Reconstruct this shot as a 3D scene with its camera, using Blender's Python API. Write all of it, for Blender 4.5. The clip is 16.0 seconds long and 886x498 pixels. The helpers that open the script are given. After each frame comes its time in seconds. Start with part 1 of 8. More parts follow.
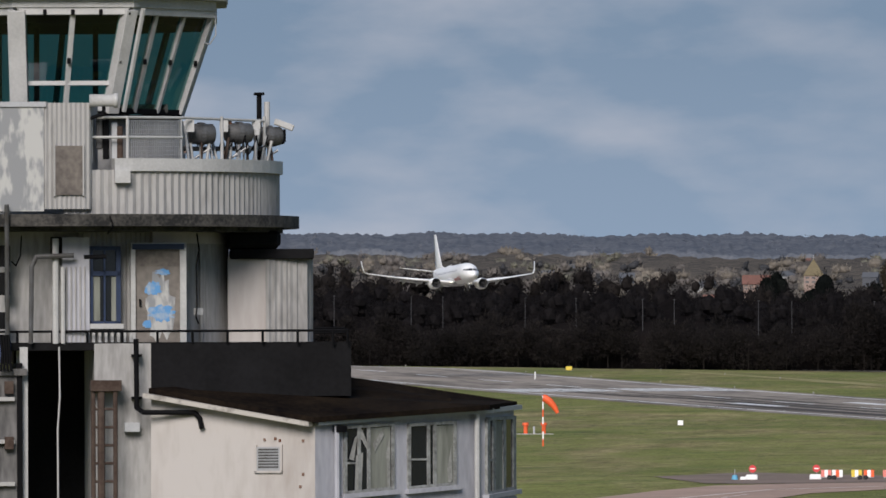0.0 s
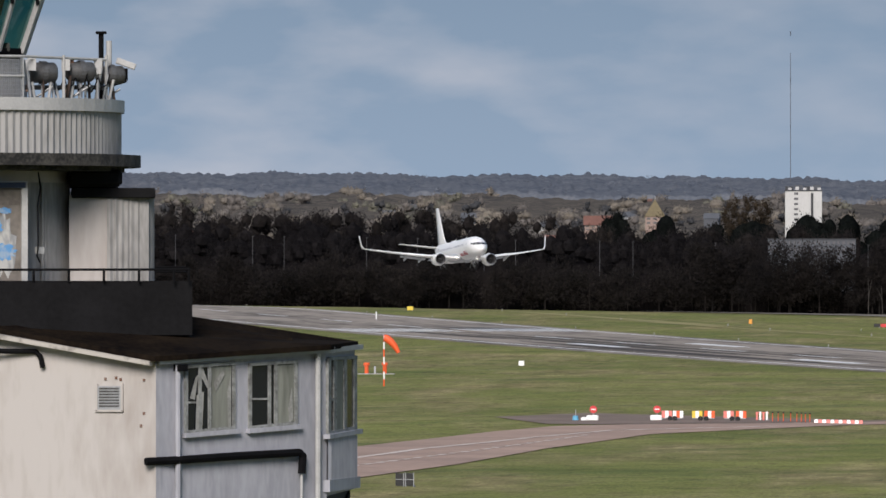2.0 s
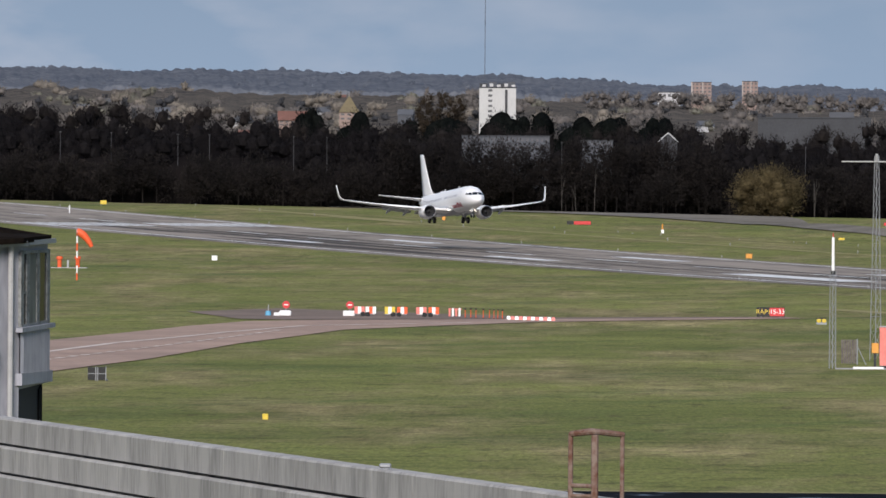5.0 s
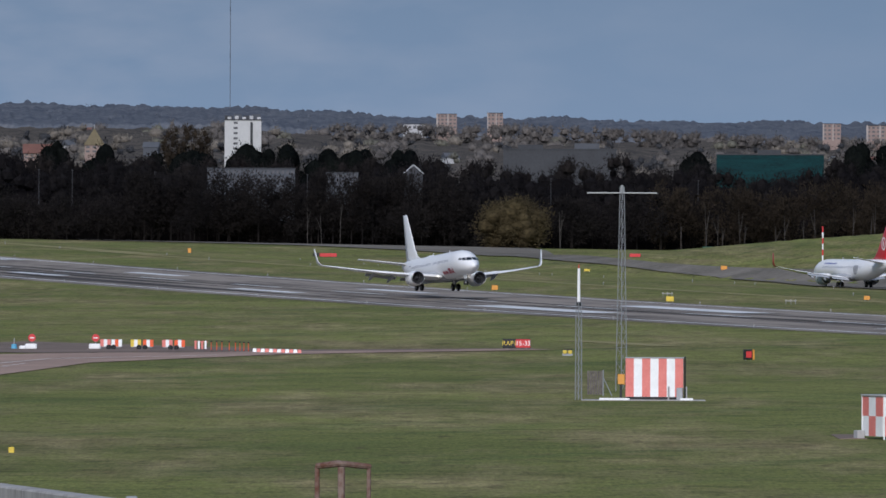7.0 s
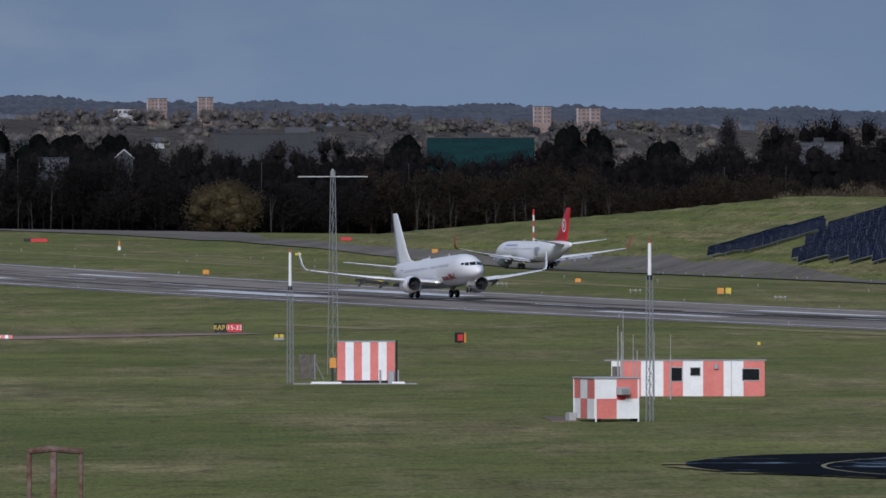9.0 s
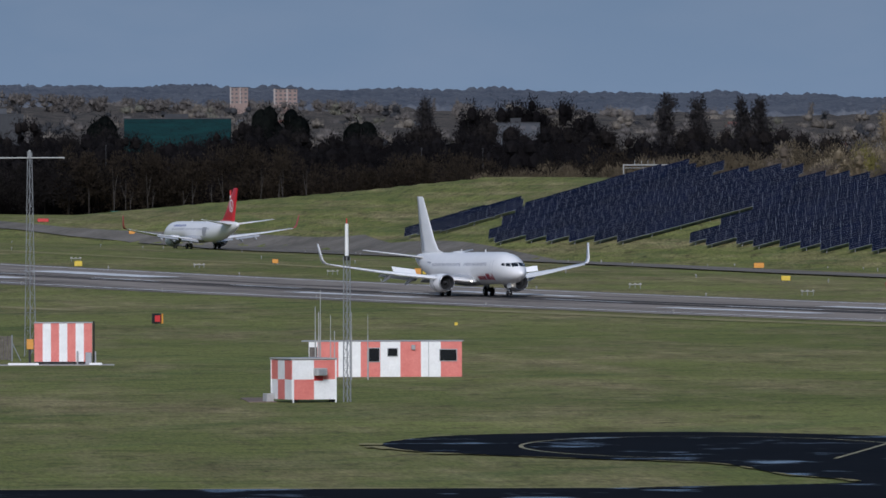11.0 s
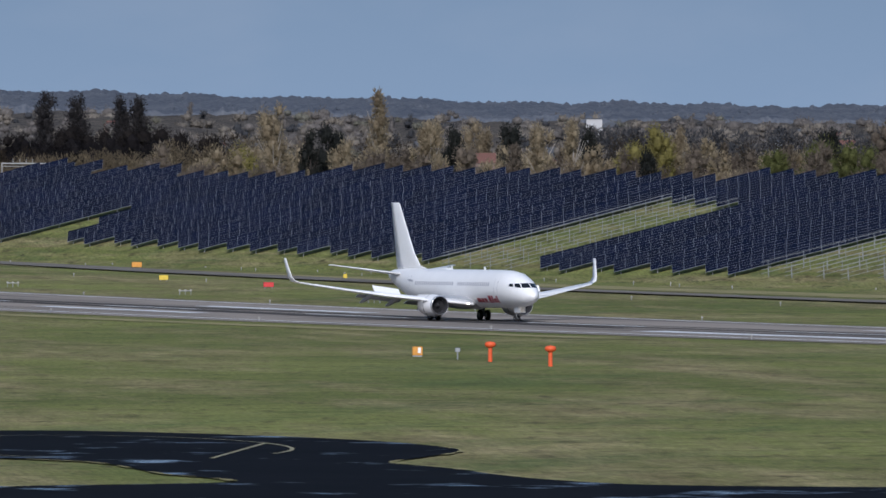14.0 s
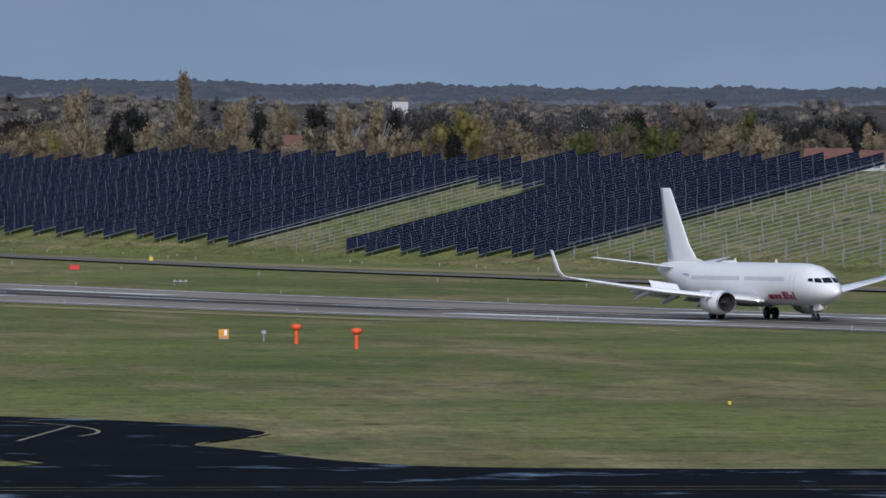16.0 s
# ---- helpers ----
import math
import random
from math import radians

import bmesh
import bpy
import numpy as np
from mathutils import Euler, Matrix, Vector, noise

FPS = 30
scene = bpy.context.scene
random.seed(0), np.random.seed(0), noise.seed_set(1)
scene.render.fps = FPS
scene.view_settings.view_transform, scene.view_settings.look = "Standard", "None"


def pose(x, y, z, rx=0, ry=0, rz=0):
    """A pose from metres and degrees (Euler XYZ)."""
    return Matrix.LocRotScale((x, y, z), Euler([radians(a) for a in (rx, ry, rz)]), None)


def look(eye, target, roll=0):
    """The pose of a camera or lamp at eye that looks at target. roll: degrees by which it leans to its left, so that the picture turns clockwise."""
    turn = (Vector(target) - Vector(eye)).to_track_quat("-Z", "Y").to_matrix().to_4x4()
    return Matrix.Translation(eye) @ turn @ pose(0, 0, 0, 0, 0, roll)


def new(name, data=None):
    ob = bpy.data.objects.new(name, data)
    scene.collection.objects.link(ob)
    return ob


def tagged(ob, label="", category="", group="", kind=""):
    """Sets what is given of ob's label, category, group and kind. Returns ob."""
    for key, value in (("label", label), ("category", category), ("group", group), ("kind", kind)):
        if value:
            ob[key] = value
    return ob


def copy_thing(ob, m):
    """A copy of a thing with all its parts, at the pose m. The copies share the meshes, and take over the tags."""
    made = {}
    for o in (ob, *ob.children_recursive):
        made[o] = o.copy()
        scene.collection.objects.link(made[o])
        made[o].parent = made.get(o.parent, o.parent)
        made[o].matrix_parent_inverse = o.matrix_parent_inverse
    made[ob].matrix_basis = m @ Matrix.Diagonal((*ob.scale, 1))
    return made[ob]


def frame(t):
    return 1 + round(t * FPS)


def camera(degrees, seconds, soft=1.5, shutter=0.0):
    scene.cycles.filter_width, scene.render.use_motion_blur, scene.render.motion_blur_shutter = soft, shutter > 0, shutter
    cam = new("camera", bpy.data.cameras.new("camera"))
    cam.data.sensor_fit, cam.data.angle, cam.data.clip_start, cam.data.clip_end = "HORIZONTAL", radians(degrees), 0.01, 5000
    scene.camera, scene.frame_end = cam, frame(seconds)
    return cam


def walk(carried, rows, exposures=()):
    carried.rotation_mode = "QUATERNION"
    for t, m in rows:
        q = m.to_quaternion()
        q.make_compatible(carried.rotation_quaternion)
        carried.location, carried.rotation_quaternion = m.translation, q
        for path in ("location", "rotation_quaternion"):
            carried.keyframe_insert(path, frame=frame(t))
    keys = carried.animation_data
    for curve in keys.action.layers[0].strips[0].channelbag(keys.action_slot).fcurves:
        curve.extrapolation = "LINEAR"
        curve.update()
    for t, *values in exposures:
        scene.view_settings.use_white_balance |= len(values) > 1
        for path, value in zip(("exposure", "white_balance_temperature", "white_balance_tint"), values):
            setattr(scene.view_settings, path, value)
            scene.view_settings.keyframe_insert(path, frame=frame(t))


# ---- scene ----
cam = camera(5.0515, 16.0, soft=1.6, shutter=0.0)
EYE = (0.0, 0.0, 12.63)
# seconds, bearing, tilt and roll in degrees: a long lens panned from one spot
PAN = [
    (0.0, -4.1076, 0.6920, -0.200), (0.5, -4.0292, 0.6969, -0.168), (1.0, -3.8476, 0.6145, -0.008), (1.5, -3.4562, 0.4602, 0.137),
    (2.0, -3.2040, 0.3474, -0.003), (2.5, -2.9467, 0.2636, -0.014), (3.0, -2.6742, 0.1410, -0.070), (3.5, -2.4439, -0.0946, 0.050),
    (4.0, -1.9760, -0.2855, -0.109), (4.2, -1.7030, -0.3434, 0.183), (6.3, -0.8995, -0.0141, 0.318), (6.5, -0.4761, -0.0109, 0.354),
    (7.0, -0.0044, -0.0527, 0.215), (7.5, 0.4746, -0.1160, -0.057), (8.0, 0.8656, -0.2209, -0.262), (8.5, 1.2677, -0.2418, -0.226),
    (9.0, 1.6441, -0.1426, -0.084), (9.2, 1.8205, -0.1166, -0.059), (11.3, 3.6318, -0.3301, 0.010), (11.5, 3.7923, -0.4315, 0.166),
    (12.0, 4.2646, -0.5517, -0.043), (12.5, 5.0289, -0.4413, 0.020), (13.0, 5.8153, -0.3411, 0.117), (13.5, 6.5281, -0.2591, 0.004),
    (14.0, 6.9190, -0.2595, 0.202), (14.5, 7.5142, -0.1860, 0.089), (15.0, 7.5221, -0.1274, -0.009), (15.5, 7.5154, -0.2392, -0.006),
    (16.0, 8.0259, -0.3573, 0.131)]


def aim(bearing, tilt, reach=1000.0):
    b, e = radians(bearing), radians(tilt)
    return (EYE[0] + reach * math.sin(b) * math.cos(e), EYE[1] + reach * math.cos(b) * math.cos(e), EYE[2] + reach * math.sin(e))


walk(cam, [(t, look(EYE, aim(b, e), roll)) for t, b, e, roll in PAN],
     exposures=[(0.0, -0.15, 6600, 15), (2.0, -0.03, 6700, 15), (4.0, 0.07, 6750, 16), (6.5, -0.37, 6050, 15), (9.0, -0.77, 5850, 17), (11.5, -0.6, 5900, 15), (12.5, -0.4, 5950, 15), (14.5, -0.28, 5950, 15), (16.0, -0.48, 5950, 15)])

# ---- light ----
SUN_TURN, SUN_UP = 189.0, 31.0      # degrees clockwise from +y, and above the horizon
world = bpy.data.worlds.new("world")
scene.world = world
world.use_nodes = True
wt = world.node_tree
wt.nodes.clear()


def wnode(kind, **inputs):
    node = wt.nodes.new(kind)
    for key, value in inputs.items():
        node.inputs[key.replace("_", " ")].default_value = value
    return node


sky = wt.nodes.new("ShaderNodeTexSky")
sky.sky_type, sky.sun_disc = "NISHITA", False
sky.sun_elevation, sky.sun_rotation = radians(SUN_UP), radians(SUN_TURN)
sky.air_density, sky.dust_density, sky.ozone_density = 1.0, 0.6, 2.5
wcoord = wt.nodes.new("ShaderNodeTexCoord")
wmap = wt.nodes.new("ShaderNodeMapping")
wmap.inputs["Scale"].default_value = (46, 46, 120)
wnoise = wnode("ShaderNodeTexNoise", Scale=1.0, Detail=7.0, Roughness=0.48)
wramp = wt.nodes.new("ShaderNodeValToRGB")
wramp.color_ramp.elements[0].position, wramp.color_ramp.elements[1].position = 0.44, 0.78
wramp.color_ramp.elements[0].color = (0, 0, 0, 1)
wramp.color_ramp.elements[1].color = (1, 1, 1, 1)
wsep = wt.nodes.new("ShaderNodeSeparateXYZ")
wgrad = wt.nodes.new("ShaderNodeValToRGB")
ge = wgrad.color_ramp.elements
ge[0].position, ge[0].color = 0.0, (4.05, 6.0, 8.6, 1)
ge[1].position, ge[1].color = 0.034, (2.25, 3.75, 5.95, 1)
wm1 = wt.nodes.new("ShaderNodeMix")
wm1.data_type = "RGBA"
wm1.inputs[0].default_value = 0.85
wm2 = wt.nodes.new("ShaderNodeMix")
wm2.data_type = "RGBA"
wm2.inputs[7].default_value = (8.6, 8.8, 9.4, 1)
wmul = wt.nodes.new("ShaderNodeMath")
wmul.operation = "MULTIPLY"
wside = wt.nodes.new("ShaderNodeMapRange")      # more cloud towards the west
wside.inputs[1].default_value, wside.inputs[2].default_value, wside.inputs[3].default_value, wside.inputs[4].default_value = -0.06, 0.03, 0.6, 0.1
wbg = wnode("ShaderNodeBackground", Strength=0.072)
wout = wt.nodes.new("ShaderNodeOutputWorld")
for a, b in ((wcoord.outputs["Generated"], wmap.inputs["Vector"]), (wmap.outputs[0], wnoise.inputs["Vector"]),
             (wnoise.outputs[0], wramp.inputs[0]), (wcoord.outputs["Generated"], wsep.inputs[0]), (wsep.outputs[2], wgrad.inputs[0]),
             (sky.outputs[0], wm1.inputs[6]), (wgrad.outputs[0], wm1.inputs[7]), (wm1.outputs[2], wm2.inputs[6]),
             (wramp.outputs[0], wmul.inputs[0]), (wsep.outputs[0], wside.inputs[0]), (wside.outputs[0], wmul.inputs[1]), (wmul.outputs[0], wm2.inputs[0]), (wm2.outputs[2], wbg.inputs["Color"]),
             (wbg.outputs[0], wout.inputs[0])):
    wt.links.new(a, b)
sun = new("sun", bpy.data.lights.new("sun", "SUN"))
sun.data.energy, sun.data.angle, sun.data.color = 4.4, radians(26.0), (1.0, 0.965, 0.91)
sun_way = Vector((math.sin(radians(SUN_TURN)) * math.cos(radians(SUN_UP)), math.cos(radians(SUN_TURN)) * math.cos(radians(SUN_UP)), math.sin(radians(SUN_UP))))
sun.matrix_world = look(sun_way * 50, (0, 0, 0))


# ---- materials ----
def mat(name, colour, rough=0.6, metal=0.0, vary=0.15, scale=3.0, other=None, bump=0.0, fine=None, stretch=(1, 1, 1), where="Object", spread=(0.35, 0.65), alpha=1.0, per_object=0.0, specular=None, turn=0.0):
    """Two scales of noise mix the base colour with another one; the fine one also gives relief."""
    m = bpy.data.materials.new(name)
    m.use_nodes = True
    nt = m.node_tree
    b = nt.nodes["Principled BSDF"]
    b.inputs["Roughness"].default_value, b.inputs["Metallic"].default_value = rough, metal
    if specular is not None:
        b.inputs["Specular IOR Level"].default_value = specular
    other = other or tuple(c * (1 - vary * 2) for c in colour)
    if where == "World":
        src = nt.nodes.new("ShaderNodeNewGeometry").outputs["Position"]
    else:
        src = nt.nodes.new("ShaderNodeTexCoord").outputs[where]
    mp = nt.nodes.new("ShaderNodeMapping")
    mp.inputs["Scale"].default_value = stretch
    if turn:
        spin = nt.nodes.new("ShaderNodeMapping")
        spin.inputs["Rotation"].default_value = (0, 0, radians(turn))
        nt.links.new(src, spin.inputs["Vector"])
        src = spin.outputs[0]
    nt.links.new(src, mp.inputs["Vector"])
    n1 = nt.nodes.new("ShaderNodeTexNoise")
    n1.inputs["Scale"].default_value, n1.inputs["Detail"].default_value = scale, 4
    n2 = nt.nodes.new("ShaderNodeTexNoise")
    n2.inputs["Scale"].default_value, n2.inputs["Detail"].default_value = (fine or scale * 9), 3
    add = nt.nodes.new("ShaderNodeMath")
    add.operation = "MULTIPLY_ADD"
    add.inputs[1].default_value = 0.45
    half = nt.nodes.new("ShaderNodeMath")
    half.operation = "MULTIPLY"
    half.inputs[1].default_value = 0.55
    ramp = nt.nodes.new("ShaderNodeValToRGB")
    e = ramp.color_ramp.elements
    e[0].position, e[1].position = spread
    e[0].color, e[1].color = (*other, 1), (*colour, 1)
    for nn in (n1, n2):
        nt.links.new(mp.outputs[0], nn.inputs["Vector"])
    nt.links.new(n1.outputs[0], half.inputs[0])
    nt.links.new(n2.outputs[0], add.inputs[0])
    nt.links.new(half.outputs[0], add.inputs[2])
    nt.links.new(add.outputs[0], ramp.inputs[0])
    out = ramp.outputs[0]
    if per_object:
        info = nt.nodes.new("ShaderNodeObjectInfo")
        hsv = nt.nodes.new("ShaderNodeHueSaturation")
        mr = nt.nodes.new("ShaderNodeMapRange")
        mr.inputs[3].default_value, mr.inputs[4].default_value = 1 - per_object, 1 + per_object
        nt.links.new(info.outputs["Random"], mr.inputs[0])
        nt.links.new(mr.outputs[0], hsv.inputs["Value"])
        nt.links.new(out, hsv.inputs["Color"])
        out = hsv.outputs[0]
    nt.links.new(out, b.inputs["Base Color"])
    if bump:
        bp = nt.nodes.new("ShaderNodeBump")
        bp.inputs["Strength"].default_value, bp.inputs["Distance"].default_value = 0.6, bump
        nt.links.new(n2.outputs[0], bp.inputs["Height"])
        nt.links.new(bp.outputs[0], b.inputs["Normal"])
    if alpha < 1:
        b.inputs["Alpha"].default_value = alpha
    return m


def glow(name, colour, power):
    m = bpy.data.materials.new(name)
    m.use_nodes = True
    b = m.node_tree.nodes["Principled BSDF"]
    b.inputs["Base Color"].default_value = (*colour, 1)
    b.inputs["Emission Color"].default_value, b.inputs["Emission Strength"].default_value = (*colour, 1), power
    return m


def leafy(name, colour, other, scale=0.25, thin=0.0):
    """Foliage or bare twigs: colour varies clump by clump and over the crown."""
    m = mat(name, colour, 0.85, other=other, scale=scale, fine=scale * 12, where="World", specular=0.0)
    nt = m.node_tree
    b = nt.nodes["Principled BSDF"]
    geo = nt.nodes.new("ShaderNodeNewGeometry")
    hsv = nt.nodes.new("ShaderNodeHueSaturation")
    mr = nt.nodes.new("ShaderNodeMapRange")
    mr.inputs[3].default_value, mr.inputs[4].default_value = 0.8, 1.2
    link = b.inputs["Base Color"].links[0].from_socket
    nt.links.new(geo.outputs["Random Per Island"], mr.inputs[0])
    nt.links.new(mr.outputs[0], hsv.inputs["Value"])
    nt.links.new(link, hsv.inputs["Color"])
    nt.links.new(hsv.outputs[0], b.inputs["Base Color"])
    if thin:
        # light also comes through from behind
        back, mix = nt.nodes.new("ShaderNodeBsdfTranslucent"), nt.nodes.new("ShaderNodeMixShader")
        mix.inputs[0].default_value = thin
        nt.links.new(hsv.outputs[0], back.inputs["Color"])
        nt.links.new(b.outputs[0], mix.inputs[1])
        nt.links.new(back.outputs[0], mix.inputs[2])
        nt.links.new(mix.outputs[0], nt.nodes["Material Output"].inputs["Surface"])
    return m


def turf(name):
    """Mown grass: broad patches, streaks along the mowing, straw and bare specks."""
    m = bpy.data.materials.new(name)
    m.use_nodes = True
    nt = m.node_tree
    b = nt.nodes["Principled BSDF"]
    b.inputs["Roughness"].default_value, b.inputs["Specular IOR Level"].default_value = 0.95, 0.1
    geo = nt.nodes.new("ShaderNodeNewGeometry")

    def noisy(turn, stretch, detail=4, rough=0.55):
        spin, mp, nz = nt.nodes.new("ShaderNodeMapping"), nt.nodes.new("ShaderNodeMapping"), nt.nodes.new("ShaderNodeTexNoise")
        spin.inputs["Rotation"].default_value = (0, 0, radians(turn))
        mp.inputs["Scale"].default_value = stretch
        nz.inputs["Scale"].default_value, nz.inputs["Detail"].default_value, nz.inputs["Roughness"].default_value = 1.0, detail, rough
        nt.links.new(geo.outputs["Position"], spin.inputs["Vector"])
        nt.links.new(spin.outputs[0], mp.inputs["Vector"])
        nt.links.new(mp.outputs[0], nz.inputs["Vector"])
        return nz.outputs[0]

    def ramp(src, a, b_, c0, c1):
        r = nt.nodes.new("ShaderNodeValToRGB")
        e = r.color_ramp.elements
        e[0].position, e[1].position, e[0].color, e[1].color = a, b_, (*c0, 1), (*c1, 1)
        nt.links.new(src, r.inputs[0])
        return r.outputs[0]

    def blend(fac, one, two, mode="MIX"):
        x = nt.nodes.new("ShaderNodeMix")
        x.data_type, x.blend_type = "RGBA", mode
        for sock, val in ((x.inputs[0], fac), (x.inputs[6], one), (x.inputs[7], two)):
            if isinstance(val, float):
                sock.default_value = val
            else:
                nt.links.new(val, sock)
        return x.outputs[2]
    green = ramp(noisy(10, (0.012, 0.012, 1)), 0.36, 0.64, (0.126, 0.142, 0.043), (0.188, 0.2, 0.064))
    straw = ramp(noisy(0, (0.2, 0.03, 1), 6, 0.72), 0.33, 0.68, (0.12, 0.1, 0.046), (0.36, 0.3, 0.165))
    mask = ramp(noisy(0, (0.05, 0.009, 1), 6, 0.7), 0.45, 0.63, (0, 0, 0), (0.9, 0.9, 0.9))
    col = blend(mask, green, straw)
    lush = ramp(noisy(25, (0.09, 0.014, 1), 5, 0.65), 0.52, 0.68, (0, 0, 0), (0.6, 0.6, 0.6))
    col = blend(lush, col, ramp(noisy(0, (0.4, 0.06, 1), 4), 0.3, 0.7, (0.06, 0.09, 0.03), (0.11, 0.15, 0.05)))
    tuss = ramp(noisy(6, (0.5, 0.13, 1), 6, 0.7), 0.53, 0.66, (0, 0, 0), (0.72, 0.72, 0.72))
    earth = ramp(noisy(0, (0.9, 0.12, 1), 3), 0.35, 0.65, (0.05, 0.042, 0.022), (0.12, 0.1, 0.05))
    col = blend(tuss, col, earth)
    mow = ramp(noisy(0, (0.008, 0.03, 1), 4, 0.6), 0.34, 0.66, (0.8, 0.82, 0.82), (1.24, 1.22, 1.2))
    col = blend(0.55, col, mow, "MULTIPLY")
    stroke = ramp(noisy(-3, (0.16, 0.24, 1), 5, 0.62), 0.54, 0.66, (1, 1, 1), (0.52, 0.54, 0.5))
    col = blend(0.8, col, stroke, "MULTIPLY")
    fine = noisy(0, (3.2, 0.32, 1), 7, 0.8)
    col = blend(0.9, col, ramp(fine, 0.3, 0.7, (0.42, 0.44, 0.42), (1.58, 1.54, 1.42)), "MULTIPLY")
    nt.links.new(col, b.inputs["Base Color"])
    bp = nt.nodes.new("ShaderNodeBump")
    bp.inputs["Strength"].default_value, bp.inputs["Distance"].default_value = 0.5, 0.05
    nt.links.new(fine, bp.inputs["Height"])
    nt.links.new(bp.outputs[0], b.inputs["Normal"])
    return m


M = {}
M["grass"] = turf("grass")
M["runway"] = mat("runway_asphalt", (0.3, 0.262, 0.225), 0.85, other=(0.1, 0.09, 0.08), scale=1.0, fine=5, where="World", spread=(0.33, 0.55), turn=74.13, stretch=(0.0045, 0.1, 1), specular=0.03)
M["rubber"] = mat("tyre_rubber_film", (0.1, 0.092, 0.085), 0.85, other=(0.055, 0.052, 0.05), scale=1.0, fine=5, where="World", turn=74.13, stretch=(0.01, 0.3, 1), specular=0.03)
M["wet"] = mat("wet_asphalt", (0.0085, 0.0085, 0.0105), 0.55, other=(0.0035, 0.0035, 0.0045), scale=0.08, fine=1.0, where="World")
M["taxi"] = mat("worn_concrete", (0.42, 0.285, 0.215), 0.85, other=(0.25, 0.17, 0.13), scale=0.06, fine=0.9, where="World")
M["paint_white"] = mat("marking_white", (0.85, 0.85, 0.83), 0.6, other=(0.55, 0.55, 0.54), scale=0.15, fine=1.5, where="World")
M["paint_faded"] = mat("faded_concrete_paint", (0.75, 0.68, 0.62), 0.8, other=(0.48, 0.38, 0.32), scale=0.2, fine=1.2, where="World", spread=(0.4, 0.62))
M["paint_yellow"] = mat("marking_yellow", (0.36, 0.31, 0.16), 0.7, other=(0.18, 0.16, 0.09), scale=0.4, where="World")
M["air_white"] = mat("aircraft_white", (0.88, 0.875, 0.865), 0.28, vary=0.03, scale=0.6)
M["air_grey"] = mat("aircraft_grey", (0.42, 0.43, 0.45), 0.4, vary=0.06, scale=0.8)
M["metal"] = mat("bare_metal", (0.6, 0.6, 0.61), 0.3, 0.9, vary=0.08, scale=2)
M["steel"] = mat("galvanised_steel", (0.38, 0.39, 0.4), 0.5, 0.5, vary=0.1, scale=3)
# near-black that puts the shade inside cavities into the colour
M["dark"] = mat("cavity_shade_black", (0.012, 0.012, 0.014), 0.7, vary=0.1)
M["tyre"] = mat("tyre_rubber", (0.018, 0.018, 0.019), 0.8, vary=0.15)
M["glass_dark"] = mat("cockpit_glass", (0.012, 0.014, 0.018), 0.08, vary=0.1)
M["red"] = mat("red_paint", (0.42, 0.018, 0.045), 0.4, vary=0.1)
M["lilac"] = mat("window_shade_grey", (0.42, 0.42, 0.46), 0.3, vary=0.05)
M["lamp"] = glow("landing_lamp", (1.0, 0.9, 0.74), 6.0)


# ---- mesh helpers ----
def mesh_object(name, bm, material, parent=None, smooth_faces=False):
    me = bpy.data.meshes.new(name)
    bmesh.ops.recalc_face_normals(bm, faces=bm.faces)
    bm.to_mesh(me)
    bm.free()
    for m in material if isinstance(material, (list, tuple)) else (material,):
        me.materials.append(m)
    if smooth_faces:
        me.shade_smooth()
    ob = new(name, me)
    ob.parent = parent
    return ob


def part(name, bm, material, parent, label="", smooth_faces=False):
    return tagged(mesh_object(name, bm, material, parent, smooth_faces), label)


def thing(name, at, label, category, group="", turn=0.0, kind=""):
    """An Empty at the thing's base; turn in degrees about z."""
    ob = new(name)
    ob.empty_display_size = 0.3
    ob.matrix_basis = at if isinstance(at, Matrix) else pose(*at, 0, 0, turn)
    return tagged(ob, label, category, group, kind)


def add_box(bm, lo, hi, bevel=0.0, m=None):
    x0, y0, z0 = lo
    x1, y1, z1 = hi
    r = bmesh.ops.create_cube(bm, size=1.0)
    mm = Matrix.Translation(((x0 + x1) / 2, (y0 + y1) / 2, (z0 + z1) / 2)) @ Matrix.Diagonal((abs(x1 - x0), abs(y1 - y0), abs(z1 - z0), 1))
    if m is not None:
        mm = m @ mm
    bmesh.ops.transform(bm, matrix=mm, verts=r["verts"])
    if bevel:
        edges = {e for v in r["verts"] for e in v.link_edges}
        bmesh.ops.bevel(bm, geom=list(edges), offset=bevel, segments=1, affect="EDGES")
    return bm


def box(lo, hi, bevel=0.0, m=None):
    return add_box(bmesh.new(), lo, hi, bevel, m)


def add_rod(bm, a, b, r, r2=None, sides=8):
    a, b = Vector(a), Vector(b)
    d = b - a
    q = d.to_track_quat("Z", "Y").to_matrix().to_4x4()
    bmesh.ops.create_cone(bm, cap_ends=True, segments=sides, radius1=r, radius2=r if r2 is None else r2, depth=d.length,
                          matrix=Matrix.Translation((a + b) / 2) @ q)
    return bm


def rod(a, b, r, r2=None, sides=8):
    return add_rod(bmesh.new(), a, b, r, r2, sides)


def add_pipe(bm, points, r, sides=8):
    for a, b in zip(points, points[1:]):
        add_rod(bm, a, b, r, sides=sides)
    for p in points[1:-1]:
        bmesh.ops.create_uvsphere(bm, u_segments=sides, v_segments=4, radius=r * 1.02, matrix=Matrix.Translation(p))
    return bm


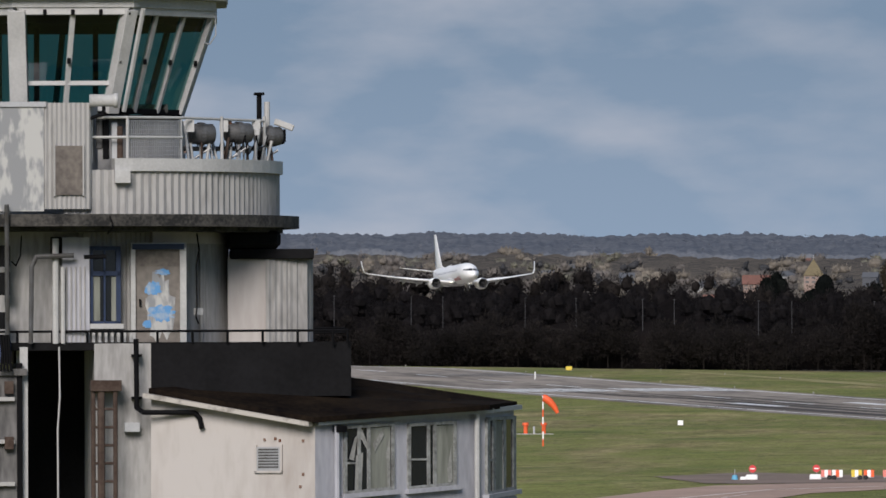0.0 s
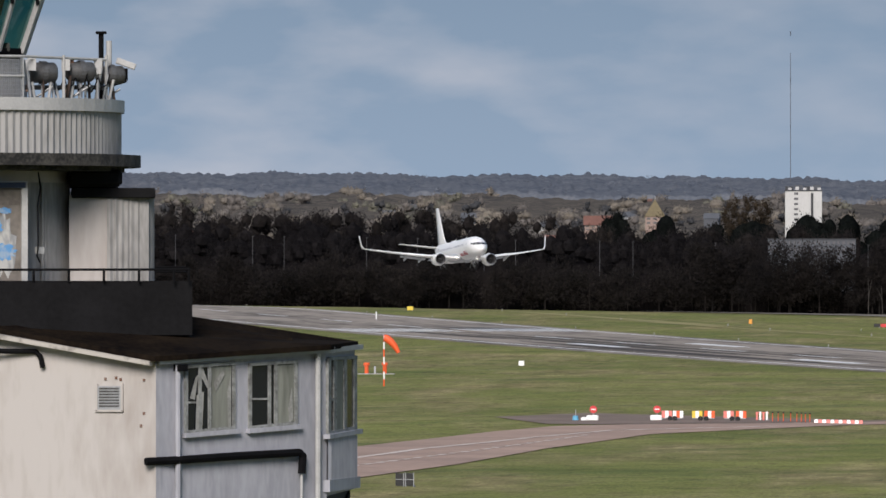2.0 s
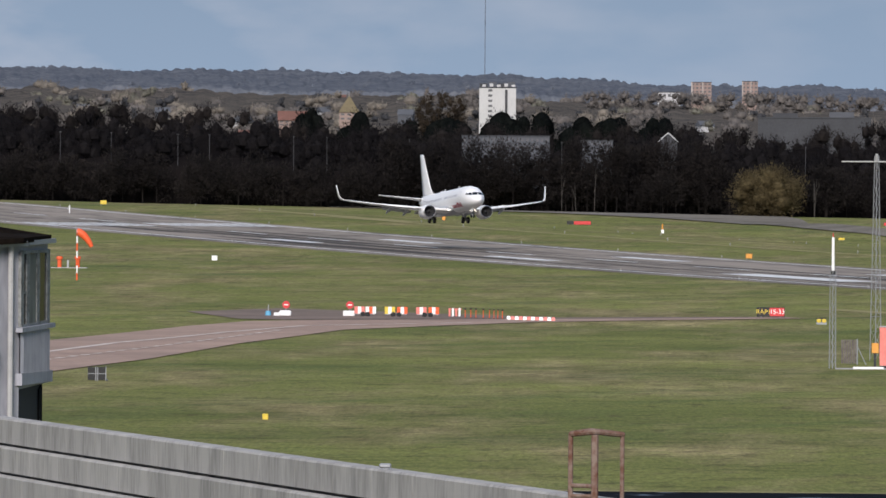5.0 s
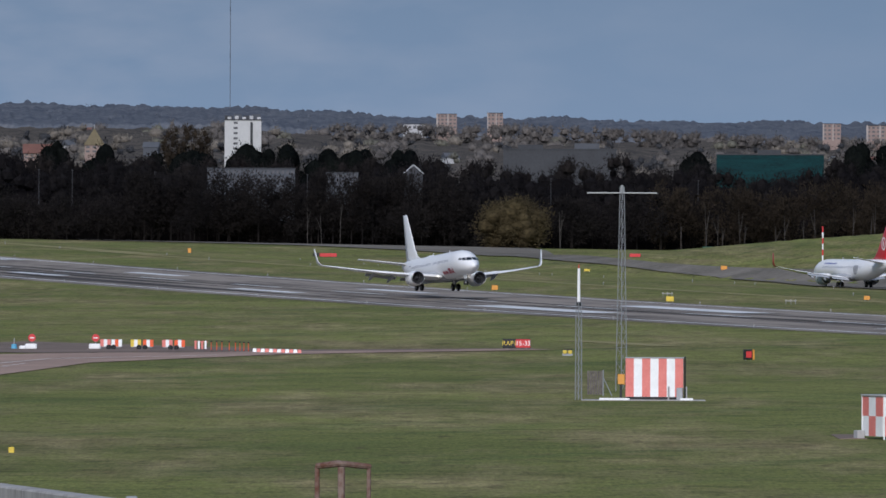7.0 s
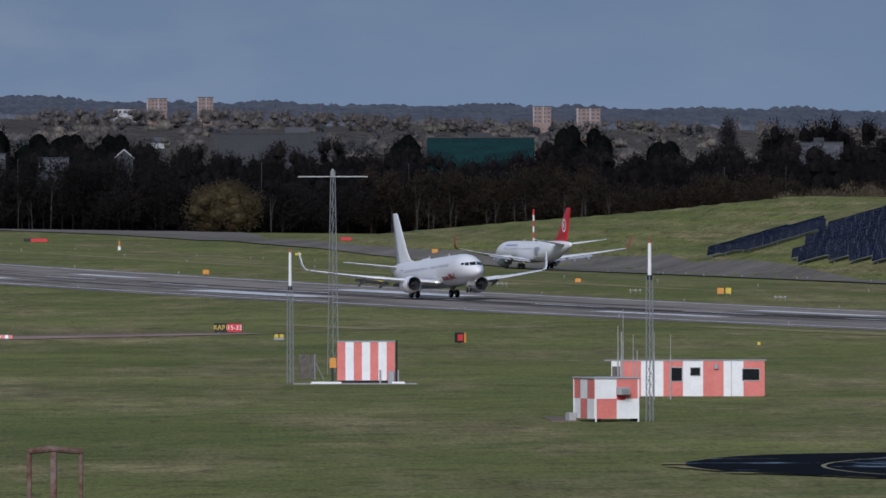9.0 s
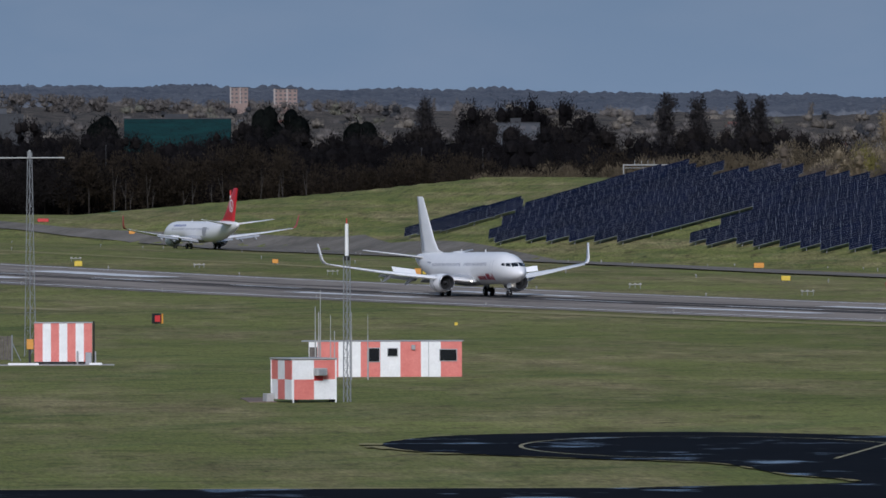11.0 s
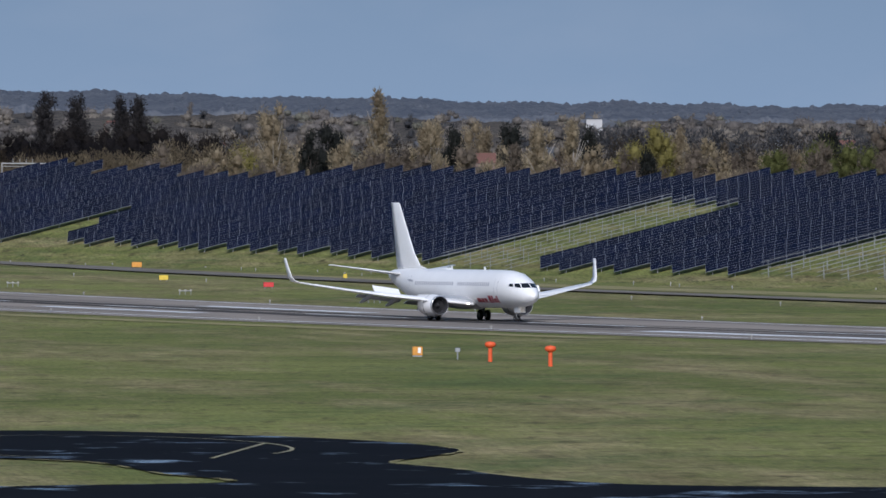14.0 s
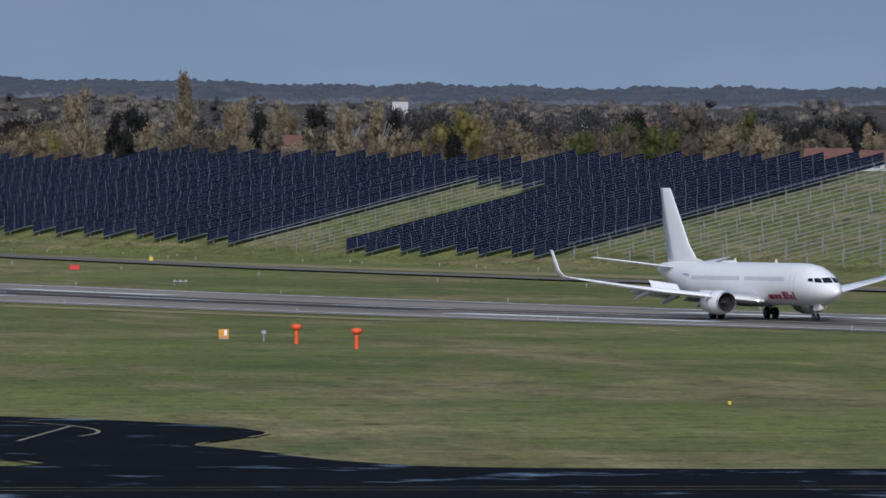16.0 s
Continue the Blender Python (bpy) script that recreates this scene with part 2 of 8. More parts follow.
def add_loft(bm, rings, close=True, caps=True):
    """Rings of equally many points, joined one to the next."""
    vs = [[bm.verts.new(p) for p in ring] for ring in rings]
    n = len(vs[0])
    for a, b in zip(vs, vs[1:]):
        for i in range(n if close else n - 1):
            j = (i + 1) % n
            bm.faces.new((a[i], a[j], b[j], b[i]))
    if caps and close:
        bm.faces.new(vs[0])
        bm.faces.new(vs[-1][::-1])
    return bm


def add_lathe(bm, rows, m=Matrix(), sides=24, cap=False):
    """Rows of (along x, radius), turned about the x axis."""
    rings = [[m @ Vector((x, r * math.cos(2 * math.pi * i / sides), r * math.sin(2 * math.pi * i / sides))) for i in range(sides)] for x, r in rows]
    return add_loft(bm, rings, True, cap)


def add_sheet(bm, points, z=0.0):
    """A flat polygon."""
    return bm.faces.new([bm.verts.new((*p, z) if len(p) == 2 else p) for p in points])


# ---- ground ----
UX, UY, OFFSET = 0.273397, -0.961901, 414.545     # the landing direction and the runway's distance
def smooth(v, a, b):
    q = min(max((v - a) / (b - a), 0.0), 1.0)
    return q * q * (3 - 2 * q)


def runway_coords(x, y):
    """Metres along the landing direction and metres beyond the centreline."""
    return x * UX + y * UY, x * -UY + y * UX - OFFSET


def runway_xy(s, o):
    return s * UX - (OFFSET + o) * UY, s * UY + (OFFSET + o) * UX


def profile(s):
    m = max((-s - 850) / 1000, 0.0)
    if m <= 1.2:
        return 11.53 * m * m - 2.523 * m ** 3
    return 12.24 + 1.4 * (1 - math.exp(-(m - 1.2) / 0.083))


def mound_foot(s):
    return 178 + 32 * smooth(-s, 1690, 1900)


def ground_z(x, y):
    s, o = runway_coords(x, y)
    r, az = math.hypot(x, y), math.degrees(math.atan2(x, y))
    z = profile(s) * (1 - 0.58 * smooth(o, 45, 200))
    # the wood's edge and the rising country beyond
    edge = 10.9 - 0.62 * az if az < 0 else 10.9 - 0.5 * min(az, 4)
    w = smooth(r, 2080, 2420)
    z = z * (1 - w) + edge * w
    q = min(max((r - 2740) / 2110, 0.0), 1.0)
    z += r * float(np.interp(az, (-1.5, 0, 3.8, 7.5, 9), (221, 206, 197, 176, 172))) / 17773 * q ** 0.6
    # the grassed mound under the solar field
    crest = 14.0 * min(max((s + 2190) / 290, 0.0), 1.0) ** 0.75 * min(max((o - mound_foot(s)) / 48.2, 0.0), 1.0)
    back = 1 - 0.7 * smooth(o, 260, 380)
    return z + crest * back


def build_ground():
    bm = bmesh.new()
    az = [-180 + 8 * i for i in range(22)] + [-9 + 0.12 * i for i in range(196)] + [15 + 8 * i for i in range(21)]
    rr = [0.5, 40, 90, 150, 200]
    while rr[-1] < 4900:
        rr.append(rr[-1] * (1.0035 if 1650 < rr[-1] < 2480 else 1.012 if rr[-1] > 1300 else 1.022))
    rr[-1] = 4900
    rows = []
    for a in az:
        sa, ca = math.sin(radians(a)), math.cos(radians(a))
        rows.append([bm.verts.new((r * sa, r * ca, ground_z(r * sa, r * ca))) for r in rr])
    for a, b in zip(rows, rows[1:] + rows[:1]):
        for i in range(len(rr) - 1):
            bm.faces.new((a[i], a[i + 1], b[i + 1], b[i]))
    bm.faces.new([row[0] for row in rows])
    return tagged(mesh_object("ground", bm, M["grass"], None, True), "mown airfield grass, green with straw-brown patches", "ground", kind="structure")


def strip(bm, s0, s1, o0, o1, lift, step=12.0):
    """A band along the runway, laid on the ground."""
    n = max(1, int(abs(s1 - s0) / step))
    cols = [o0 + (o1 - o0) * i / max(1, round(abs(o1 - o0) / 12)) for i in range(max(1, round(abs(o1 - o0) / 12)) + 1)]
    grid = []
    for i in range(n + 1):
        s = s0 + (s1 - s0) * i / n
        row = []
        for o in cols:
            x, y = runway_xy(s, o)
            row.append(bm.verts.new((x, y, ground_z(x, y) + lift)))
        grid.append(row)
    for a, b in zip(grid, grid[1:]):
        for i in range(len(cols) - 1):
            bm.faces.new((a[i], a[i + 1], b[i + 1], b[i]))
    return bm


def ribbon(bm, left, right, lift, step=8.0):
    """A paved band between two edge lines with equally many points."""
    pts = []
    for k in range(len(left) - 1):
        d = max(math.dist(left[k], left[k + 1]), math.dist(right[k], right[k + 1]))
        n = max(1, int(d / step))
        for i in range(n + (k == len(left) - 2)):
            q = i / n
            pts.append([(left[k][j] * (1 - q) + left[k + 1][j] * q, right[k][j] * (1 - q) + right[k + 1][j] * q) for j in (0, 1)])
    prev = None
    for (lx, rx), (ly, ry) in pts:
        m = 10
        row = []
        for i in range(m + 1):
            q = i / m
            x, y = lx + (rx - lx) * q, ly + (ry - ly) * q
            row.append(bm.verts.new((x, y, ground_z(x, y) + lift)))
        if prev:
            for i in range(m):
                bm.faces.new((prev[i], prev[i + 1], row[i + 1], row[i]))
        prev = row
    return bm


ground = build_ground()
runway = tagged(mesh_object("runway", strip(bmesh.new(), -2900, 600, -26.5, 26.5, 0.05), M["runway"]), "grey grooved asphalt runway with rubber streaks", "runway", kind="structure")


def markings():
    bm = bmesh.new()
    for o in (-22.5, 22.5):
        strip(bm, -2880, 590, o - 0.45, o + 0.45, 0.1, 25)
    s = -2700
    while s < 560:
        if not -1862 < s < -1800:
            strip(bm, s, s + 30, -0.45, 0.45, 0.1, 15)
        s += 62
    for s0, s1, w, mid in ((-1695, -1658, 3.0, 10.5), (-1542, -1503, 3.0, 10.5), (-1398, -1338, 6.0, 11.0), (-1216, -1166, 3.2, 10.5), (-1082, -1032, 3.0, 10.0), (-905, -845, 4.0, 12.5), (-740, -690, 3.0, 11)):
        for side in (-1, 1):
            strip(bm, s0, s1, side * mid - w / 2, side * mid + w / 2, 0.1)
    for i in range(8):
        for side in (-1, 1):
            o = side * (2.7 + 2.55 * i)
            strip(bm, -1850, -1818, o - 0.8, o + 0.8, 0.1)
    return tagged(mesh_object("runway_marking", bm, M["paint_white"]), "worn white runway paint", "marking", kind="structure")


markings()


def rubber_streaks():
    """Tyre rubber laid down in long tapering streaks where aircraft touch down."""
    bm = bmesh.new()
    pick = random.Random(8)
    runs = [(-1722, 210, -14.0, 4.2), (-1640, 190, -15.5, 2.2)] + [(pick.uniform(-1880, -900), pick.uniform(70, 240), pick.gauss(-2.5, 5.5), pick.uniform(0.5, 2.6)) for _ in range(46)]
    for s0, length, o0, w in runs:
        rows = []
        for k in range(9):
            q = k / 8
            half = w / 2 * math.sin(math.pi * (0.06 + 0.88 * q))
            pair = []
            for side in (-1, 1):
                x, y = runway_xy(s0 + length * q, o0 + side * half)
                pair.append(bm.verts.new((x, y, ground_z(x, y) + 0.075)))
            rows.append(pair)
        for p, q in zip(rows, rows[1:]):
            bm.faces.new((p[0], p[1], q[1], q[0]))
    return tagged(mesh_object("rubber_streaks", bm, M["rubber"]), "dark tyre rubber streaks on the runway", "marking", kind="structure")


rubber_streaks()


# ---- airliners ----
SECTIONS = [(20.4, 2.72, 0.04, 0.04), (20.25, 2.72, 0.3, 0.28), (19.85, 2.74, 0.62, 0.58), (19.2, 2.82, 0.97, 0.92), (18.3, 2.97, 1.3, 1.27),
            (17.2, 3.14, 1.58, 1.6), (15.8, 3.3, 1.77, 1.86), (14.0, 3.38, 1.87, 1.98), (12.0, 3.4, 1.88, 2.0), (4.0, 3.4, 1.88, 2.0), (-6.0, 3.4, 1.88, 2.0),
            (-8.5, 3.48, 1.84, 1.93), (-11.0, 3.7, 1.64, 1.74), (-13.5, 4.0, 1.3, 1.44), (-16.0, 4.32, 0.88, 1.06), (-18.0, 4.6, 0.5, 0.66), (-19.0, 4.74, 0.25, 0.36)]


def hull_at(x):
    for a, b in zip(SECTIONS, SECTIONS[1:]):
        if b[0] <= x <= a[0]:
            q = (a[0] - x) / (a[0] - b[0])
            return [a[i] + (b[i] - a[i]) * q for i in (1, 2, 3)]
    return list(SECTIONS[-1][1:])


def hull_point(x, angle, out=0.0):
    """On the fuselage: angle in degrees from the horizontal, on the starboard side."""
    z, w, h = hull_at(x)
    return Vector((x, -(w + out) * math.cos(radians(angle)), z + (h + out) * math.sin(radians(angle))))


def hull_patch(x0, x1, a0, a1, side=1, out=0.015, nx=2, na=2):
    """A panel that follows the fuselage; side 1 is starboard, -1 port."""
    bm = bmesh.new()
    grid = []
    for i in range(nx + 1):
        row = []
        for j in range(na + 1):
            p = hull_point(x0 + (x1 - x0) * i / nx, a0 + (a1 - a0) * j / na, out)
            p.y *= side
            row.append(bm.verts.new(p))
        grid.append(row)
    for a, b in zip(grid, grid[1:]):
        for j in range(na):
            bm.faces.new((a[j], a[j + 1], b[j + 1], b[j]))
    return bm


def foil(chord_front, chord_back, y, z, thick, dz=0.0, vertical=False):
    """One aerofoil section, ten points from nose to tail and back."""
    c = chord_front - chord_back
    rows = [(0, 0), (0.03, 0.35), (0.12, 0.75), (0.35, 1.0), (0.7, 0.6), (1, 0.04), (1, -0.04), (0.7, -0.4), (0.35, -0.7), (0.12, -0.6), (0.03, -0.3)]
    if vertical:
        return [Vector((chord_front - q * c, y + t * thick / 2, z)) for q, t in rows]
    return [Vector((chord_front - q * c, y, z + dz * q + t * thick / 2)) for q, t in rows]


def mirrored(rings, side):
    return [[Vector((p.x, p.y * side, p.z)) for p in ring] for ring in rings]


M["duct"] = mat("dark_metal_duct", (0.06, 0.06, 0.065), 0.5, 0.3, vary=0.1)


def airliner(name, label, hull, wing_colour, fin_colour, tip_colour, nacelle_colour, stretch=1.0, lights=True, tall=12.5):
    root = new(name)
    tagged(root, label, "airliner")
    k = stretch
    bm = bmesh.new()
    sides = 36
    rings = []
    for a, b in zip(SECTIONS, SECTIONS[1:]):
        n = 3 if a[0] - b[0] < 4 else 4
        for i in range(n):
            x = a[0] + (b[0] - a[0]) * i / n
            z, w, h = hull_at(x)
            rings.append([Vector((x * k, w * math.cos(2 * math.pi * j / sides), z + h * math.sin(2 * math.pi * j / sides))) for j in range(sides)])
    z, w, h = hull_at(-19.0)
    rings.append([Vector((-19.0 * k, w * math.cos(2 * math.pi * j / sides), z + h * math.sin(2 * math.pi * j / sides))) for j in range(sides)])
    add_loft(bm, rings)
    fuselage = part("fuselage", bm, hull, root, smooth_faces=True)
    bm = bmesh.new()
    add_lathe(bm, [(8.6, 0.05), (7.6, 0.7), (5.5, 1.05), (1.0, 1.12), (-2.5, 0.95), (-4.6, 0.45), (-5.4, 0.05)], Matrix.Translation((0, 0, 2.15)) @ Matrix.Diagonal((1, 1.85, 0.86, 1)), 24)
    part("belly_fairing", bm, M["air_grey"], root, smooth_faces=True)
    for side in (1, -1):
        # wing, slats, flaps
        w_rows = [(7.4, -1.6, 1.4, 1.75, 1.05), (4.9, -1.75, 4.9, 2.18, 0.72), (3.9, -1.8, 6.4, 2.36, 0.6), (0.2, -3.3, 12.0, 3.12, 0.36), (-3.0, -4.75, 16.9, 3.95, 0.2)]
        part("wing", add_loft(bmesh.new(), mirrored([foil(f, b, y, z, t) for f, b, y, z, t in w_rows], side)), wing_colour, root, smooth_faces=True)
        s_rows = [(5.45, 4.7, 5.9, 2.16, 0.2), (2.5, 1.9, 9.4, 2.6, 0.17), (-2.2, -2.8, 16.4, 3.78, 0.12)]
        part("slat", add_loft(bmesh.new(), mirrored([foil(f, b, y, z, t, 0.12) for f, b, y, z, t in s_rows], side)), hull, root)
        for f_rows in (((-1.5, -3.1, 1.9, 1.72, 0.22), (-1.65, -2.9, 5.2, 2.08, 0.18)), ((-1.75, -3.0, 5.9, 2.16, 0.18), (-2.75, -3.7, 10.4, 2.78, 0.14))):
            part("flap", add_loft(bmesh.new(), mirrored([foil(f, b, y, z, t, -0.34) for f, b, y, z, t in f_rows], side)), M["air_grey"], root)
        for y, x, z in ((3.4, -1.0, 1.62), (6.9, -1.4, 1.95), (9.6, -2.0, 2.32)):
            bm = bmesh.new()
            add_lathe(bm, [(2.0, 0.02), (1.3, 0.2), (0, 0.27), (-1.2, 0.2), (-2.1, 0.03)], Matrix.Translation((x - 0.4, side * y, z)) @ pose(0, 0, 0, 0, -14, 0), 10)
            part("flap_track_fairing", bm, M["air_grey"], root, smooth_faces=True)
        # winglet
        wl = [((-3.0, -4.75), 16.9, 3.95, 0.0), ((-3.3, -4.85), 17.35, 4.12, 0.35), ((-3.75, -4.95), 17.62, 4.6, 0.8), ((-4.75, -5.45), 17.9, 6.55, 1.0)]
        rings = []
        for (f, b), y, z, lean in wl:
            c, th = f - b, 0.17 * (1 - 0.5 * lean)
            nrm = Vector((0, -lean, 1 - lean * 0.9)).normalized()
            rings.append([Vector((f - q * c, y, z)) + nrm * (t * th / 2) for q, t in [(0, 0), (0.12, 0.8), (0.4, 1), (1, 0.05), (1, -0.05), (0.4, -0.8), (0.12, -0.6)]])
        part("winglet", add_loft(bmesh.new(), mirrored(rings, side)), tip_colour, root, smooth_faces=True)
        # tailplane
        t_rows = [(-13.2 * k, -17.4 * k, 0.5, 4.75, 0.4), (-18.0 * k, -19.5 * k, 7.17, 5.75, 0.14)]
        part("tailplane", add_loft(bmesh.new(), mirrored([foil(f, b, y, z, t) for f, b, y, z, t in t_rows], side)), wing_colour, root, smooth_faces=True)
        # engine
        m = Matrix.Translation((0, side * 4.83, 1.62))
        bm = bmesh.new()
        add_lathe(bm, [(6.3, 0.93), (6.22, 1.0), (5.9, 1.07), (5.0, 1.15), (4.4, 1.16)], m, 32)
        engine = part("engine", bm, nacelle_colour, root, smooth_faces=True)
        bm = bmesh.new()
        add_lathe(bm, [(5.3, 0.78), (5.9, 0.8), (6.2, 0.86), (6.29, 0.925)], m, 32)
        part("intake_duct", bm, M["duct"], engine, "dark intake duct", True)
        bm = bmesh.new()
        add_lathe(bm, [(6.16, 0.87), (6.3, 0.925), (6.31, 0.95), (6.23, 1.003), (6.1, 1.035)], m @ Matrix.Diagonal((1, 1.004, 1.004, 1)), 32)
        part("intake_lip", bm, M["metal"], engine, "polished metal intake lip", True)
        bm = bmesh.new()
        add_lathe(bm, [(4.42, 1.1), (4.3, 1.1), (3.95, 1.1)], m, 32)
        part("reverser_gap", bm, M["dark"], engine, smooth_faces=True)
        bm = bmesh.new()
        add_lathe(bm, [(4.3, 1.16), (3.4, 1.12), (2.6, 1.0), (2.2, 0.9), (2.2, 0.8), (3.0, 0.75)], m, 32)
        part("sleeve", bm, nacelle_colour, engine, smooth_faces=True)
        bm = bmesh.new()
        add_lathe(bm, [(2.9, 0.7), (1.6, 0.55), (1.0, 0.42), (0.9, 0.3), (0.3, 0.03)], m, 20)
        part("exhaust", bm, M["steel"], engine, smooth_faces=True)
        bm = bmesh.new()
        add_lathe(bm, [(5.32, 0.79), (5.3, 0.3), (5.3, 0.01)], m, 24)
        part("fan_disc", bm, M["dark"], engine)
        for j in range(18):
            a = 2 * math.pi * j / 18
            c, s = math.cos(a), math.sin(a)
            bm = bmesh.new()
            bm.faces.new([bm.verts.new(m @ Vector(p)) for p in ((5.36, 0.25 * c, 0.25 * s), (5.44, 0.77 * c, 0.77 * s), (5.36, 0.77 * math.cos(a + 0.22), 0.77 * math.sin(a + 0.22)), (5.33, 0.25 * math.cos(a + 0.22), 0.25 * math.sin(a + 0.22)))])
            part("fan_blade", bm, M["dark"], engine)
        bm = bmesh.new()
        add_lathe(bm, [(5.95, 0.01), (5.75, 0.12), (5.35, 0.27)], m, 16)
        part("spinner", bm, M["duct"], engine, smooth_faces=True)
        rings = [[Vector((x, side * 4.83 + d, z)) for x, d, z in ((5.0, 0, zz + 0.0), (4.0, 0.16, zz), (0.6, 0.12, zz), (0.2, 0, zz), (0.6, -0.12, zz), (4.0, -0.16, zz))] for zz in (2.1, 2.75)]
        part("pylon", add_loft(bmesh.new(), rings), nacelle_colour, root)
        # main gear
        bm = rod((0, side * 2.86, 0.55), (0.15, side * 2.75, 2.1), 0.13, sides=10)
        add_rod(bm, (0, side * 2.2, 0.56), (0, side * 3.5, 0.56), 0.09)
        add_rod(bm, (0.05, side * 2.86, 0.9), (0.2, side * 1.6, 1.9), 0.06)
        leg = part("main_gear_leg", bm, M["steel"], root, smooth_faces=True)
        for dy in (-0.43, 0.43):
            mm = Matrix.Translation((0, side * 2.86 + dy, 0.565)) @ pose(0, 0, 0, 0, 0, 90)
            bm = bmesh.new()
            add_lathe(bm, [(-0.17, 0.3), (-0.2, 0.48), (-0.13, 0.555), (0, 0.565), (0.13, 0.555), (0.2, 0.48), (0.17, 0.3)], mm, 24)
            part("tyre", bm, M["tyre"], leg, smooth_faces=True)
            bm = bmesh.new()
            add_lathe(bm, [(-0.16, 0.02), (-0.14, 0.3), (0.14, 0.3), (0.16, 0.02)], mm, 16)
            part("wheel_hub", bm, M["air_grey"], leg, smooth_faces=True)
        part("gear_door", box((-0.5, side * 2.5 - 0.03, 0.95), (0.6, side * 2.5 + 0.03, 1.75), 0.02), hull, root)
        if lights:
            bm = bmesh.new()
            bmesh.ops.create_uvsphere(bm, u_segments=12, v_segments=8, radius=0.09, matrix=Matrix.Translation((7.05, side * 1.9, 1.8)))
            part("landing_light", bm, M["lamp"], root)
    # nose gear
    nx = 15.6 * k
    bm = rod((nx, 0, 0.34), (nx - 0.15, 0, 1.7), 0.09)
    add_rod(bm, (nx, -0.3, 0.34), (nx, 0.3, 0.34), 0.06)
    add_rod(bm, (nx - 0.05, 0, 0.8), (nx + 0.9, 0, 1.6), 0.05)
    leg = part("nose_gear_leg", bm, M["steel"], root)
    for dy in (-0.21, 0.21):
        bm = bmesh.new()
        add_lathe(bm, [(-0.09, 0.15), (-0.11, 0.27), (0, 0.345), (0.11, 0.27), (0.09, 0.15), (0, 0.05)], Matrix.Translation((nx, dy, 0.345)) @ pose(0, 0, 0, 0, 0, 90), 18)
        part("tyre", bm, M["tyre"], leg, smooth_faces=True)
    for side in (-1, 1):
        part("nose_gear_door", box((nx + 0.1, side * 0.32 - 0.02, 0.95), (nx + 1.5, side * 0.32 + 0.02, 1.55), 0.02), hull, root)
    if lights:
        bm = bmesh.new()
        bmesh.ops.create_uvsphere(bm, u_segments=10, v_segments=8, radius=0.13, matrix=Matrix.Translation((nx + 0.1, 0, 1.15)))
        part("taxi_light", bm, M["lamp"], root)
    # fin
    f_rows = [(-8.2 * k, -17.0 * k, 5.3, 0.12), (-10.6 * k, -17.25 * k, 5.75, 0.36), (-12.2 * k, -17.55 * k, 7.0, 0.36), (-16.45 * k, -18.85 * k, tall - 0.15, 0.16), (-16.75 * k, -18.9 * k, tall, 0.06)]
    part("fin", add_loft(bmesh.new(), [foil(f, b, 0, z, t, vertical=True) for f, b, z, t in f_rows]), fin_colour, root, smooth_faces=True)
    for x, z, h in ((7.0, 5.38, 0.35), (-2.0, 5.38, 0.4)):
        part("blade_aerial", add_loft(bmesh.new(), [[Vector((x + q * c, d, zz)) for q, d in ((0.5, 0), (0, 0.03), (-0.5, 0), (0, -0.03))] for zz, c in ((z, 0.7), (z + h, 0.4))]), hull, root)
    part("antenna_fairing", add_loft(bmesh.new(), [[Vector((x, w * math.cos(a), 5.36 + hh * math.sin(a))) for a in (0, 0.8, 1.57, 2.34, 3.14)] for x, w, hh in ((-5.2, 0.05, 0.02), (-4.4, 0.4, 0.2), (-2.6, 0.4, 0.22), (-1.6, 0.05, 0.02))], False), hull, root)
    # cockpit glass, following the nose
    def nose_point(y, z):
        lo, hi = 14.0, 20.3
        for _ in range(30):
            mid = (lo + hi) / 2
            zc, w, h = hull_at(mid)
            if (y / w) ** 2 + ((z - zc) / h) ** 2 < 1:
                lo = mid
            else:
                hi = mid
        return Vector(((lo + 0.02) * k, y * 1.012, z + 0.008))
    for side in (1, -1):
        for quad in (((0.05, 3.60), (0.80, 3.56), (0.76, 4.02), (0.05, 4.08)), ((0.87, 3.56), (1.26, 3.62), (1.17, 4.0), (0.83, 4.02)), ((1.32, 3.64), (1.53, 3.72), (1.42, 3.98), (1.24, 4.0))):
            bm = bmesh.new()
            (y0, z0), (y1, z1), (y2, z2), (y3, z3) = quad
            grid = []
            for a in range(5):
                q = a / 4
                row = []
                for b in range(3):
                    r = b / 2
                    y = (y0 + (y1 - y0) * q) * (1 - r) + (y3 + (y2 - y3) * q) * r
                    z = (z0 + (z1 - z0) * q) * (1 - r) + (z3 + (z2 - z3) * q) * r
                    p = nose_point(y, z)
                    p.y *= side
                    row.append(bm.verts.new(p))
                grid.append(row)
            for a, b in zip(grid, grid[1:]):
                for c in range(2):
                    bm.faces.new((a[c], a[c + 1], b[c + 1], b[c]))
            part("cockpit_window", bm, M["glass_dark"], root)
    # cabin windows share one panel
    first = {}
    for side in (1, -1):
        for i in range(40):
            x = 12.2 - 0.51 * i
            if i in (17, 18) and stretch == 1.0:
                continue
            if side not in first:
                first[side] = part("cabin_window", hull_patch(0.13, -0.13, 9, 20, side, 0.012, 1, 2), M["lilac"], root)
                w = first[side]
            else:
                w = new("cabin_window", first[side].data)
                w.parent = root
            w.location.x = x * k
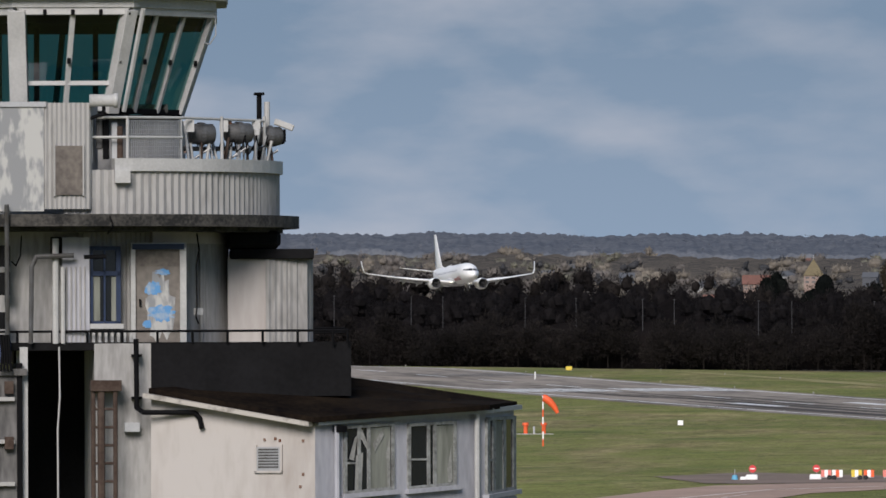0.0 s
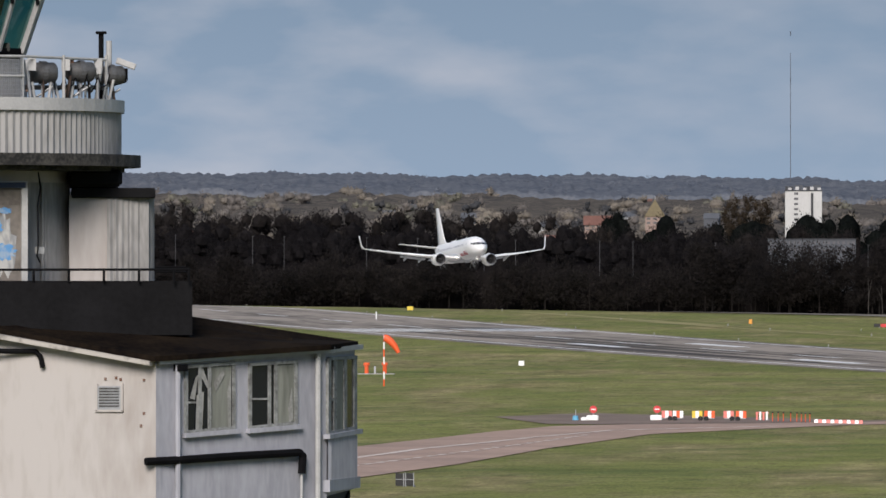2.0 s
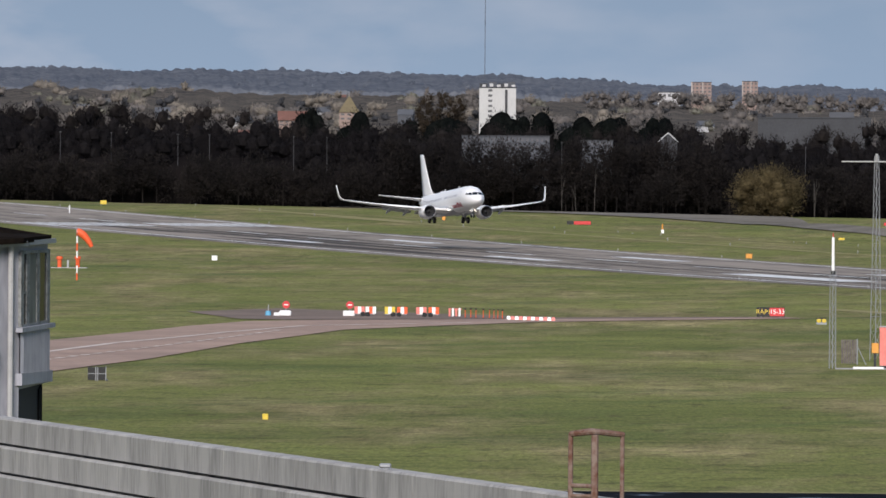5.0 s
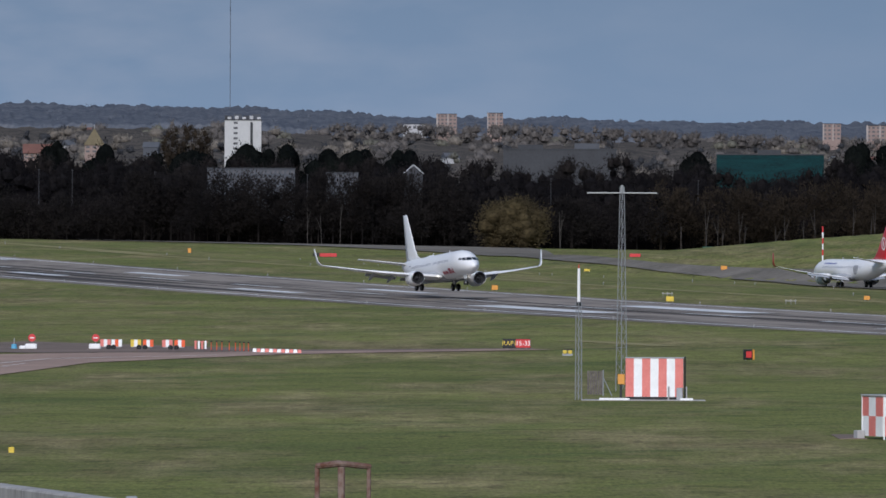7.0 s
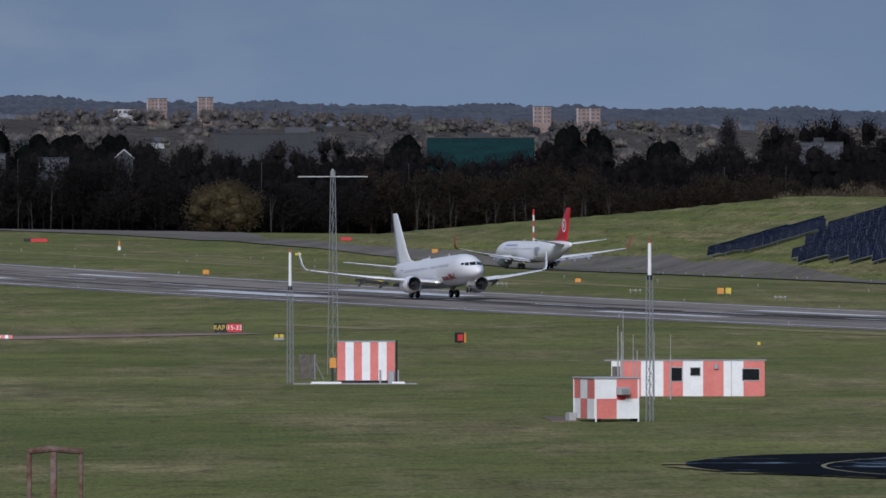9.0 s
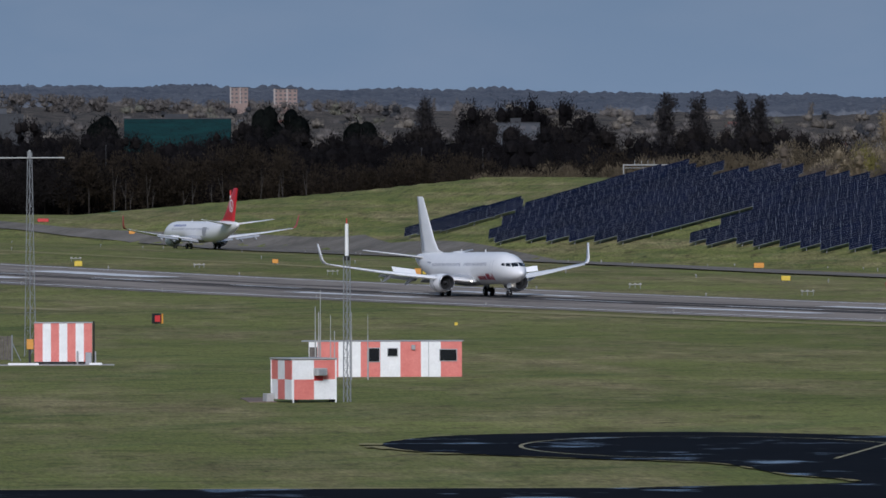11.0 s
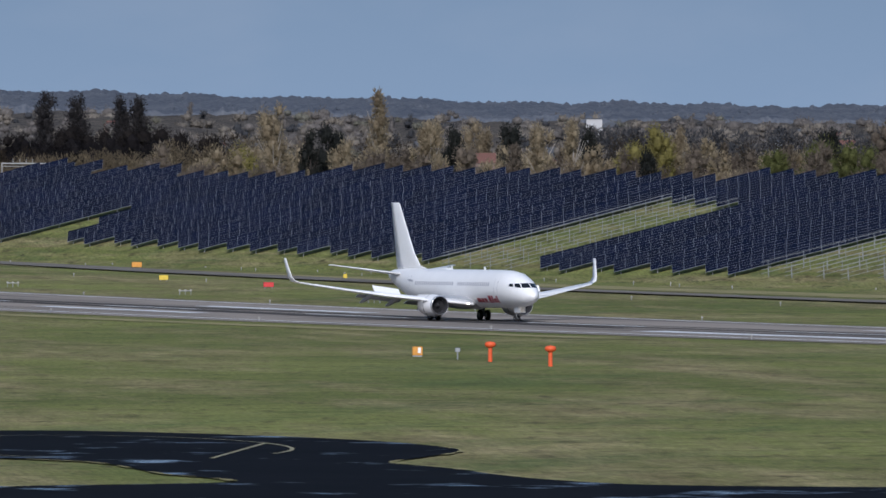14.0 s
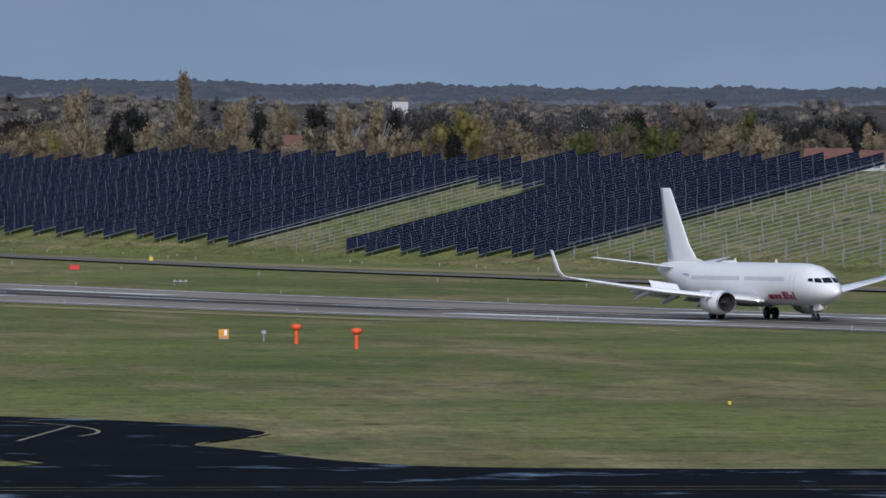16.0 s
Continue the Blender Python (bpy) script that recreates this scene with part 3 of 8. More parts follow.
    for side in (1, -1):
        for x0, x1, a0, a1 in ((14.55, 14.5, -17, 33), (13.75, 13.7, -17, 33), (-9.6, -9.65, -10, 36), (-10.4, -10.45, -10, 36)):
            bm = hull_patch(x0 * k, x1 * k, a0, a1, side, 0.012, 1, 6) if k == 1 else hull_patch(x0, x1, a0, a1, side, 0.012, 1, 6)
            part("door_seam", bm, M["lilac"], root)
    return root


jet = airliner("landing_airliner", "white twin-engined airliner with winglets and red belly lettering, wheels down", M["air_white"], M["air_white"], M["air_white"], M["air_white"], M["air_white"])

# spoilers, hinged on the wing's upper side
spoilers = []
for side in (1, -1):
    sp = add_loft(bmesh.new(), mirrored([[Vector((0.0 - q, y, zz)) for q, zz in ((0, 0.03), (0.85, 0.02), (0.85, -0.02), (0, -0.03))] for y, q in ((-1.7, 0), (1.7, 0))], side))
    ob = part("spoiler", sp, M["air_white"], jet, "hinged white wing spoiler")
    ob.location = (-0.75, side * 7.9, 2.86)
    spoilers.append((ob, side))


# ---- the old control tower ----
M["white_wall"] = mat("weathered_white_paint", (0.32, 0.315, 0.305), 0.75, other=(0.14, 0.136, 0.13), scale=0.5, fine=6, spread=(0.25, 0.55), stretch=(1.6, 1.6, 0.35), bump=0.004)
M["cream_wall"] = mat("stained_cream_render", (0.43, 0.405, 0.385), 0.8, other=(0.3, 0.268, 0.242), scale=0.35, fine=3, spread=(0.25, 0.55), stretch=(1.5, 1.5, 0.4), bump=0.004)
M["grey_wall"] = mat("blue_grey_wall", (0.36, 0.365, 0.40), 0.7, other=(0.22, 0.225, 0.25), scale=0.6, fine=6, spread=(0.28, 0.6), stretch=(1.5, 1.5, 0.35))
M["peeling"] = mat("peeling_grey_white_paint", (0.4, 0.4, 0.385), 0.8, other=(0.22, 0.228, 0.235), scale=1.4, fine=5, spread=(0.46, 0.54), stretch=(1.4, 1.4, 0.5))
M["felt"] = mat("mossy_roof_felt", (0.018, 0.013, 0.009), 0.95, other=(0.005, 0.004, 0.004), scale=0.9, fine=8, bump=0.01, specular=0.02)
M["black_felt_and_shade"] = mat("bitumen_and_shade_black", (0.010, 0.010, 0.011), 0.9, specular=0.15, vary=0.25, scale=1.2)
M["mossy"] = mat("mossy_and_shadow_concrete", (0.06, 0.056, 0.05), 0.95, other=(0.01, 0.01, 0.01), scale=2.0, fine=14, spread=(0.4, 0.6), bump=0.02)
M["concrete"] = mat("streaked_concrete", (0.4, 0.385, 0.365), 0.9, other=(0.19, 0.185, 0.175), scale=0.9, fine=7, spread=(0.27, 0.56), stretch=(1.3, 1.3, 0.3), bump=0.01, per_object=0.08)
M["door_peel"] = mat("peeling_blue_door", (0.19, 0.17, 0.15), 0.85, other=(0.1, 0.09, 0.08), scale=1.1, fine=5, spread=(0.35, 0.6))
M["door_blue"] = mat("flaking_sky_blue_paint", (0.09, 0.25, 0.48), 0.8, other=(0.30, 0.36, 0.42), scale=3, fine=9, spread=(0.36, 0.5))
M["blue"] = mat("faded_blue_paint", (0.012, 0.03, 0.08), 0.6, vary=0.2)
M["rust"] = mat("rusted_steel", (0.12, 0.05, 0.03), 0.9, other=(0.22, 0.16, 0.13), scale=2.5, fine=14, spread=(0.4, 0.6))
M["old_rust"] = mat("dark_rusted_steel", (0.035, 0.02, 0.014), 0.95, other=(0.065, 0.045, 0.035), scale=2.5, fine=14, spread=(0.4, 0.62))
M["black_pipe"] = mat("black_cast_iron", (0.007, 0.007, 0.008), 0.7, specular=0.05, vary=0.2)
M["boards"] = mat("weathered_boards", (0.17, 0.15, 0.13), 0.9, other=(0.07, 0.06, 0.055), scale=2.2, fine=9)
M["off_white"] = mat("off_white_metal", (0.44, 0.44, 0.43), 0.5, vary=0.12, scale=2)
M["dark_steel"] = mat("weathered_dark_steel", (0.10, 0.105, 0.11), 0.6, 0.3, other=(0.05, 0.045, 0.04), scale=3)
M["room"] = mat("dim_interior", (0.10, 0.10, 0.09), 0.9, vary=0.3)
M["curtain"] = mat("faded_net_curtain", (0.21, 0.22, 0.19), 0.9, other=(0.1, 0.105, 0.088), scale=0.9, fine=4, stretch=(2.5, 2.5, 0.25), spread=(0.35, 0.6))
M["dark_render"] = mat("dark_grey_render", (0.15, 0.145, 0.14), 0.9, other=(0.035, 0.034, 0.034), scale=0.8, fine=6, spread=(0.35, 0.6), stretch=(1.4, 1.4, 0.35))
M["verge"] = mat("rotting_cream_board", (0.4, 0.375, 0.34), 0.85, other=(0.09, 0.08, 0.07), scale=1.2, fine=7, spread=(0.3, 0.5))
M["drape"] = mat("torn_white_drape", (0.33, 0.33, 0.31), 0.9, other=(0.16, 0.16, 0.15), scale=2)
M["window_grey"] = mat("flaking_grey_timber", (0.27, 0.28, 0.27), 0.8, other=(0.1, 0.1, 0.095), scale=4, fine=14, spread=(0.35, 0.6))


def glass(name, colour, rough=0.03):
    m = bpy.data.materials.new(name)
    m.use_nodes = True
    nt = m.node_tree
    see, shine, mix = nt.nodes.new("ShaderNodeBsdfTransparent"), nt.nodes.new("ShaderNodeBsdfGlossy"), nt.nodes.new("ShaderNodeMixShader")
    see.inputs["Color"].default_value = (*colour, 1)
    shine.inputs["Roughness"].default_value = rough
    mix.inputs[0].default_value = 0.06
    nt.links.new(see.outputs[0], mix.inputs[1])
    nt.links.new(shine.outputs[0], mix.inputs[2])
    nt.links.new(mix.outputs[0], nt.nodes["Material Output"].inputs["Surface"])
    return m


M["teal_glass"] = glass("teal_tinted_glass", (0.17, 0.37, 0.345))
M["pane"] = glass("old_window_glass", (0.75, 0.8, 0.78))
FAR, TURN = 217.0, 5.673
TOWER_AT = Matrix.Translation((FAR * math.sin(radians(-TURN)), FAR * math.cos(radians(-TURN)), 0)) @ pose(0, 0, 0, 0, 0, TURN)
PER = 1 / 17773.0


def tp(u, v, y=0.0):
    """A place on the tower from its bearing and height as drawn on the elevation (82 units to the metre) and its depth."""
    k = (FAR + y) * PER
    return Vector(((u - 300) * k, y, 12.63 + (655.5 - v) * k))


def on_line(u, a, b):
    """Depth at which the bearing u meets the wall line from a to b, each (u, depth)."""
    p, q = tp(a[0], 0, a[1]), tp(b[0], 0, b[1])
    s = (u - 300) * PER
    # x = s * (FAR + y) on the bearing; p + k (q - p) on the wall
    d = q - p
    k = (s * (FAR + p.y) - p.x) / (d.x - s * d.y)
    return p.y + k * d.y


def slab(bm, u0, u1, top, bottom, line, inner, outer):
    """A block on a wall: bearings, heights (a number or one for each side), and how far it stands back and out."""
    a, b = line
    t0, t1 = top if isinstance(top, tuple) else (top, top)
    b0, b1 = bottom if isinstance(bottom, tuple) else (bottom, bottom)
    y0, y1 = on_line(u0, a, b), on_line(u1, a, b)
    c = [tp(u0, t0, y0), tp(u1, t1, y1), tp(u1, b1, y1), tp(u0, b0, y0)]
    d = (tp(b[0], 0, b[1]) - tp(a[0], 0, a[1])).normalized()
    n = Vector((d.y, -d.x, 0))
    if n.y > 0:
        n = -n
    f = [bm.verts.new(p + n * outer) for p in c]
    k = [bm.verts.new(p - n * inner) for p in c]
    bm.faces.new(f)
    bm.faces.new(k[::-1])
    for i in range(4):
        j = (i + 1) % 4
        bm.faces.new((f[i], k[i], k[j], f[j]))
    return bm


def ribbed(bm, points, z0, z1, pitch=0.11, depth=0.03):
    """Corrugated sheet along a plan line."""
    pts = []
    for a, b in zip(points, points[1:]):
        a, b = Vector(a), Vector(b)
        n = max(2, int((b - a).length / (pitch / 2)))
        d = (b - a).normalized()
        nn = Vector((d.y, -d.x))
        for i in range(n):
            pts.append(a + (b - a) * (i / n) + nn * (depth if i % 2 else 0))
    pts.append(Vector(points[-1]))
    lo = [bm.verts.new((p.x, p.y, z0)) for p in pts]
    hi = [bm.verts.new((p.x, p.y, z1)) for p in pts]
    for i in range(len(pts) - 1):
        bm.faces.new((lo[i], lo[i + 1], hi[i + 1], hi[i]))
    return bm


def arc(cx, cy, r, a0, a1, n=24):
    return [(cx + r * math.cos(radians(a0 + (a1 - a0) * i / n)), cy + r * math.sin(radians(a0 + (a1 - a0) * i / n))) for i in range(n + 1)]


def prism(points, z0, z1):
    return add_loft(bmesh.new(), [[Vector((*p, z0)) for p in points], [Vector((*p, z1)) for p in points]])


def ring_wall(cx, cy, r0, r1, a0, a1, z0, z1, n=32):
    """A curved upstand."""
    outer, inner = arc(cx, cy, r1, a0, a1, n), arc(cx, cy, r0, a0, a1, n)
    rings = [[Vector((*o, z0)), Vector((*o, z1)), Vector((*i, z1)), Vector((*i, z0))] for o, i in zip(outer, inner)]
    return add_loft(bmesh.new(), rings)


def build_tower():
    tower = thing("control_tower", TOWER_AT, "derelict white airport control tower with peeling paint and teal cab windows", "control tower")
    cx = (130 - 300) / 81.9

    def h(v):
        return 12.63 + (655.5 - v) / 81.9

    W = ((0, -3.45), (404, -2.2))
    # cab
    low = [(-100, -1.2), (38, -2.9), (197, -2.9), (319, -0.9), (319, 2.2), (197, 3.6), (0, 3.6), (-100, 2)]
    top = [(-130, -1.4), (33, -3.5), (232, -3.5), (378, -1.1), (378, 2.6), (232, 4.2), (0, 4.2), (-130, 2.4)]
    zl, zt = 201, 24
    lo = [tp(u, zl, y) for u, y in low]
    hi = [tp(u, zt, y) for u, y in top]
    for p in lo:
        p.z = h(zl) - 0.02
    for p in hi:
        p.z = h(zt)

    def bar(a, b, r, mat_, name="mullion"):
        bm = bmesh.new()
        d = (b - a)
        q = d.to_track_quat("Z", "Y").to_matrix().to_4x4()
        add_box(bm, (-r, -r, 0), (r, r, d.length), 0.01, Matrix.Translation(a) @ q)
        return part(name, bm, mat_, tower)

    for i in range(8):
        j = (i + 1) % 8
        n = {1: 2, 2: 3}.get(i, 2)
        bar(lo[i], hi[i], 0.19 if i == 1 else 0.14 if i == 2 else 0.08, M["off_white"], "corner_post")
        if i == 2:
            for q in (-0.32, 0.0):
                bar(lo[i] + Vector((0.3 + q, -0.1, 0)), hi[i] + Vector((0.3 + q, -0.1, 0)), 0.04, M["off_white"], "post_trim")
        for k in range(1, n):
            q = k / n
            bar(lo[i].lerp(lo[j], q), hi[i].lerp(hi[j], q), 0.055, M["off_white"])
        for k in range(n):
            a, b = k / n, (k + 1) / n
            bm = bmesh.new()
            bm.faces.new([bm.verts.new(p) for p in (lo[i].lerp(lo[j], a), lo[i].lerp(lo[j], b), hi[i].lerp(hi[j], b), hi[i].lerp(hi[j], a))])
            ob = part("pane", bm, M["teal_glass"], tower)
            ob.visible_shadow = False
        if i == 1:
            bar(lo[i].lerp(hi[i], 0.03), lo[j].lerp(hi[j], 0.03), 0.05, M["off_white"], "transom")
            bar(lo[i].lerp(hi[i], 0.28), lo[j].lerp(hi[j], 0.28), 0.05, M["off_white"], "transom")
        bar(lo[i] + Vector((0, 0, 0.03)), lo[j] + Vector((0, 0, 0.03)), 0.06, M["black_pipe"], "cab_sill")
        bar(hi[i] - Vector((0, 0, 0.02)), hi[j] - Vector((0, 0, 0.02)), 0.11, M["off_white"], "head_rail")
        if i in (1, 2):
            for k in range(2 * n + 1):
                for q in (0.5, 0.97):
                    c = lo[i].lerp(lo[j], k / (2 * n)).lerp(hi[i].lerp(hi[j], k / (2 * n)), q)
                    if q > 0.9 or k % 2 == 0:
                        part("window_catch", box((c.x - 0.04, c.y - 0.16, c.z - 0.07), (c.x + 0.04, c.y - 0.08, c.z + 0.05), 0.01), M["black_pipe"], tower)
    over = [tp(u + (8 if u > 150 else -8), 0, y + (-0.15 if y < 0 else 0.15)) for u, y in top]
    mid = Vector((cx, 0, 0))
    part("ceiling_valance", add_loft(bmesh.new(), [[(lo[i].lerp(hi[i], q) - mid) * 0.965 + mid + Vector((0, 0, 0.035 * hi[i].z)) for i in range(8)] for q in (0.86, 0.99)]), M["black_felt_and_shade"], tower)
    part("roof_fascia", add_loft(bmesh.new(), [[Vector((p.x, p.y, z)) for p in over] for z in (h(zt) + 0.03, h(5))]), M["off_white"], tower)
    part("cab_roof", add_loft(bmesh.new(), [[Vector((p.x * s + cx * (1 - s), p.y * s, z)) for p in over] for z, s in ((h(5) + 0.003, 1.07), (h(-3), 1.08), (h(-22), 1.0), (h(-40), 0.6))]), M["white_wall"], tower)
    for u in (68, 172):
        part("interior_column", box((tp(u, 0)[0] - 0.06, -0.3, h(205)), (tp(u, 0)[0] + 0.06, -0.1, h(24))), M["black_pipe"], tower)
    part("cab_floor", prism([(p.x * 0.98, p.y) for p in lo], h(214), h(206)), M["black_felt_and_shade"], tower)
    part("desk", box((tp(30, 0)[0], -1.4, h(202)), (tp(300, 0)[0], -0.5, h(186)), 0.03), M["room"], tower)
    # drum under the cab and round balcony
    part("cab_drum", prism(arc(cx - 0.3, 0.3, 2.75, 0, 360, 40)[:-1], h(380), h(214) - 0.003), M["white_wall"], tower, smooth_faces=False)
    part("balcony_slab", prism(arc(cx, 0, 4.9, 0, 360, 64)[:-1], h(404), h(383)), M["mossy"], tower, "dark mossy concrete balcony ledge")
    part("balcony_soffit", prism(arc(cx, 0, 4.55, 0, 360, 64)[:-1], h(412), h(404) - 0.003), M["mossy"], tower)
    part("balcony_sheeting", ribbed(bmesh.new(), arc(cx, 0, 4.45, -92, 88, 40), h(383), h(306), 0.16, 0.035), M["white_wall"], tower, "white corrugated balcony sheeting")
    part("balcony_backing", ring_wall(cx, 0, 4.3, 4.42, -92, 88, h(383), h(306)), M["white_wall"], tower)
    part("balcony_coping", ring_wall(cx, 0, 4.2, 4.55, -78, 88, h(308), h(286)), M["off_white"], tower)
    # box at the side of the drum
    L = ((-40, -4.75), (160, -4.6))
    part("side_panel", slab(bmesh.new(), -60, 80, 183, 372, L, 0.6, 0.04), M["peeling"], tower, "flat panel with flaking grey and white paint")
    a, b = tp(80, 0, on_line(80, *L)), tp(160, 0, on_line(160, *L))
    part("side_sheeting", ribbed(bmesh.new(), [(a.x, a.y), (b.x, b.y), (b.x + 0.15, b.y + 1.5)], h(374), h(190), 0.1, 0.03), M["white_wall"], tower)
    part("panel_cap", slab(bmesh.new(), -60, 84, 178, 187, L, 0.7, 0.08), M["steel"], tower)
    part("shutter", slab(bmesh.new(), 100, 148, 256, 343, L, 0.0, 0.07), M["boards"], tower, "boarded-up hatch")
    for u in (97, 148):
        part("hatch_frame", slab(bmesh.new(), u, u + 3, 254, 345, L, 0.0, 0.09), M["white_wall"], tower)
    part("junction_box", slab(bmesh.new(), 205, 232, 300, 322, ((150, -4.5), (260, -4.35)), 0.1, 0.12), M["off_white"], tower)
    # storey with the door
    wall = arc(cx, 0, 3.36, -178, -8, 40)
    part("storey_wall", prism(wall + [(cx + 3, 3), (cx - 3, 3)], h(608), h(408)), M["white_wall"], tower)
    part("storey_sheeting", ribbed(bmesh.new(), arc(cx, 0, 3.40, -88, -62, 14), h(606), h(414), 0.13, 0.03), M["white_wall"], tower)
    part("storey_sheeting", ribbed(bmesh.new(), arc(cx, 0, 3.40, -36, -10, 14), h(606), h(414), 0.13, 0.03), M["white_wall"], tower)
    part("head_band", ring_wall(cx, 0, 3.3, 3.47, -60, -8, h(432), h(412)), M["cream_wall"], tower)
    D = ((160, -3.55), (330, -3.2))
    part("door", slab(bmesh.new(), 240, 319, 438, 604, D, 0.02, 0.03), M["door_peel"], tower, "blue door, its paint flaked down to grey")
    tint = random.Random(5)
    for cu, cv, ru, rv, out, m in ((284, 540, 27, 62, 0.036, M["peeling"]), (272, 508, 16, 13, 0.041, M["door_blue"]), (287, 553, 24, 16, 0.041, M["door_blue"]), (290, 480, 14, 6, 0.041, M["door_blue"]), (262, 572, 8, 8, 0.041, M["door_blue"])):
        bm = bmesh.new()
        ring = []
        for k in range(28):
            g = 6.2832 * k / 28
            w = tint.uniform(0.72, 1.12)
            u, v = cu + ru * w * math.cos(g), cv + rv * w * math.sin(g)
            ring.append(bm.verts.new(tp(min(max(u, 241), 318), min(v, 603), on_line(min(max(u, 241), 318), *D) - out)))
        bm.faces.new(ring[::-1])
        part("paint_flake", bm, m, tower)
    part("door_frame", slab(slab(slab(bmesh.new(), 232, 240, 430, 604, D, 0.1, 0.1), 319, 330, 430, 604, D, 0.25, 0.1), 232, 330, 428, 437, D, 0.1, 0.1), M["off_white"], tower)
    part("fanlight", slab(bmesh.new(), 240, 319, 438, 470, D, 0.0, 0.04), M["boards"], tower)
    part("door_head", slab(bmesh.new(), 234, 326, 430, 440, D, 0.0, 0.13), M["blue"], tower)
    part("door_handle", slab(bmesh.new(), 247, 250, 528, 540, D, 0.0, 0.09), M["black_pipe"], tower)
    wf = bmesh.new()
    for u0, u1, v0, v1 in ((160, 165, 434, 572), (206, 214, 434, 572), (160, 214, 434, 441), (160, 214, 478, 486), (160, 214, 567, 572), (184, 187, 434, 572)):
        slab(wf, u0, u1, v0, v1, D, 0.05, 0.1)
    win = part("window", wf, M["blue"], tower, "blue-framed window")
    part("pane", slab(bmesh.new(), 166, 207, 440, 566, D, 0.0, 0.035), M["glass_dark"], win)
    part("curtain", slab(slab(bmesh.new(), 166, 178, 488, 566, D, 0.0, 0.05), 198, 206, 488, 566, D, 0.0, 0.05), M["curtain"], win)
    part("window_sill", slab(bmesh.new(), 156, 218, 571, 580, D, 0.05, 0.16), M["off_white"], tower)
    # stair tower at the side
    x0, x1 = tp(404, 0)[0], tp(552, 0)[0]
    xm = tp(470, 0)[0]
    part("stair_wall", box((x0, -1.5, h(606)), (xm, 2.4, h(455))), M["cream_wall"], tower)
    part("stair_sheeting", ribbed(bmesh.new(), [(xm, -1.55), (x1 - 0.5, -1.45)] + arc(x1 - 0.55, -0.9, 0.55, -90, 0, 6) + [(x1, 2.3)], h(606), h(455), 0.12, 0.03), M["white_wall"], tower)
    part("stair_core", box((xm, -1.4, h(606)), (x1 - 0.1, 2.3, h(456))), M["white_wall"], tower)
    part("stair_coping", box((x0 + 0.05, -1.62, h(459)), (x1 + 0.04, 2.5, h(441)), 0.02), M["black_felt_and_shade"], tower)
    part("broken_fascia", box((x0 - 0.03, -1.7, h(439)), (tp(497, 0)[0], 1.8, h(409)), 0.08), M["black_felt_and_shade"], tower, "rotted black fascia")
    # terrace
    T = ((-60, -4.0), (622, -3.6))
    part("terrace_slab", slab(bmesh.new(), -60, 622, 604, 618, T, 8.0, 0.02), M["black_felt_and_shade"], tower)
    part("upstand", slab(bmesh.new(), 268, 622, 606, 700, T, 6.0, 0.08), M["black_felt_and_shade"], tower, "black bitumen-felt upstand")
    part("terrace_wall", slab(bmesh.new(), 168, 268, 606, 1700, T, 6.0, 0.05), M["white_wall"], tower)
    # black back wall: the recess's inner shade is put into its colour
    part("recess", slab(bmesh.new(), 40, 168, 612, 1700, T, 6.0, -5.2), M["black_felt_and_shade"], tower)
    part("side_pier", slab(bmesh.new(), -60, 30, 655, 1700, T, 3.0, 0.3), M["dark_render"], tower)
    part("pier_edge", slab(bmesh.new(), 30, 40, 640, 1700, T, 3.0, 0.32), M["black_pipe"], tower)
    for v in (700, 775, 850):
        part("pier_ledge", slab(bmesh.new(), -60, 26, v, v + 7, T, 0.0, 0.45), M["white_wall"], tower)
    for k in range(4):
        part("pier_cable", add_pipe(bmesh.new(), [tp(2 + 5 * k, 590, -4.5), tp(6 + 4 * k, 622, -4.5), tp(3 + 6 * k, 655, -4.5)], 0.03, 6), M["black_pipe"], tower)
    part("meter_box", slab(bmesh.new(), -20, 20, 600, 640, T, 0.0, 0.4), M["blue"], tower)
    part("pier_cap", slab(bmesh.new(), -60, 48, 650, 662, T, 3.0, 0.4), M["dark_render"], tower)
    for v in (672, 770):
        part("bracket", slab(bmesh.new(), 8, 24, v, v + 22, T, 0.0, 0.5), M["old_rust"], tower)
    part("recess_pipe", add_pipe(bmesh.new(), [tp(106, 612, -4), tp(107, 700, -4), tp(103, 760, -4), tp(104, 1000, -4)], 0.02), M["off_white"], tower)
    part("recess_jamb", slab(bmesh.new(), 36, 50, 612, 1700, T, 2.0, 0.12), M["off_white"], tower)
    for k in range(12):
        u = -30 + 62 * k if k < 11 else 616
        part("rail_post", rod(tp(u, 606, -3.85), tp(u, 583, -3.85), 0.028), M["black_pipe"], tower)
    part("hand_rail", rod(tp(-60, 585, -3.85), tp(618, 584, -3.85), 0.026), M["black_pipe"], tower)
    for u0, u1, v in ((556, 612, 580), (556, 612, 588)):
        part("end_rail", rod(tp(u0, v, -2.9), tp(u1, v, -3.4), 0.024), M["black_pipe"], tower)
    # rusted ladder
    lad = bmesh.new()
    for u in (166, 180, 205):
        add_rod(lad, tp(u, 672, -4.45), tp(u, 1300, -4.45), 0.05 if u != 180 else 0.08)
    for v in range(690, 1300, 32):
        add_rod(lad, tp(166, v, -4.45), tp(205, v, -4.45), 0.03)
    part("ladder", lad, M["old_rust"], tower, "rusted steel ladder")
    part("ladder_head", slab(bmesh.new(), 160, 214, 671, 690, T, 0.3, 0.7), M["old_rust"], tower)
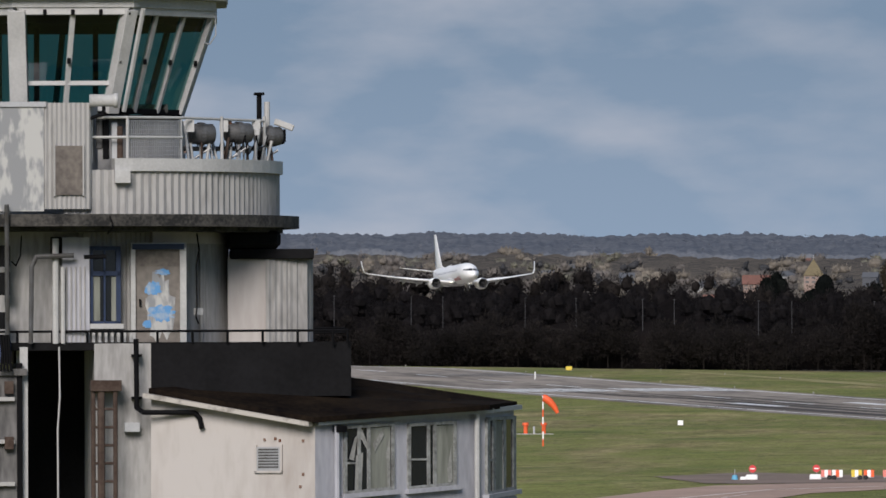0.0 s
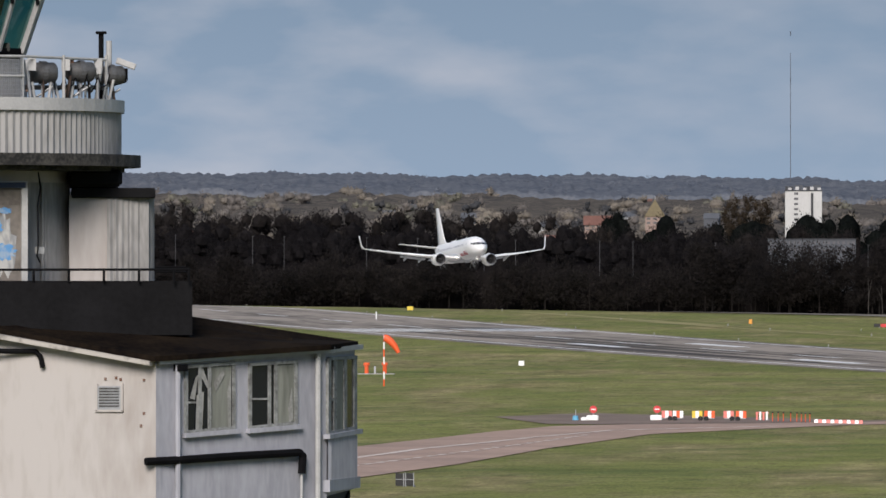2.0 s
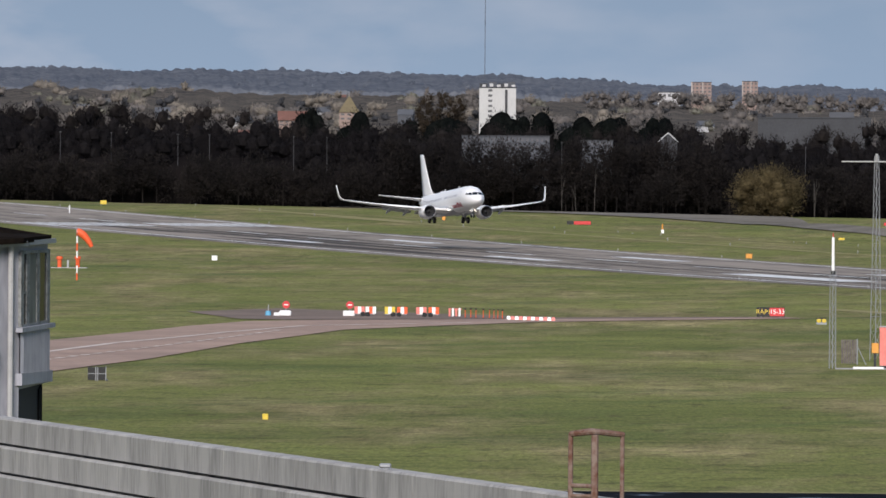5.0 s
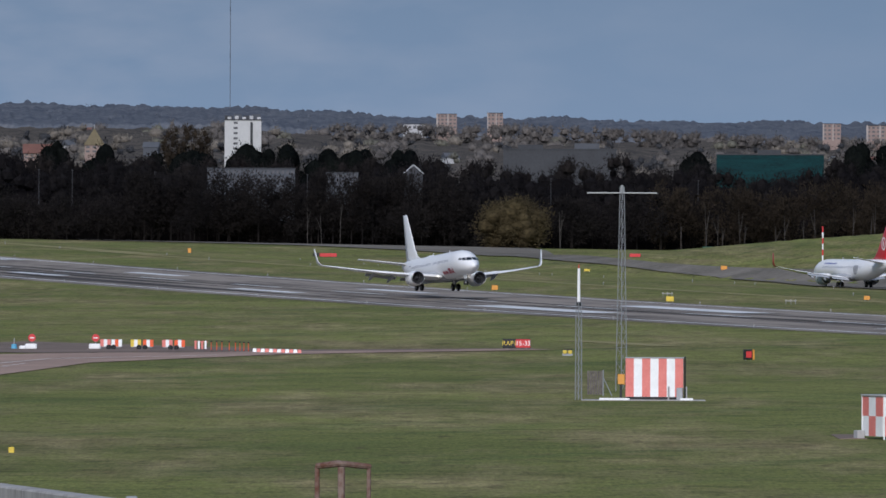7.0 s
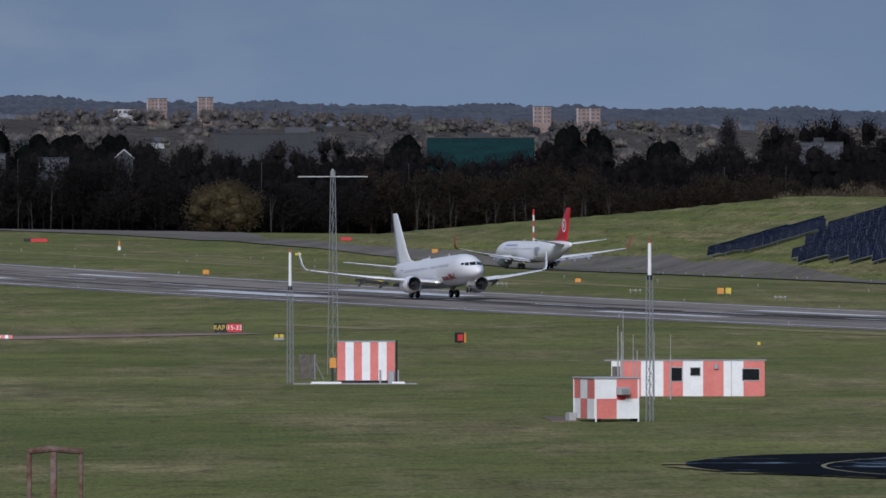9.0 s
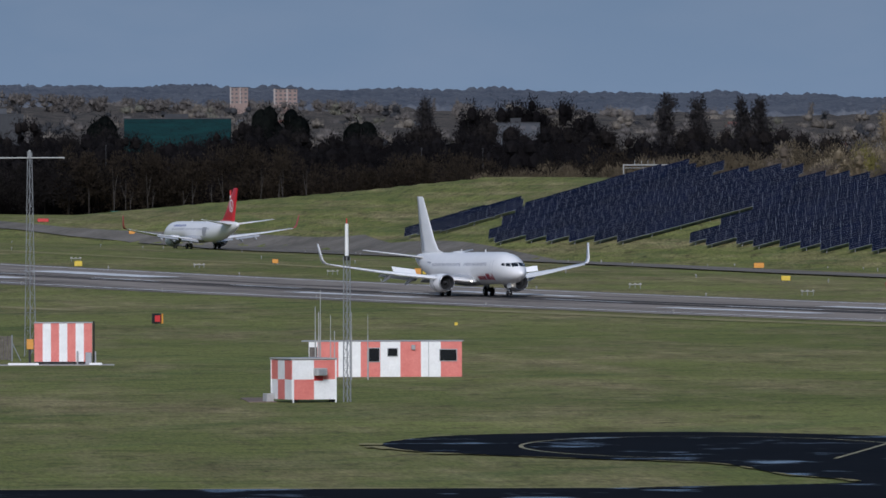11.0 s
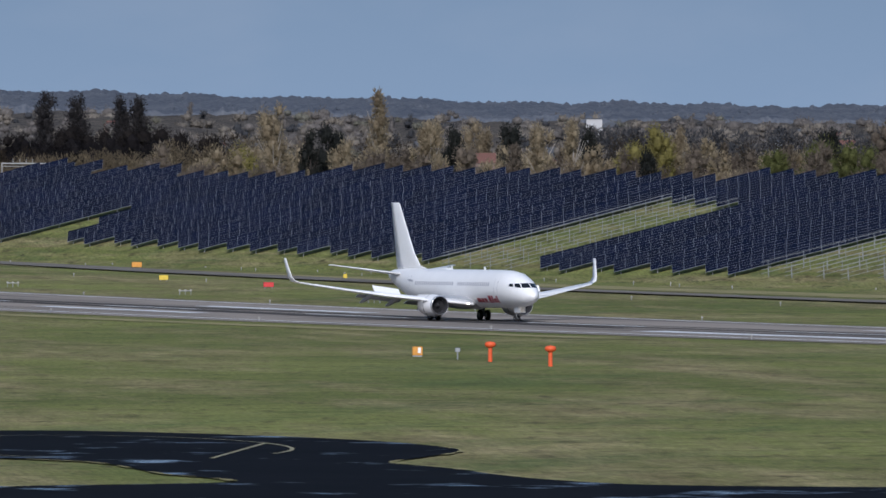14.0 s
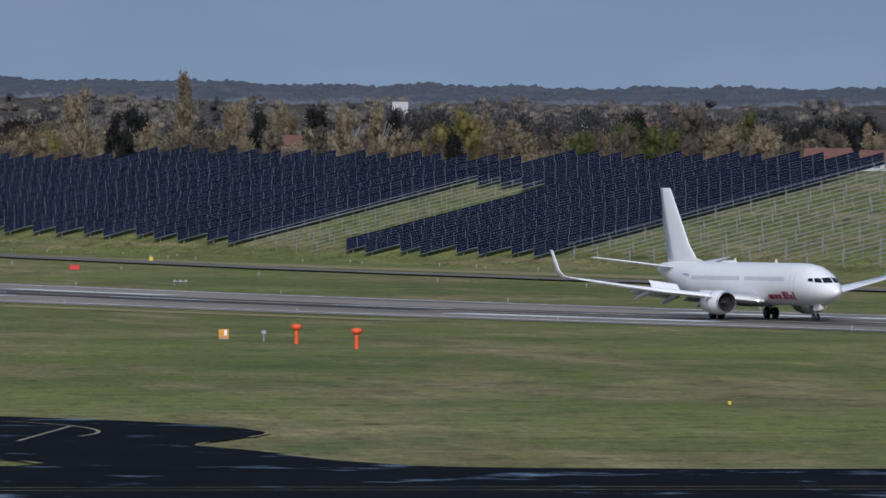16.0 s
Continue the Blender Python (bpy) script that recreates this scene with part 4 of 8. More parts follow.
    # pipes and cables
    part("soil_pipe", add_pipe(bmesh.new(), [tp(242, 598, -4.3), tp(243, 720, -4.3), tp(255, 728, -4.45), tp(345, 729, -4.65), tp(354, 738, -4.7), tp(358, 757, -4.75)], 0.055), M["black_pipe"], tower, "black soil pipe")
    for u, v in ((242, 625), (242, 700), (337, 729)):
        part("pipe_collar", slab(bmesh.new(), u - 9, u + 9, v, v + 5, T, 0.0, 0.62 if u > 300 else 0.4), M["black_pipe"], tower)
    for u0, u1, v0, v1 in ((0, 14, 432, 470), (0, 14, 480, 520), (0, 12, 550, 580)):
        part("louvre_slot", slab(bmesh.new(), u0, u1, v0, v1, W, 0.0, 0.32), M["black_felt_and_shade"], tower)
    part("panel_joint", slab(bmesh.new(), 88, 112, 418, 455, W, 0.0, 0.5), M["black_felt_and_shade"], tower)
    part("grey_panel", slab(bmesh.new(), 112, 160, 418, 604, ((100, -3.75), (170, -3.7)), 0.0, 0.03), M["grey_wall"], tower)
    for u in (118, 126, 134, 142, 150):
        part("panel_rib", slab(bmesh.new(), u, u + 2.5, 470, 604, ((100, -3.75), (170, -3.7)), 0.0, 0.07), M["white_wall"], tower)
    for k in range(8):
        u = 152 + 11 * k
        part("apron_slat", slab(bmesh.new(), u, u + 5, 583, 604, D, 0.0, 0.12), M["off_white"], tower)
    part("lamp_arm", add_pipe(bmesh.new(), [tp(150, 453, -4.15), tp(190, 452, -4.15)], 0.045, 6), M["black_pipe"], tower)
    part("vent_cowl", slab(bmesh.new(), 220, 247, 746, 762, T, 0.0, 0.3), M["steel"], tower)
    part("down_pipe", add_pipe(bmesh.new(), [tp(56, 606, -4.1), tp(58, 470, -4.1), tp(66, 452, -4.1), tp(132, 450, -4.0)], 0.05), M["dark_steel"], tower)
    part("down_pipe", add_pipe(bmesh.new(), [tp(100, 420, -3.9), tp(100, 606, -3.9)], 0.07), M["off_white"], tower)
    part("down_pipe", add_pipe(bmesh.new(), [tp(113, 470, -3.9), tp(113, 606, -3.9)], 0.05), M["off_white"], tower)
    part("down_pipe", add_pipe(bmesh.new(), [tp(14, 360, -4.9), tp(15, 606, -4.3)], 0.05), M["dark_steel"], tower)
    part("cable", add_pipe(bmesh.new(), [tp(350, 412, -3.1), tp(354, 440, -3.05), tp(349, 470, -3.05), tp(350, 540, -3.05), tp(348, 560, -3.05), tp(353, 572, -3.05)], 0.018, 6), M["black_pipe"], tower)
    part("cable", add_pipe(bmesh.new(), [tp(40, 415, -3.6), tp(38, 450, -3.6), tp(30, 468, -3.6), tp(22, 460, -3.6)], 0.015, 6), M["black_pipe"], tower)
    part("cable", add_pipe(bmesh.new(), [tp(196, 380, -4.9), tp(202, 400, -4.9), tp(192, 412, -4.5)], 0.015, 6), M["black_pipe"], tower)
    part("switch_box", slab(bmesh.new(), 344, 356, 544, 556, ((330, -2.9), (404, -2.4)), 0.0, 0.12), M["off_white"], tower)
    part("roof_cable", add_pipe(bmesh.new(), [tp(383, 20, -1.2), tp(385, 60, -1.2), tp(374, 77, -1.2), tp(364, 74, -1.2)], 0.014, 6), M["steel"], tower)
    return tower


def build_annex():
    annex = thing("tower_annex", TOWER_AT, "white rendered annex with mossy felt roof and grey-framed windows", "building")
    SIDE, FRONT, END = ((268, -4.2), (558, -5.6)), ((558, -5.6), (860, -2.6)), ((860, -2.6), (910, -0.4))
    part("side_wall", slab(bmesh.new(), 268, 558, (697, 746), 1700, SIDE, 0.3, 0.0), M["cream_wall"], annex, "cream render wall streaked with rust")
    part("front_wall", slab(bmesh.new(), 558, 860, (752, 726), (1700, 1640), FRONT, 0.3, 0.0), M["grey_wall"], annex, "blue-grey window wall")
    part("end_wall", slab(bmesh.new(), 860, 910, (728, 724), (985, 972), END, 0.3, 0.0), M["grey_wall"], annex)
    a = [tp(264, 690, -4.3), tp(556, 743, -5.9), tp(868, 722, -3.0), tp(916, 716, -0.3), tp(622, 672, -1.0)]
    part("roof", add_loft(bmesh.new(), [[p - Vector((0, 0, 0.05)) for p in a], [p + Vector((0, 0, 0.06)) for p in a]]), M["felt"], annex, "dark mossy felt roof")
    for u, v in ((455, 664), (535, 662)):
        part("roof_vent", add_pipe(bmesh.new(), [tp(u, v + 14, -2.6), tp(u, v, -2.6), tp(u - 4, v - 3, -2.6)], 0.04, 6), M["black_pipe"], annex)
    part("roof_vent", rod(tp(564, 672, -2.4), tp(564, 636, -2.4), 0.04), M["off_white"], annex)
    part("roof_lap", add_loft(bmesh.new(), [[tp(u, v, y) + Vector((0, dy, dz)) for dy, dz in ((0, 0), (0.5, 0.0), (0.25, 0.09))] for u, v, y in ((470, 682, -2.4), (800, 712, -2.2))]), M["felt"], annex)
    part("verge_board", slab(bmesh.new(), 264, 557, (694, 746), (702, 754), SIDE, 0.0, 0.34), M["verge"], annex, "rotting white verge board")
    part("gutter", slab(bmesh.new(), 556, 866, (742, 722), (752, 731), FRONT, 0.0, 0.16), M["steel"], annex)
    part("gutter", slab(bmesh.new(), 864, 914, (722, 717), (730, 725), END, 0.0, 0.14), M["steel"], annex)

    def casement(u0, u1, v0, v1, line, panes, curtain):
        w = new("window")
        w.parent = annex
        tagged(w, "flaking grey timber window")
        (a0, a1), (b0, b1) = v0, v1
        n = len(panes) - 1

        def lerp(p, u):
            return p[0] + (p[1] - p[0]) * (u - u0) / (u1 - u0)
        for u in panes:
            part("frame_bar", slab(bmesh.new(), u - 2.5, u + 2.5, (lerp(v0, u - 2.5), lerp(v0, u + 2.5)), (lerp(v1, u - 2.5), lerp(v1, u + 2.5)), line, 0.02, 0.05), M["window_grey"], w)
        for q in (0.0, 1.0):
            top = (a0 + (b0 - a0) * q - 3, a1 + (b1 - a1) * q - 3)
            part("frame_rail", slab(bmesh.new(), u0 - 2, u1 + 2, top, (top[0] + 6, top[1] + 6), line, 0.02, 0.06), M["window_grey"], w)
        um = panes[1]
        part("glazing_bar", slab(bmesh.new(), u0, um, (lerp(v0, u0) * 0.47 + lerp(v1, u0) * 0.53,) * 2, (lerp(v0, u0) * 0.44 + lerp(v1, u0) * 0.56,) * 2, line, 0.02, 0.045), M["window_grey"], w)
        for p, q in zip(panes, panes[1:]):
            ob = part("pane", slab(bmesh.new(), p + 2, q - 2, (lerp(v0, p), lerp(v0, q)), (lerp(v1, p), lerp(v1, q)), line, 0.0, 0.02), M["glass_dark"], w)
        part("curtain", slab(bmesh.new(), curtain[0], curtain[1], (lerp(v0, curtain[0]) + 4, lerp(v0, curtain[1]) + 4), (lerp(v1, curtain[0]) - 3, lerp(v1, curtain[1]) - 3), line, 0.0, 0.026), M["curtain"], w)
        part("window_sill", slab(bmesh.new(), u0 - 6, u1 + 6, (b0 + 2, b1 + 2), (b0 + 10, b1 + 10), line, 0.02, 0.13), M["grey_wall"], w)

    def drape(points, line):
        bm = bmesh.new()
        bm.faces.new([bm.verts.new(tp(u, v, on_line(u, *line) - 0.06)) for u, v in points])
        part("torn_drape", bm, M["drape"], annex)

    for points in (((628, 775), (633, 770), (627, 815), (618, 812)), ((636, 770), (641, 758), (653, 792), (650, 796)), ((660, 785), (676, 762), (680, 770), (664, 800)), ((630, 806), (643, 800), (640, 868), (628, 868)), ((684, 800), (691, 770), (691, 862), (686, 862)), ((792, 830), (799, 790), (801, 850), (794, 856))):
        drape(points, FRONT)
    for points in (((890, 820), (897, 815), (903, 830), (892, 836)), ((885, 745), (889, 744), (889, 862), (886, 864))):
        drape(points, END)
    casement(610, 694, (756, 750), (872, 864), FRONT, (610, 634, 651, 694), (655, 690))
    casement(723, 804, (752, 747), (864, 856), FRONT, (723, 757, 768, 804), (770, 801))
    casement(862, 908, (742, 739), (874, 864), END, (862, 872, 890, 908), (874, 889))
    for u, line in ((597, FRONT), (845, FRONT)):
        y = on_line(u, *line) - 0.12
        part("down_pipe", add_pipe(bmesh.new(), [tp(u, 752 if u < 700 else 730, y), tp(u, 1500, y)], 0.06), M["off_white"] if u > 700 else M["grey_wall"], annex)
    part("hopper", slab(bmesh.new(), 589, 604, 752, 764, FRONT, 0.0, 0.2), M["black_pipe"], annex)
    vent = part("vent", slab(bmesh.new(), 456, 497, 790, 832, SIDE, 0.0, 0.04), M["steel"], annex, "grey mesh vent in a cream frame")
    for u0, u1, v0, v1 in ((452, 456, 786, 836), (497, 501, 786, 836), (452, 501, 832, 836)):
        part("vent_frame", slab(bmesh.new(), u0, u1, v0, v1, SIDE, 0.0, 0.05), M["cream_wall"], vent)
    for k in range(7):
        part("louvre", slab(bmesh.new(), 459, 494, 793 + 5.2 * k, 796 + 5.2 * k, SIDE, 0.0, 0.05), M["dark_steel"], vent)
    part("black_pipe", add_pipe(bmesh.new(), [tp(540, 924, -5.75), tp(600, 921, -5.35), tp(700, 914, -4.35), tp(812, 908, -3.25), tp(818, 914, -3.2), tp(816, 945, -3.2)], 0.085), M["black_pipe"], annex, "sagging black drain pipe")
    part("white_pipe", add_pipe(bmesh.new(), [tp(816, 945, -3.2), tp(814, 1300, -3.2)], 0.03), M["off_white"], annex)
    p, q = tp(860, 0, -2.6), tp(908, 0, -0.45)
    part("apron_sheeting", ribbed(bmesh.new(), [(p.x + 0.03, p.y - 0.08), (q.x + 0.06, q.y - 0.05)], 12.63 + (655.5 - 957) * 214 * PER, 12.63 + (655.5 - 880) * 214 * PER, 0.2, 0.05), M["grey_wall"], annex)
    part("end_ledge", slab(bmesh.new(), 858, 912, (957, 950), (978, 970), END, 0.1, 0.1), M["grey_wall"], annex)
    # the doorway's inner shade, put in as a black slab
    part("end_doorway", slab(bmesh.new(), 860, 904, (980, 971), (1700, 1660), END, 0.6, -0.04), M["dark"], annex, "black slab for the dark inside of an open doorway")
    part("end_jamb", slab(bmesh.new(), 897, 902, (985, 976), (1700, 1660), END, 0.1, 0.0), M["black_pipe"], annex)
    for u, v in ((467, 775), (486, 773), (494, 776), (535, 777), (535, 836), (530, 858)):
        part("rust_spot", slab(bmesh.new(), u, u + 4, v, v + 5, SIDE, 0.0, 0.02), M["rust"], annex)
    return annex


def balcony_things():
    cx = (130 - 300) / 81.9

    def placed(name, u, v, y, label, category, group=""):
        ob = new(name)
        ob.matrix_basis = TOWER_AT @ Matrix.Translation(tp(u, v, y))
        return tagged(ob, label, category, group)

    rail = placed("balcony_railing", 320, 285, -3.0, "white tubular balcony railing with wire mesh infill", "railing")
    o = tp(320, 285, -3.0)
    pts = [tp(160, 206, -4.3) - o, tp(228, 206, -4.3) - o, tp(325, 207, -3.3) - o, tp(470, 213, -0.9) - o]
    for dz in (0.0, -0.42):
        part("rail", add_pipe(bmesh.new(), [p + Vector((0, 0, dz)) for p in (pts if dz == 0 else pts[:3])], 0.03), M["off_white"], rail)
    for u, y in ((164, -4.3), (228, -4.3), (322, -3.3), (395, -2.2), (470, -0.9)):
        part("post", rod(tp(u, 205, y) - o, tp(u, 286, y) - o, 0.035), M["off_white"], rail)
    mesh_bm = bmesh.new()
    a, b = pts[1], pts[2]
    for k in range(26):
        p = a.lerp(b, (k + 1) / 27)
        add_rod(mesh_bm, p + Vector((0, 0, -0.05)), p + Vector((0, 0, -0.95)), 0.011, sides=4)
    for k in range(10):
        dz = -0.08 - 0.09 * k
        add_rod(mesh_bm, a + Vector((0, 0, dz)), b + Vector((0, 0, dz)), 0.009, sides=4)
    part("mesh_infill", mesh_bm, M["steel"], rail, "grey wire mesh")
    for u, v, y, r in ((358, 236, -2.4, 0.22), (425, 234, -1.7, 0.21), (478, 240, -0.6, 0.2)):
        d = placed("siren_drum", u, v, y, "weathered grey metal siren drum on a bracket", "siren", "drums on the balcony")
        bm = bmesh.new()
        add_lathe(bm, [(-0.3, 0.02), (-0.3, r * 0.8), (-0.26, r), (0.24, r), (0.28, r * 0.85), (0.3, 0.02)], pose(0, 0, 0, 0, 0, 20), 20)
        part("drum", bm, M["dark_steel"], d, smooth_faces=True)
        bm = bmesh.new()
        add_lathe(bm, [(-0.06, r + 0.03), (0.06, r + 0.03)], pose(0, 0, 0, 0, 0, 20), 20)
        part("band", bm, M["dark_steel"], d)
        part("bracket", add_rod(rod((0, 0, -r * 0.9), (0, 0, -0.56), 0.04), (-0.2, 0, -0.56), (0.2, 0, -0.3), 0.025), M["steel"], d)
    for k, (u, v) in enumerate(((338, 215), (405, 215), (455, 232), (335, 262), (440, 262), (400, 265))):
        d = placed("fitting", u, 286, -2.0 + 0.2 * k, "small rusty aerial fitting on the balcony", "fitting", "fittings on the balcony")
        part("stem", rod((0, 0, 0), (0, 0, (286 - v) / 81.9), 0.03), M["steel"], d)
        part("head", box((-0.09, -0.08, (286 - v) / 81.9 - 0.1), (0.09, 0.08, (286 - v) / 81.9 + 0.06), 0.02), M["rust"] if k % 2 else M["off_white"], d)
    frame_ = placed("bracket_frame", 400, 286, -1.8, "white and rusty brackets and cables among the balcony drums", "bracket")
    o2 = tp(400, 286, -1.8)
    knit = random.Random(3)
    for k in range(16):
        u = 325 + 10.5 * k + knit.uniform(-4, 4)
        y = -3.0 + 2.4 * k / 16
        part("strut", rod(tp(u, 285, y) - o2, tp(u + knit.uniform(-9, 9), 212 + knit.uniform(0, 40), y) - o2, knit.uniform(0.018, 0.04), sides=6), M[("off_white", "steel", "off_white", "old_rust")[k % 4]], frame_)
    for u, y in ((338, -3.0), (398, -2.2), (455, -1.2)):
        part("plate", box(tuple(tp(u - 7, 232, y) - o2), tuple(tp(u + 8, 212, y + 0.06) - o2)), M["off_white"], frame_)
    for k in range(7):
        u = 335 + 20 * k
        part("slack_cable", add_pipe(bmesh.new(), [tp(u, 240, -1.9) - o2, tp(u + 6, 262 + 6 * (k % 3), -1.9) - o2, tp(u + 16, 258, -1.9) - o2, tp(u + 22, 238, -1.9) - o2], 0.014, 5), M["black_pipe"], frame_)
    part("conduit", add_pipe(bmesh.new(), [tp(325, 262, -2.6) - o2, tp(470, 262, -0.9) - o2], 0.05, 8), M["dark_steel"], frame_)
    for u, v0, v1, m in ((178, 205, 262, "dark_steel"), (190, 210, 280, "black_pipe"), (205, 215, 283, "steel"), (214, 222, 283, "old_rust")):
        part("cabinet", box(tuple(tp(u - 6, v1, -4.1) - o2), tuple(tp(u + 6, v0, -3.8) - o2), 0.02), M[m], frame_)
    mast = placed("vent_mast", 461, 286, -0.6, "black and white ventilation mast on the balcony", "mast")
    part("pole", rod((0, 0, 0), (0, 0, 1.45), 0.055), M["black_pipe"], mast)
    part("cap", box((-0.12, -0.12, 1.44), (0.12, 0.12, 1.5), 0.02), M["black_pipe"], mast)
    part("tube", rod((0.17, 0, 0.3), (0.17, 0, 1.3), 0.06), M["off_white"], mast)
    for u, v, y, turn, base in ((186, 176, -4.6, 4, 200), (505, 220, -0.6, -18, 250)):
        c = placed("security_camera", u, v, y, "white bullet security camera on a bracket", "camera", "cameras on the tower")
        mm = pose(0, 0, 0, 0, -turn, 0) if turn > 0 else pose(0, 0, 0, 0, 20, 0)
        bm = bmesh.new()
        if turn > 0:
            add_lathe(bm, [(-0.3, 0.02), (-0.3, 0.13), (0.2, 0.13), (0.22, 0.16), (0.3, 0.16), (0.32, 0.02)], Matrix(), 16)
        else:
            add_box(bm, (-0.22, -0.07, -0.07), (0.22, 0.07, 0.07), 0.02, mm)
        part("housing", bm, M["off_white"], c, smooth_faces=turn > 0)
        part("arm", add_rod(rod((0, 0, -0.1), (0, 0, -(base - v) / 81.9), 0.04), (0, 0, -(base - v) / 81.9), (-0.35, 0.1, -(base - v) / 81.9 - 0.1), 0.04), M["black_pipe"], c)


tower = build_tower()
annex = build_annex()
balcony_things()


# ---- the stepped concrete parapet in front ----
def build_parapet():
    near, far_end = Vector((-0.68, 131.5)), Vector((-18.6, 207.4))
    d = (far_end - near).normalized()
    out = Vector((d.y, -d.x))
    if out.x > 0:
        out = -out
    root = thing("stepped_parapet", (near.x, near.y, 0), "streaked grey concrete parapet of stacked precast ledges", "parapet")
    L = (far_end - near).length

    def pt(along, off, z):
        p = d * along + out * off
        return Vector((p.x, p.y, z))
    n = 26
    for i in range(7):
        z1 = 8.73 - 0.5 * i
        for k in range(n):
            a, b = L * k / n + 0.006, L * (k + 1) / n - 0.006
            o0, o1 = -0.35, 0.14 * i
            ring = lambda q: [pt(q, o0, z1 - 0.45), pt(q, o1, z1 - 0.45), pt(q, o1, z1 - 0.03), pt(q, o1 - 0.03, z1), pt(q, o0, z1)]
            part("ledge", add_loft(bmesh.new(), [ring(a), ring(b)]), M["concrete"], root)
        # shadow line under each ledge, put in as a dark strip
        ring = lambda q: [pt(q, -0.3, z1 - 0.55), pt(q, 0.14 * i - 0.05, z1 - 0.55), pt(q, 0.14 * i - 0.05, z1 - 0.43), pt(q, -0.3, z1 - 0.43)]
        part("shadow_strip", add_loft(bmesh.new(), [ring(0.02), ring(L - 0.02)]), M["mossy"], root)
    ring = lambda q: [pt(q, -0.3, 0), pt(q, 0.7, 0), pt(q, 0.7, 5.2), pt(q, -0.3, 5.2)]
    part("base_wall", add_loft(bmesh.new(), [ring(0), ring(L)]), M["concrete"], root)
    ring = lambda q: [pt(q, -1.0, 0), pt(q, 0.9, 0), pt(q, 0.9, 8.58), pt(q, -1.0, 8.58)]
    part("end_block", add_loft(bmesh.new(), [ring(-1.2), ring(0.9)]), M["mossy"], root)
    q = pt(48, 0.06, 8.73) + Vector((near.x, near.y, 0))
    frame_at = Vector((near.x, near.y, 0)) + pt(3.3, -0.1, 8.735)
    f = thing("access_frame", tuple(frame_at), "rusted steel ladder hoop frame bolted to concrete", "frame", turn=-8)
    for x, yy, r in ((-0.35, 0, 0.035), (0.02, -0.28, 0.05), (0.35, 0, 0.03)):
        part("post", rod((x, yy, -0.18), (x, yy, 0.85), r), M["rust"], f)
    part("top_rail", add_pipe(bmesh.new(), [(-0.35, 0, 0.85), (0.02, -0.28, 0.89), (0.35, 0, 0.85), (-0.1, 0.15, 0.89), (-0.35, 0, 0.85)], 0.04), M["rust"], f)
    for zz in (0.02, 0.16):
        part("rung", rod((-0.35, 0, zz), (0.04, -0.26, zz), 0.03), M["rust"], f)
    b = thing("flood_lamp", tuple(Vector((near.x, near.y, 0)) + pt(17.5, -0.1, 8.73)), "small grey flood lamp on a concrete ledge", "lamp")
    part("housing", box((-0.09, -0.06, 0.02), (0.09, 0.06, 0.09), 0.02), M["steel"], b)
    part("foot", box((-0.03, -0.03, -0.01), (0.03, 0.03, 0.03)), M["steel"], b)


build_parapet()


# ---- paving on the near side ----
def puddled(m):
    """Standing water: smooth where a broad noise is high."""
    nt = m.node_tree
    b = nt.nodes["Principled BSDF"]
    geo = nt.nodes.new("ShaderNodeNewGeometry")
    mp = nt.nodes.new("ShaderNodeMapping")
    mp.inputs["Scale"].default_value = (0.15, 0.1, 1)
    nz = nt.nodes.new("ShaderNodeTexNoise")
    nz.inputs["Scale"].default_value, nz.inputs["Detail"].default_value, nz.inputs["Roughness"].default_value = 1.0, 5, 0.62
    rp = nt.nodes.new("ShaderNodeValToRGB")
    e = rp.color_ramp.elements
    e[0].position, e[1].position = 0.575, 0.66
    e[0].color, e[1].color = (0.75, 0.75, 0.75, 1), (0.1, 0.1, 0.1, 1)
    nt.links.new(geo.outputs["Position"], mp.inputs["Vector"])
    nt.links.new(mp.outputs[0], nz.inputs["Vector"])
    nt.links.new(nz.outputs[0], rp.inputs[0])
    nt.links.new(rp.outputs[0], b.inputs["Roughness"])
    gl = nt.nodes.new("ShaderNodeMapRange")
    gl.inputs[1].default_value, gl.inputs[2].default_value, gl.inputs[3].default_value, gl.inputs[4].default_value = 0.1, 0.75, 0.5, 0.02
    nt.links.new(rp.outputs[0], gl.inputs[0])
    nt.links.new(gl.outputs[0], b.inputs["Specular IOR Level"])


puddled(M["wet"])
M["old_asphalt"] = mat("old_grey_asphalt", (0.24, 0.18, 0.145), 0.85, other=(0.14, 0.11, 0.09), scale=0.06, fine=0.9, where="World", specular=0.15)
bm = ribbon(bmesh.new(), [(-52, 680), (-50.3, 715), (-48.6, 750), (-46.6, 784), (-44.6, 817), (-41.6, 910), (-35.4, 1003), (-26.7, 1035), (-17.4, 1065), (-5, 1085), (12, 1108)],
            [(-66, 800), (-64, 850), (-62, 885), (-59.5, 922), (-56.4, 962), (-51.8, 1020), (-47.3, 1056), (-39, 1070), (-28, 1078), (-15, 1090), (10, 1113)], 0.06)
tagged(mesh_object("old_taxiway", bm, M["taxi"]), "worn pinkish concrete taxiway, disused", "taxiway", kind="structure")
bm = ribbon(bmesh.new(), [(-57, 1120), (-48, 1150), (-30, 1122), (-15, 1100), (10, 1119)], [(-49, 1072), (-44, 1068), (-30, 1079), (-15, 1091), (10, 1114)], 0.055)
tagged(mesh_object("closed_taxiway", bm, M["old_asphalt"]), "grey asphalt taxiway stub behind barriers", "taxiway", kind="structure")
bm = bmesh.new()
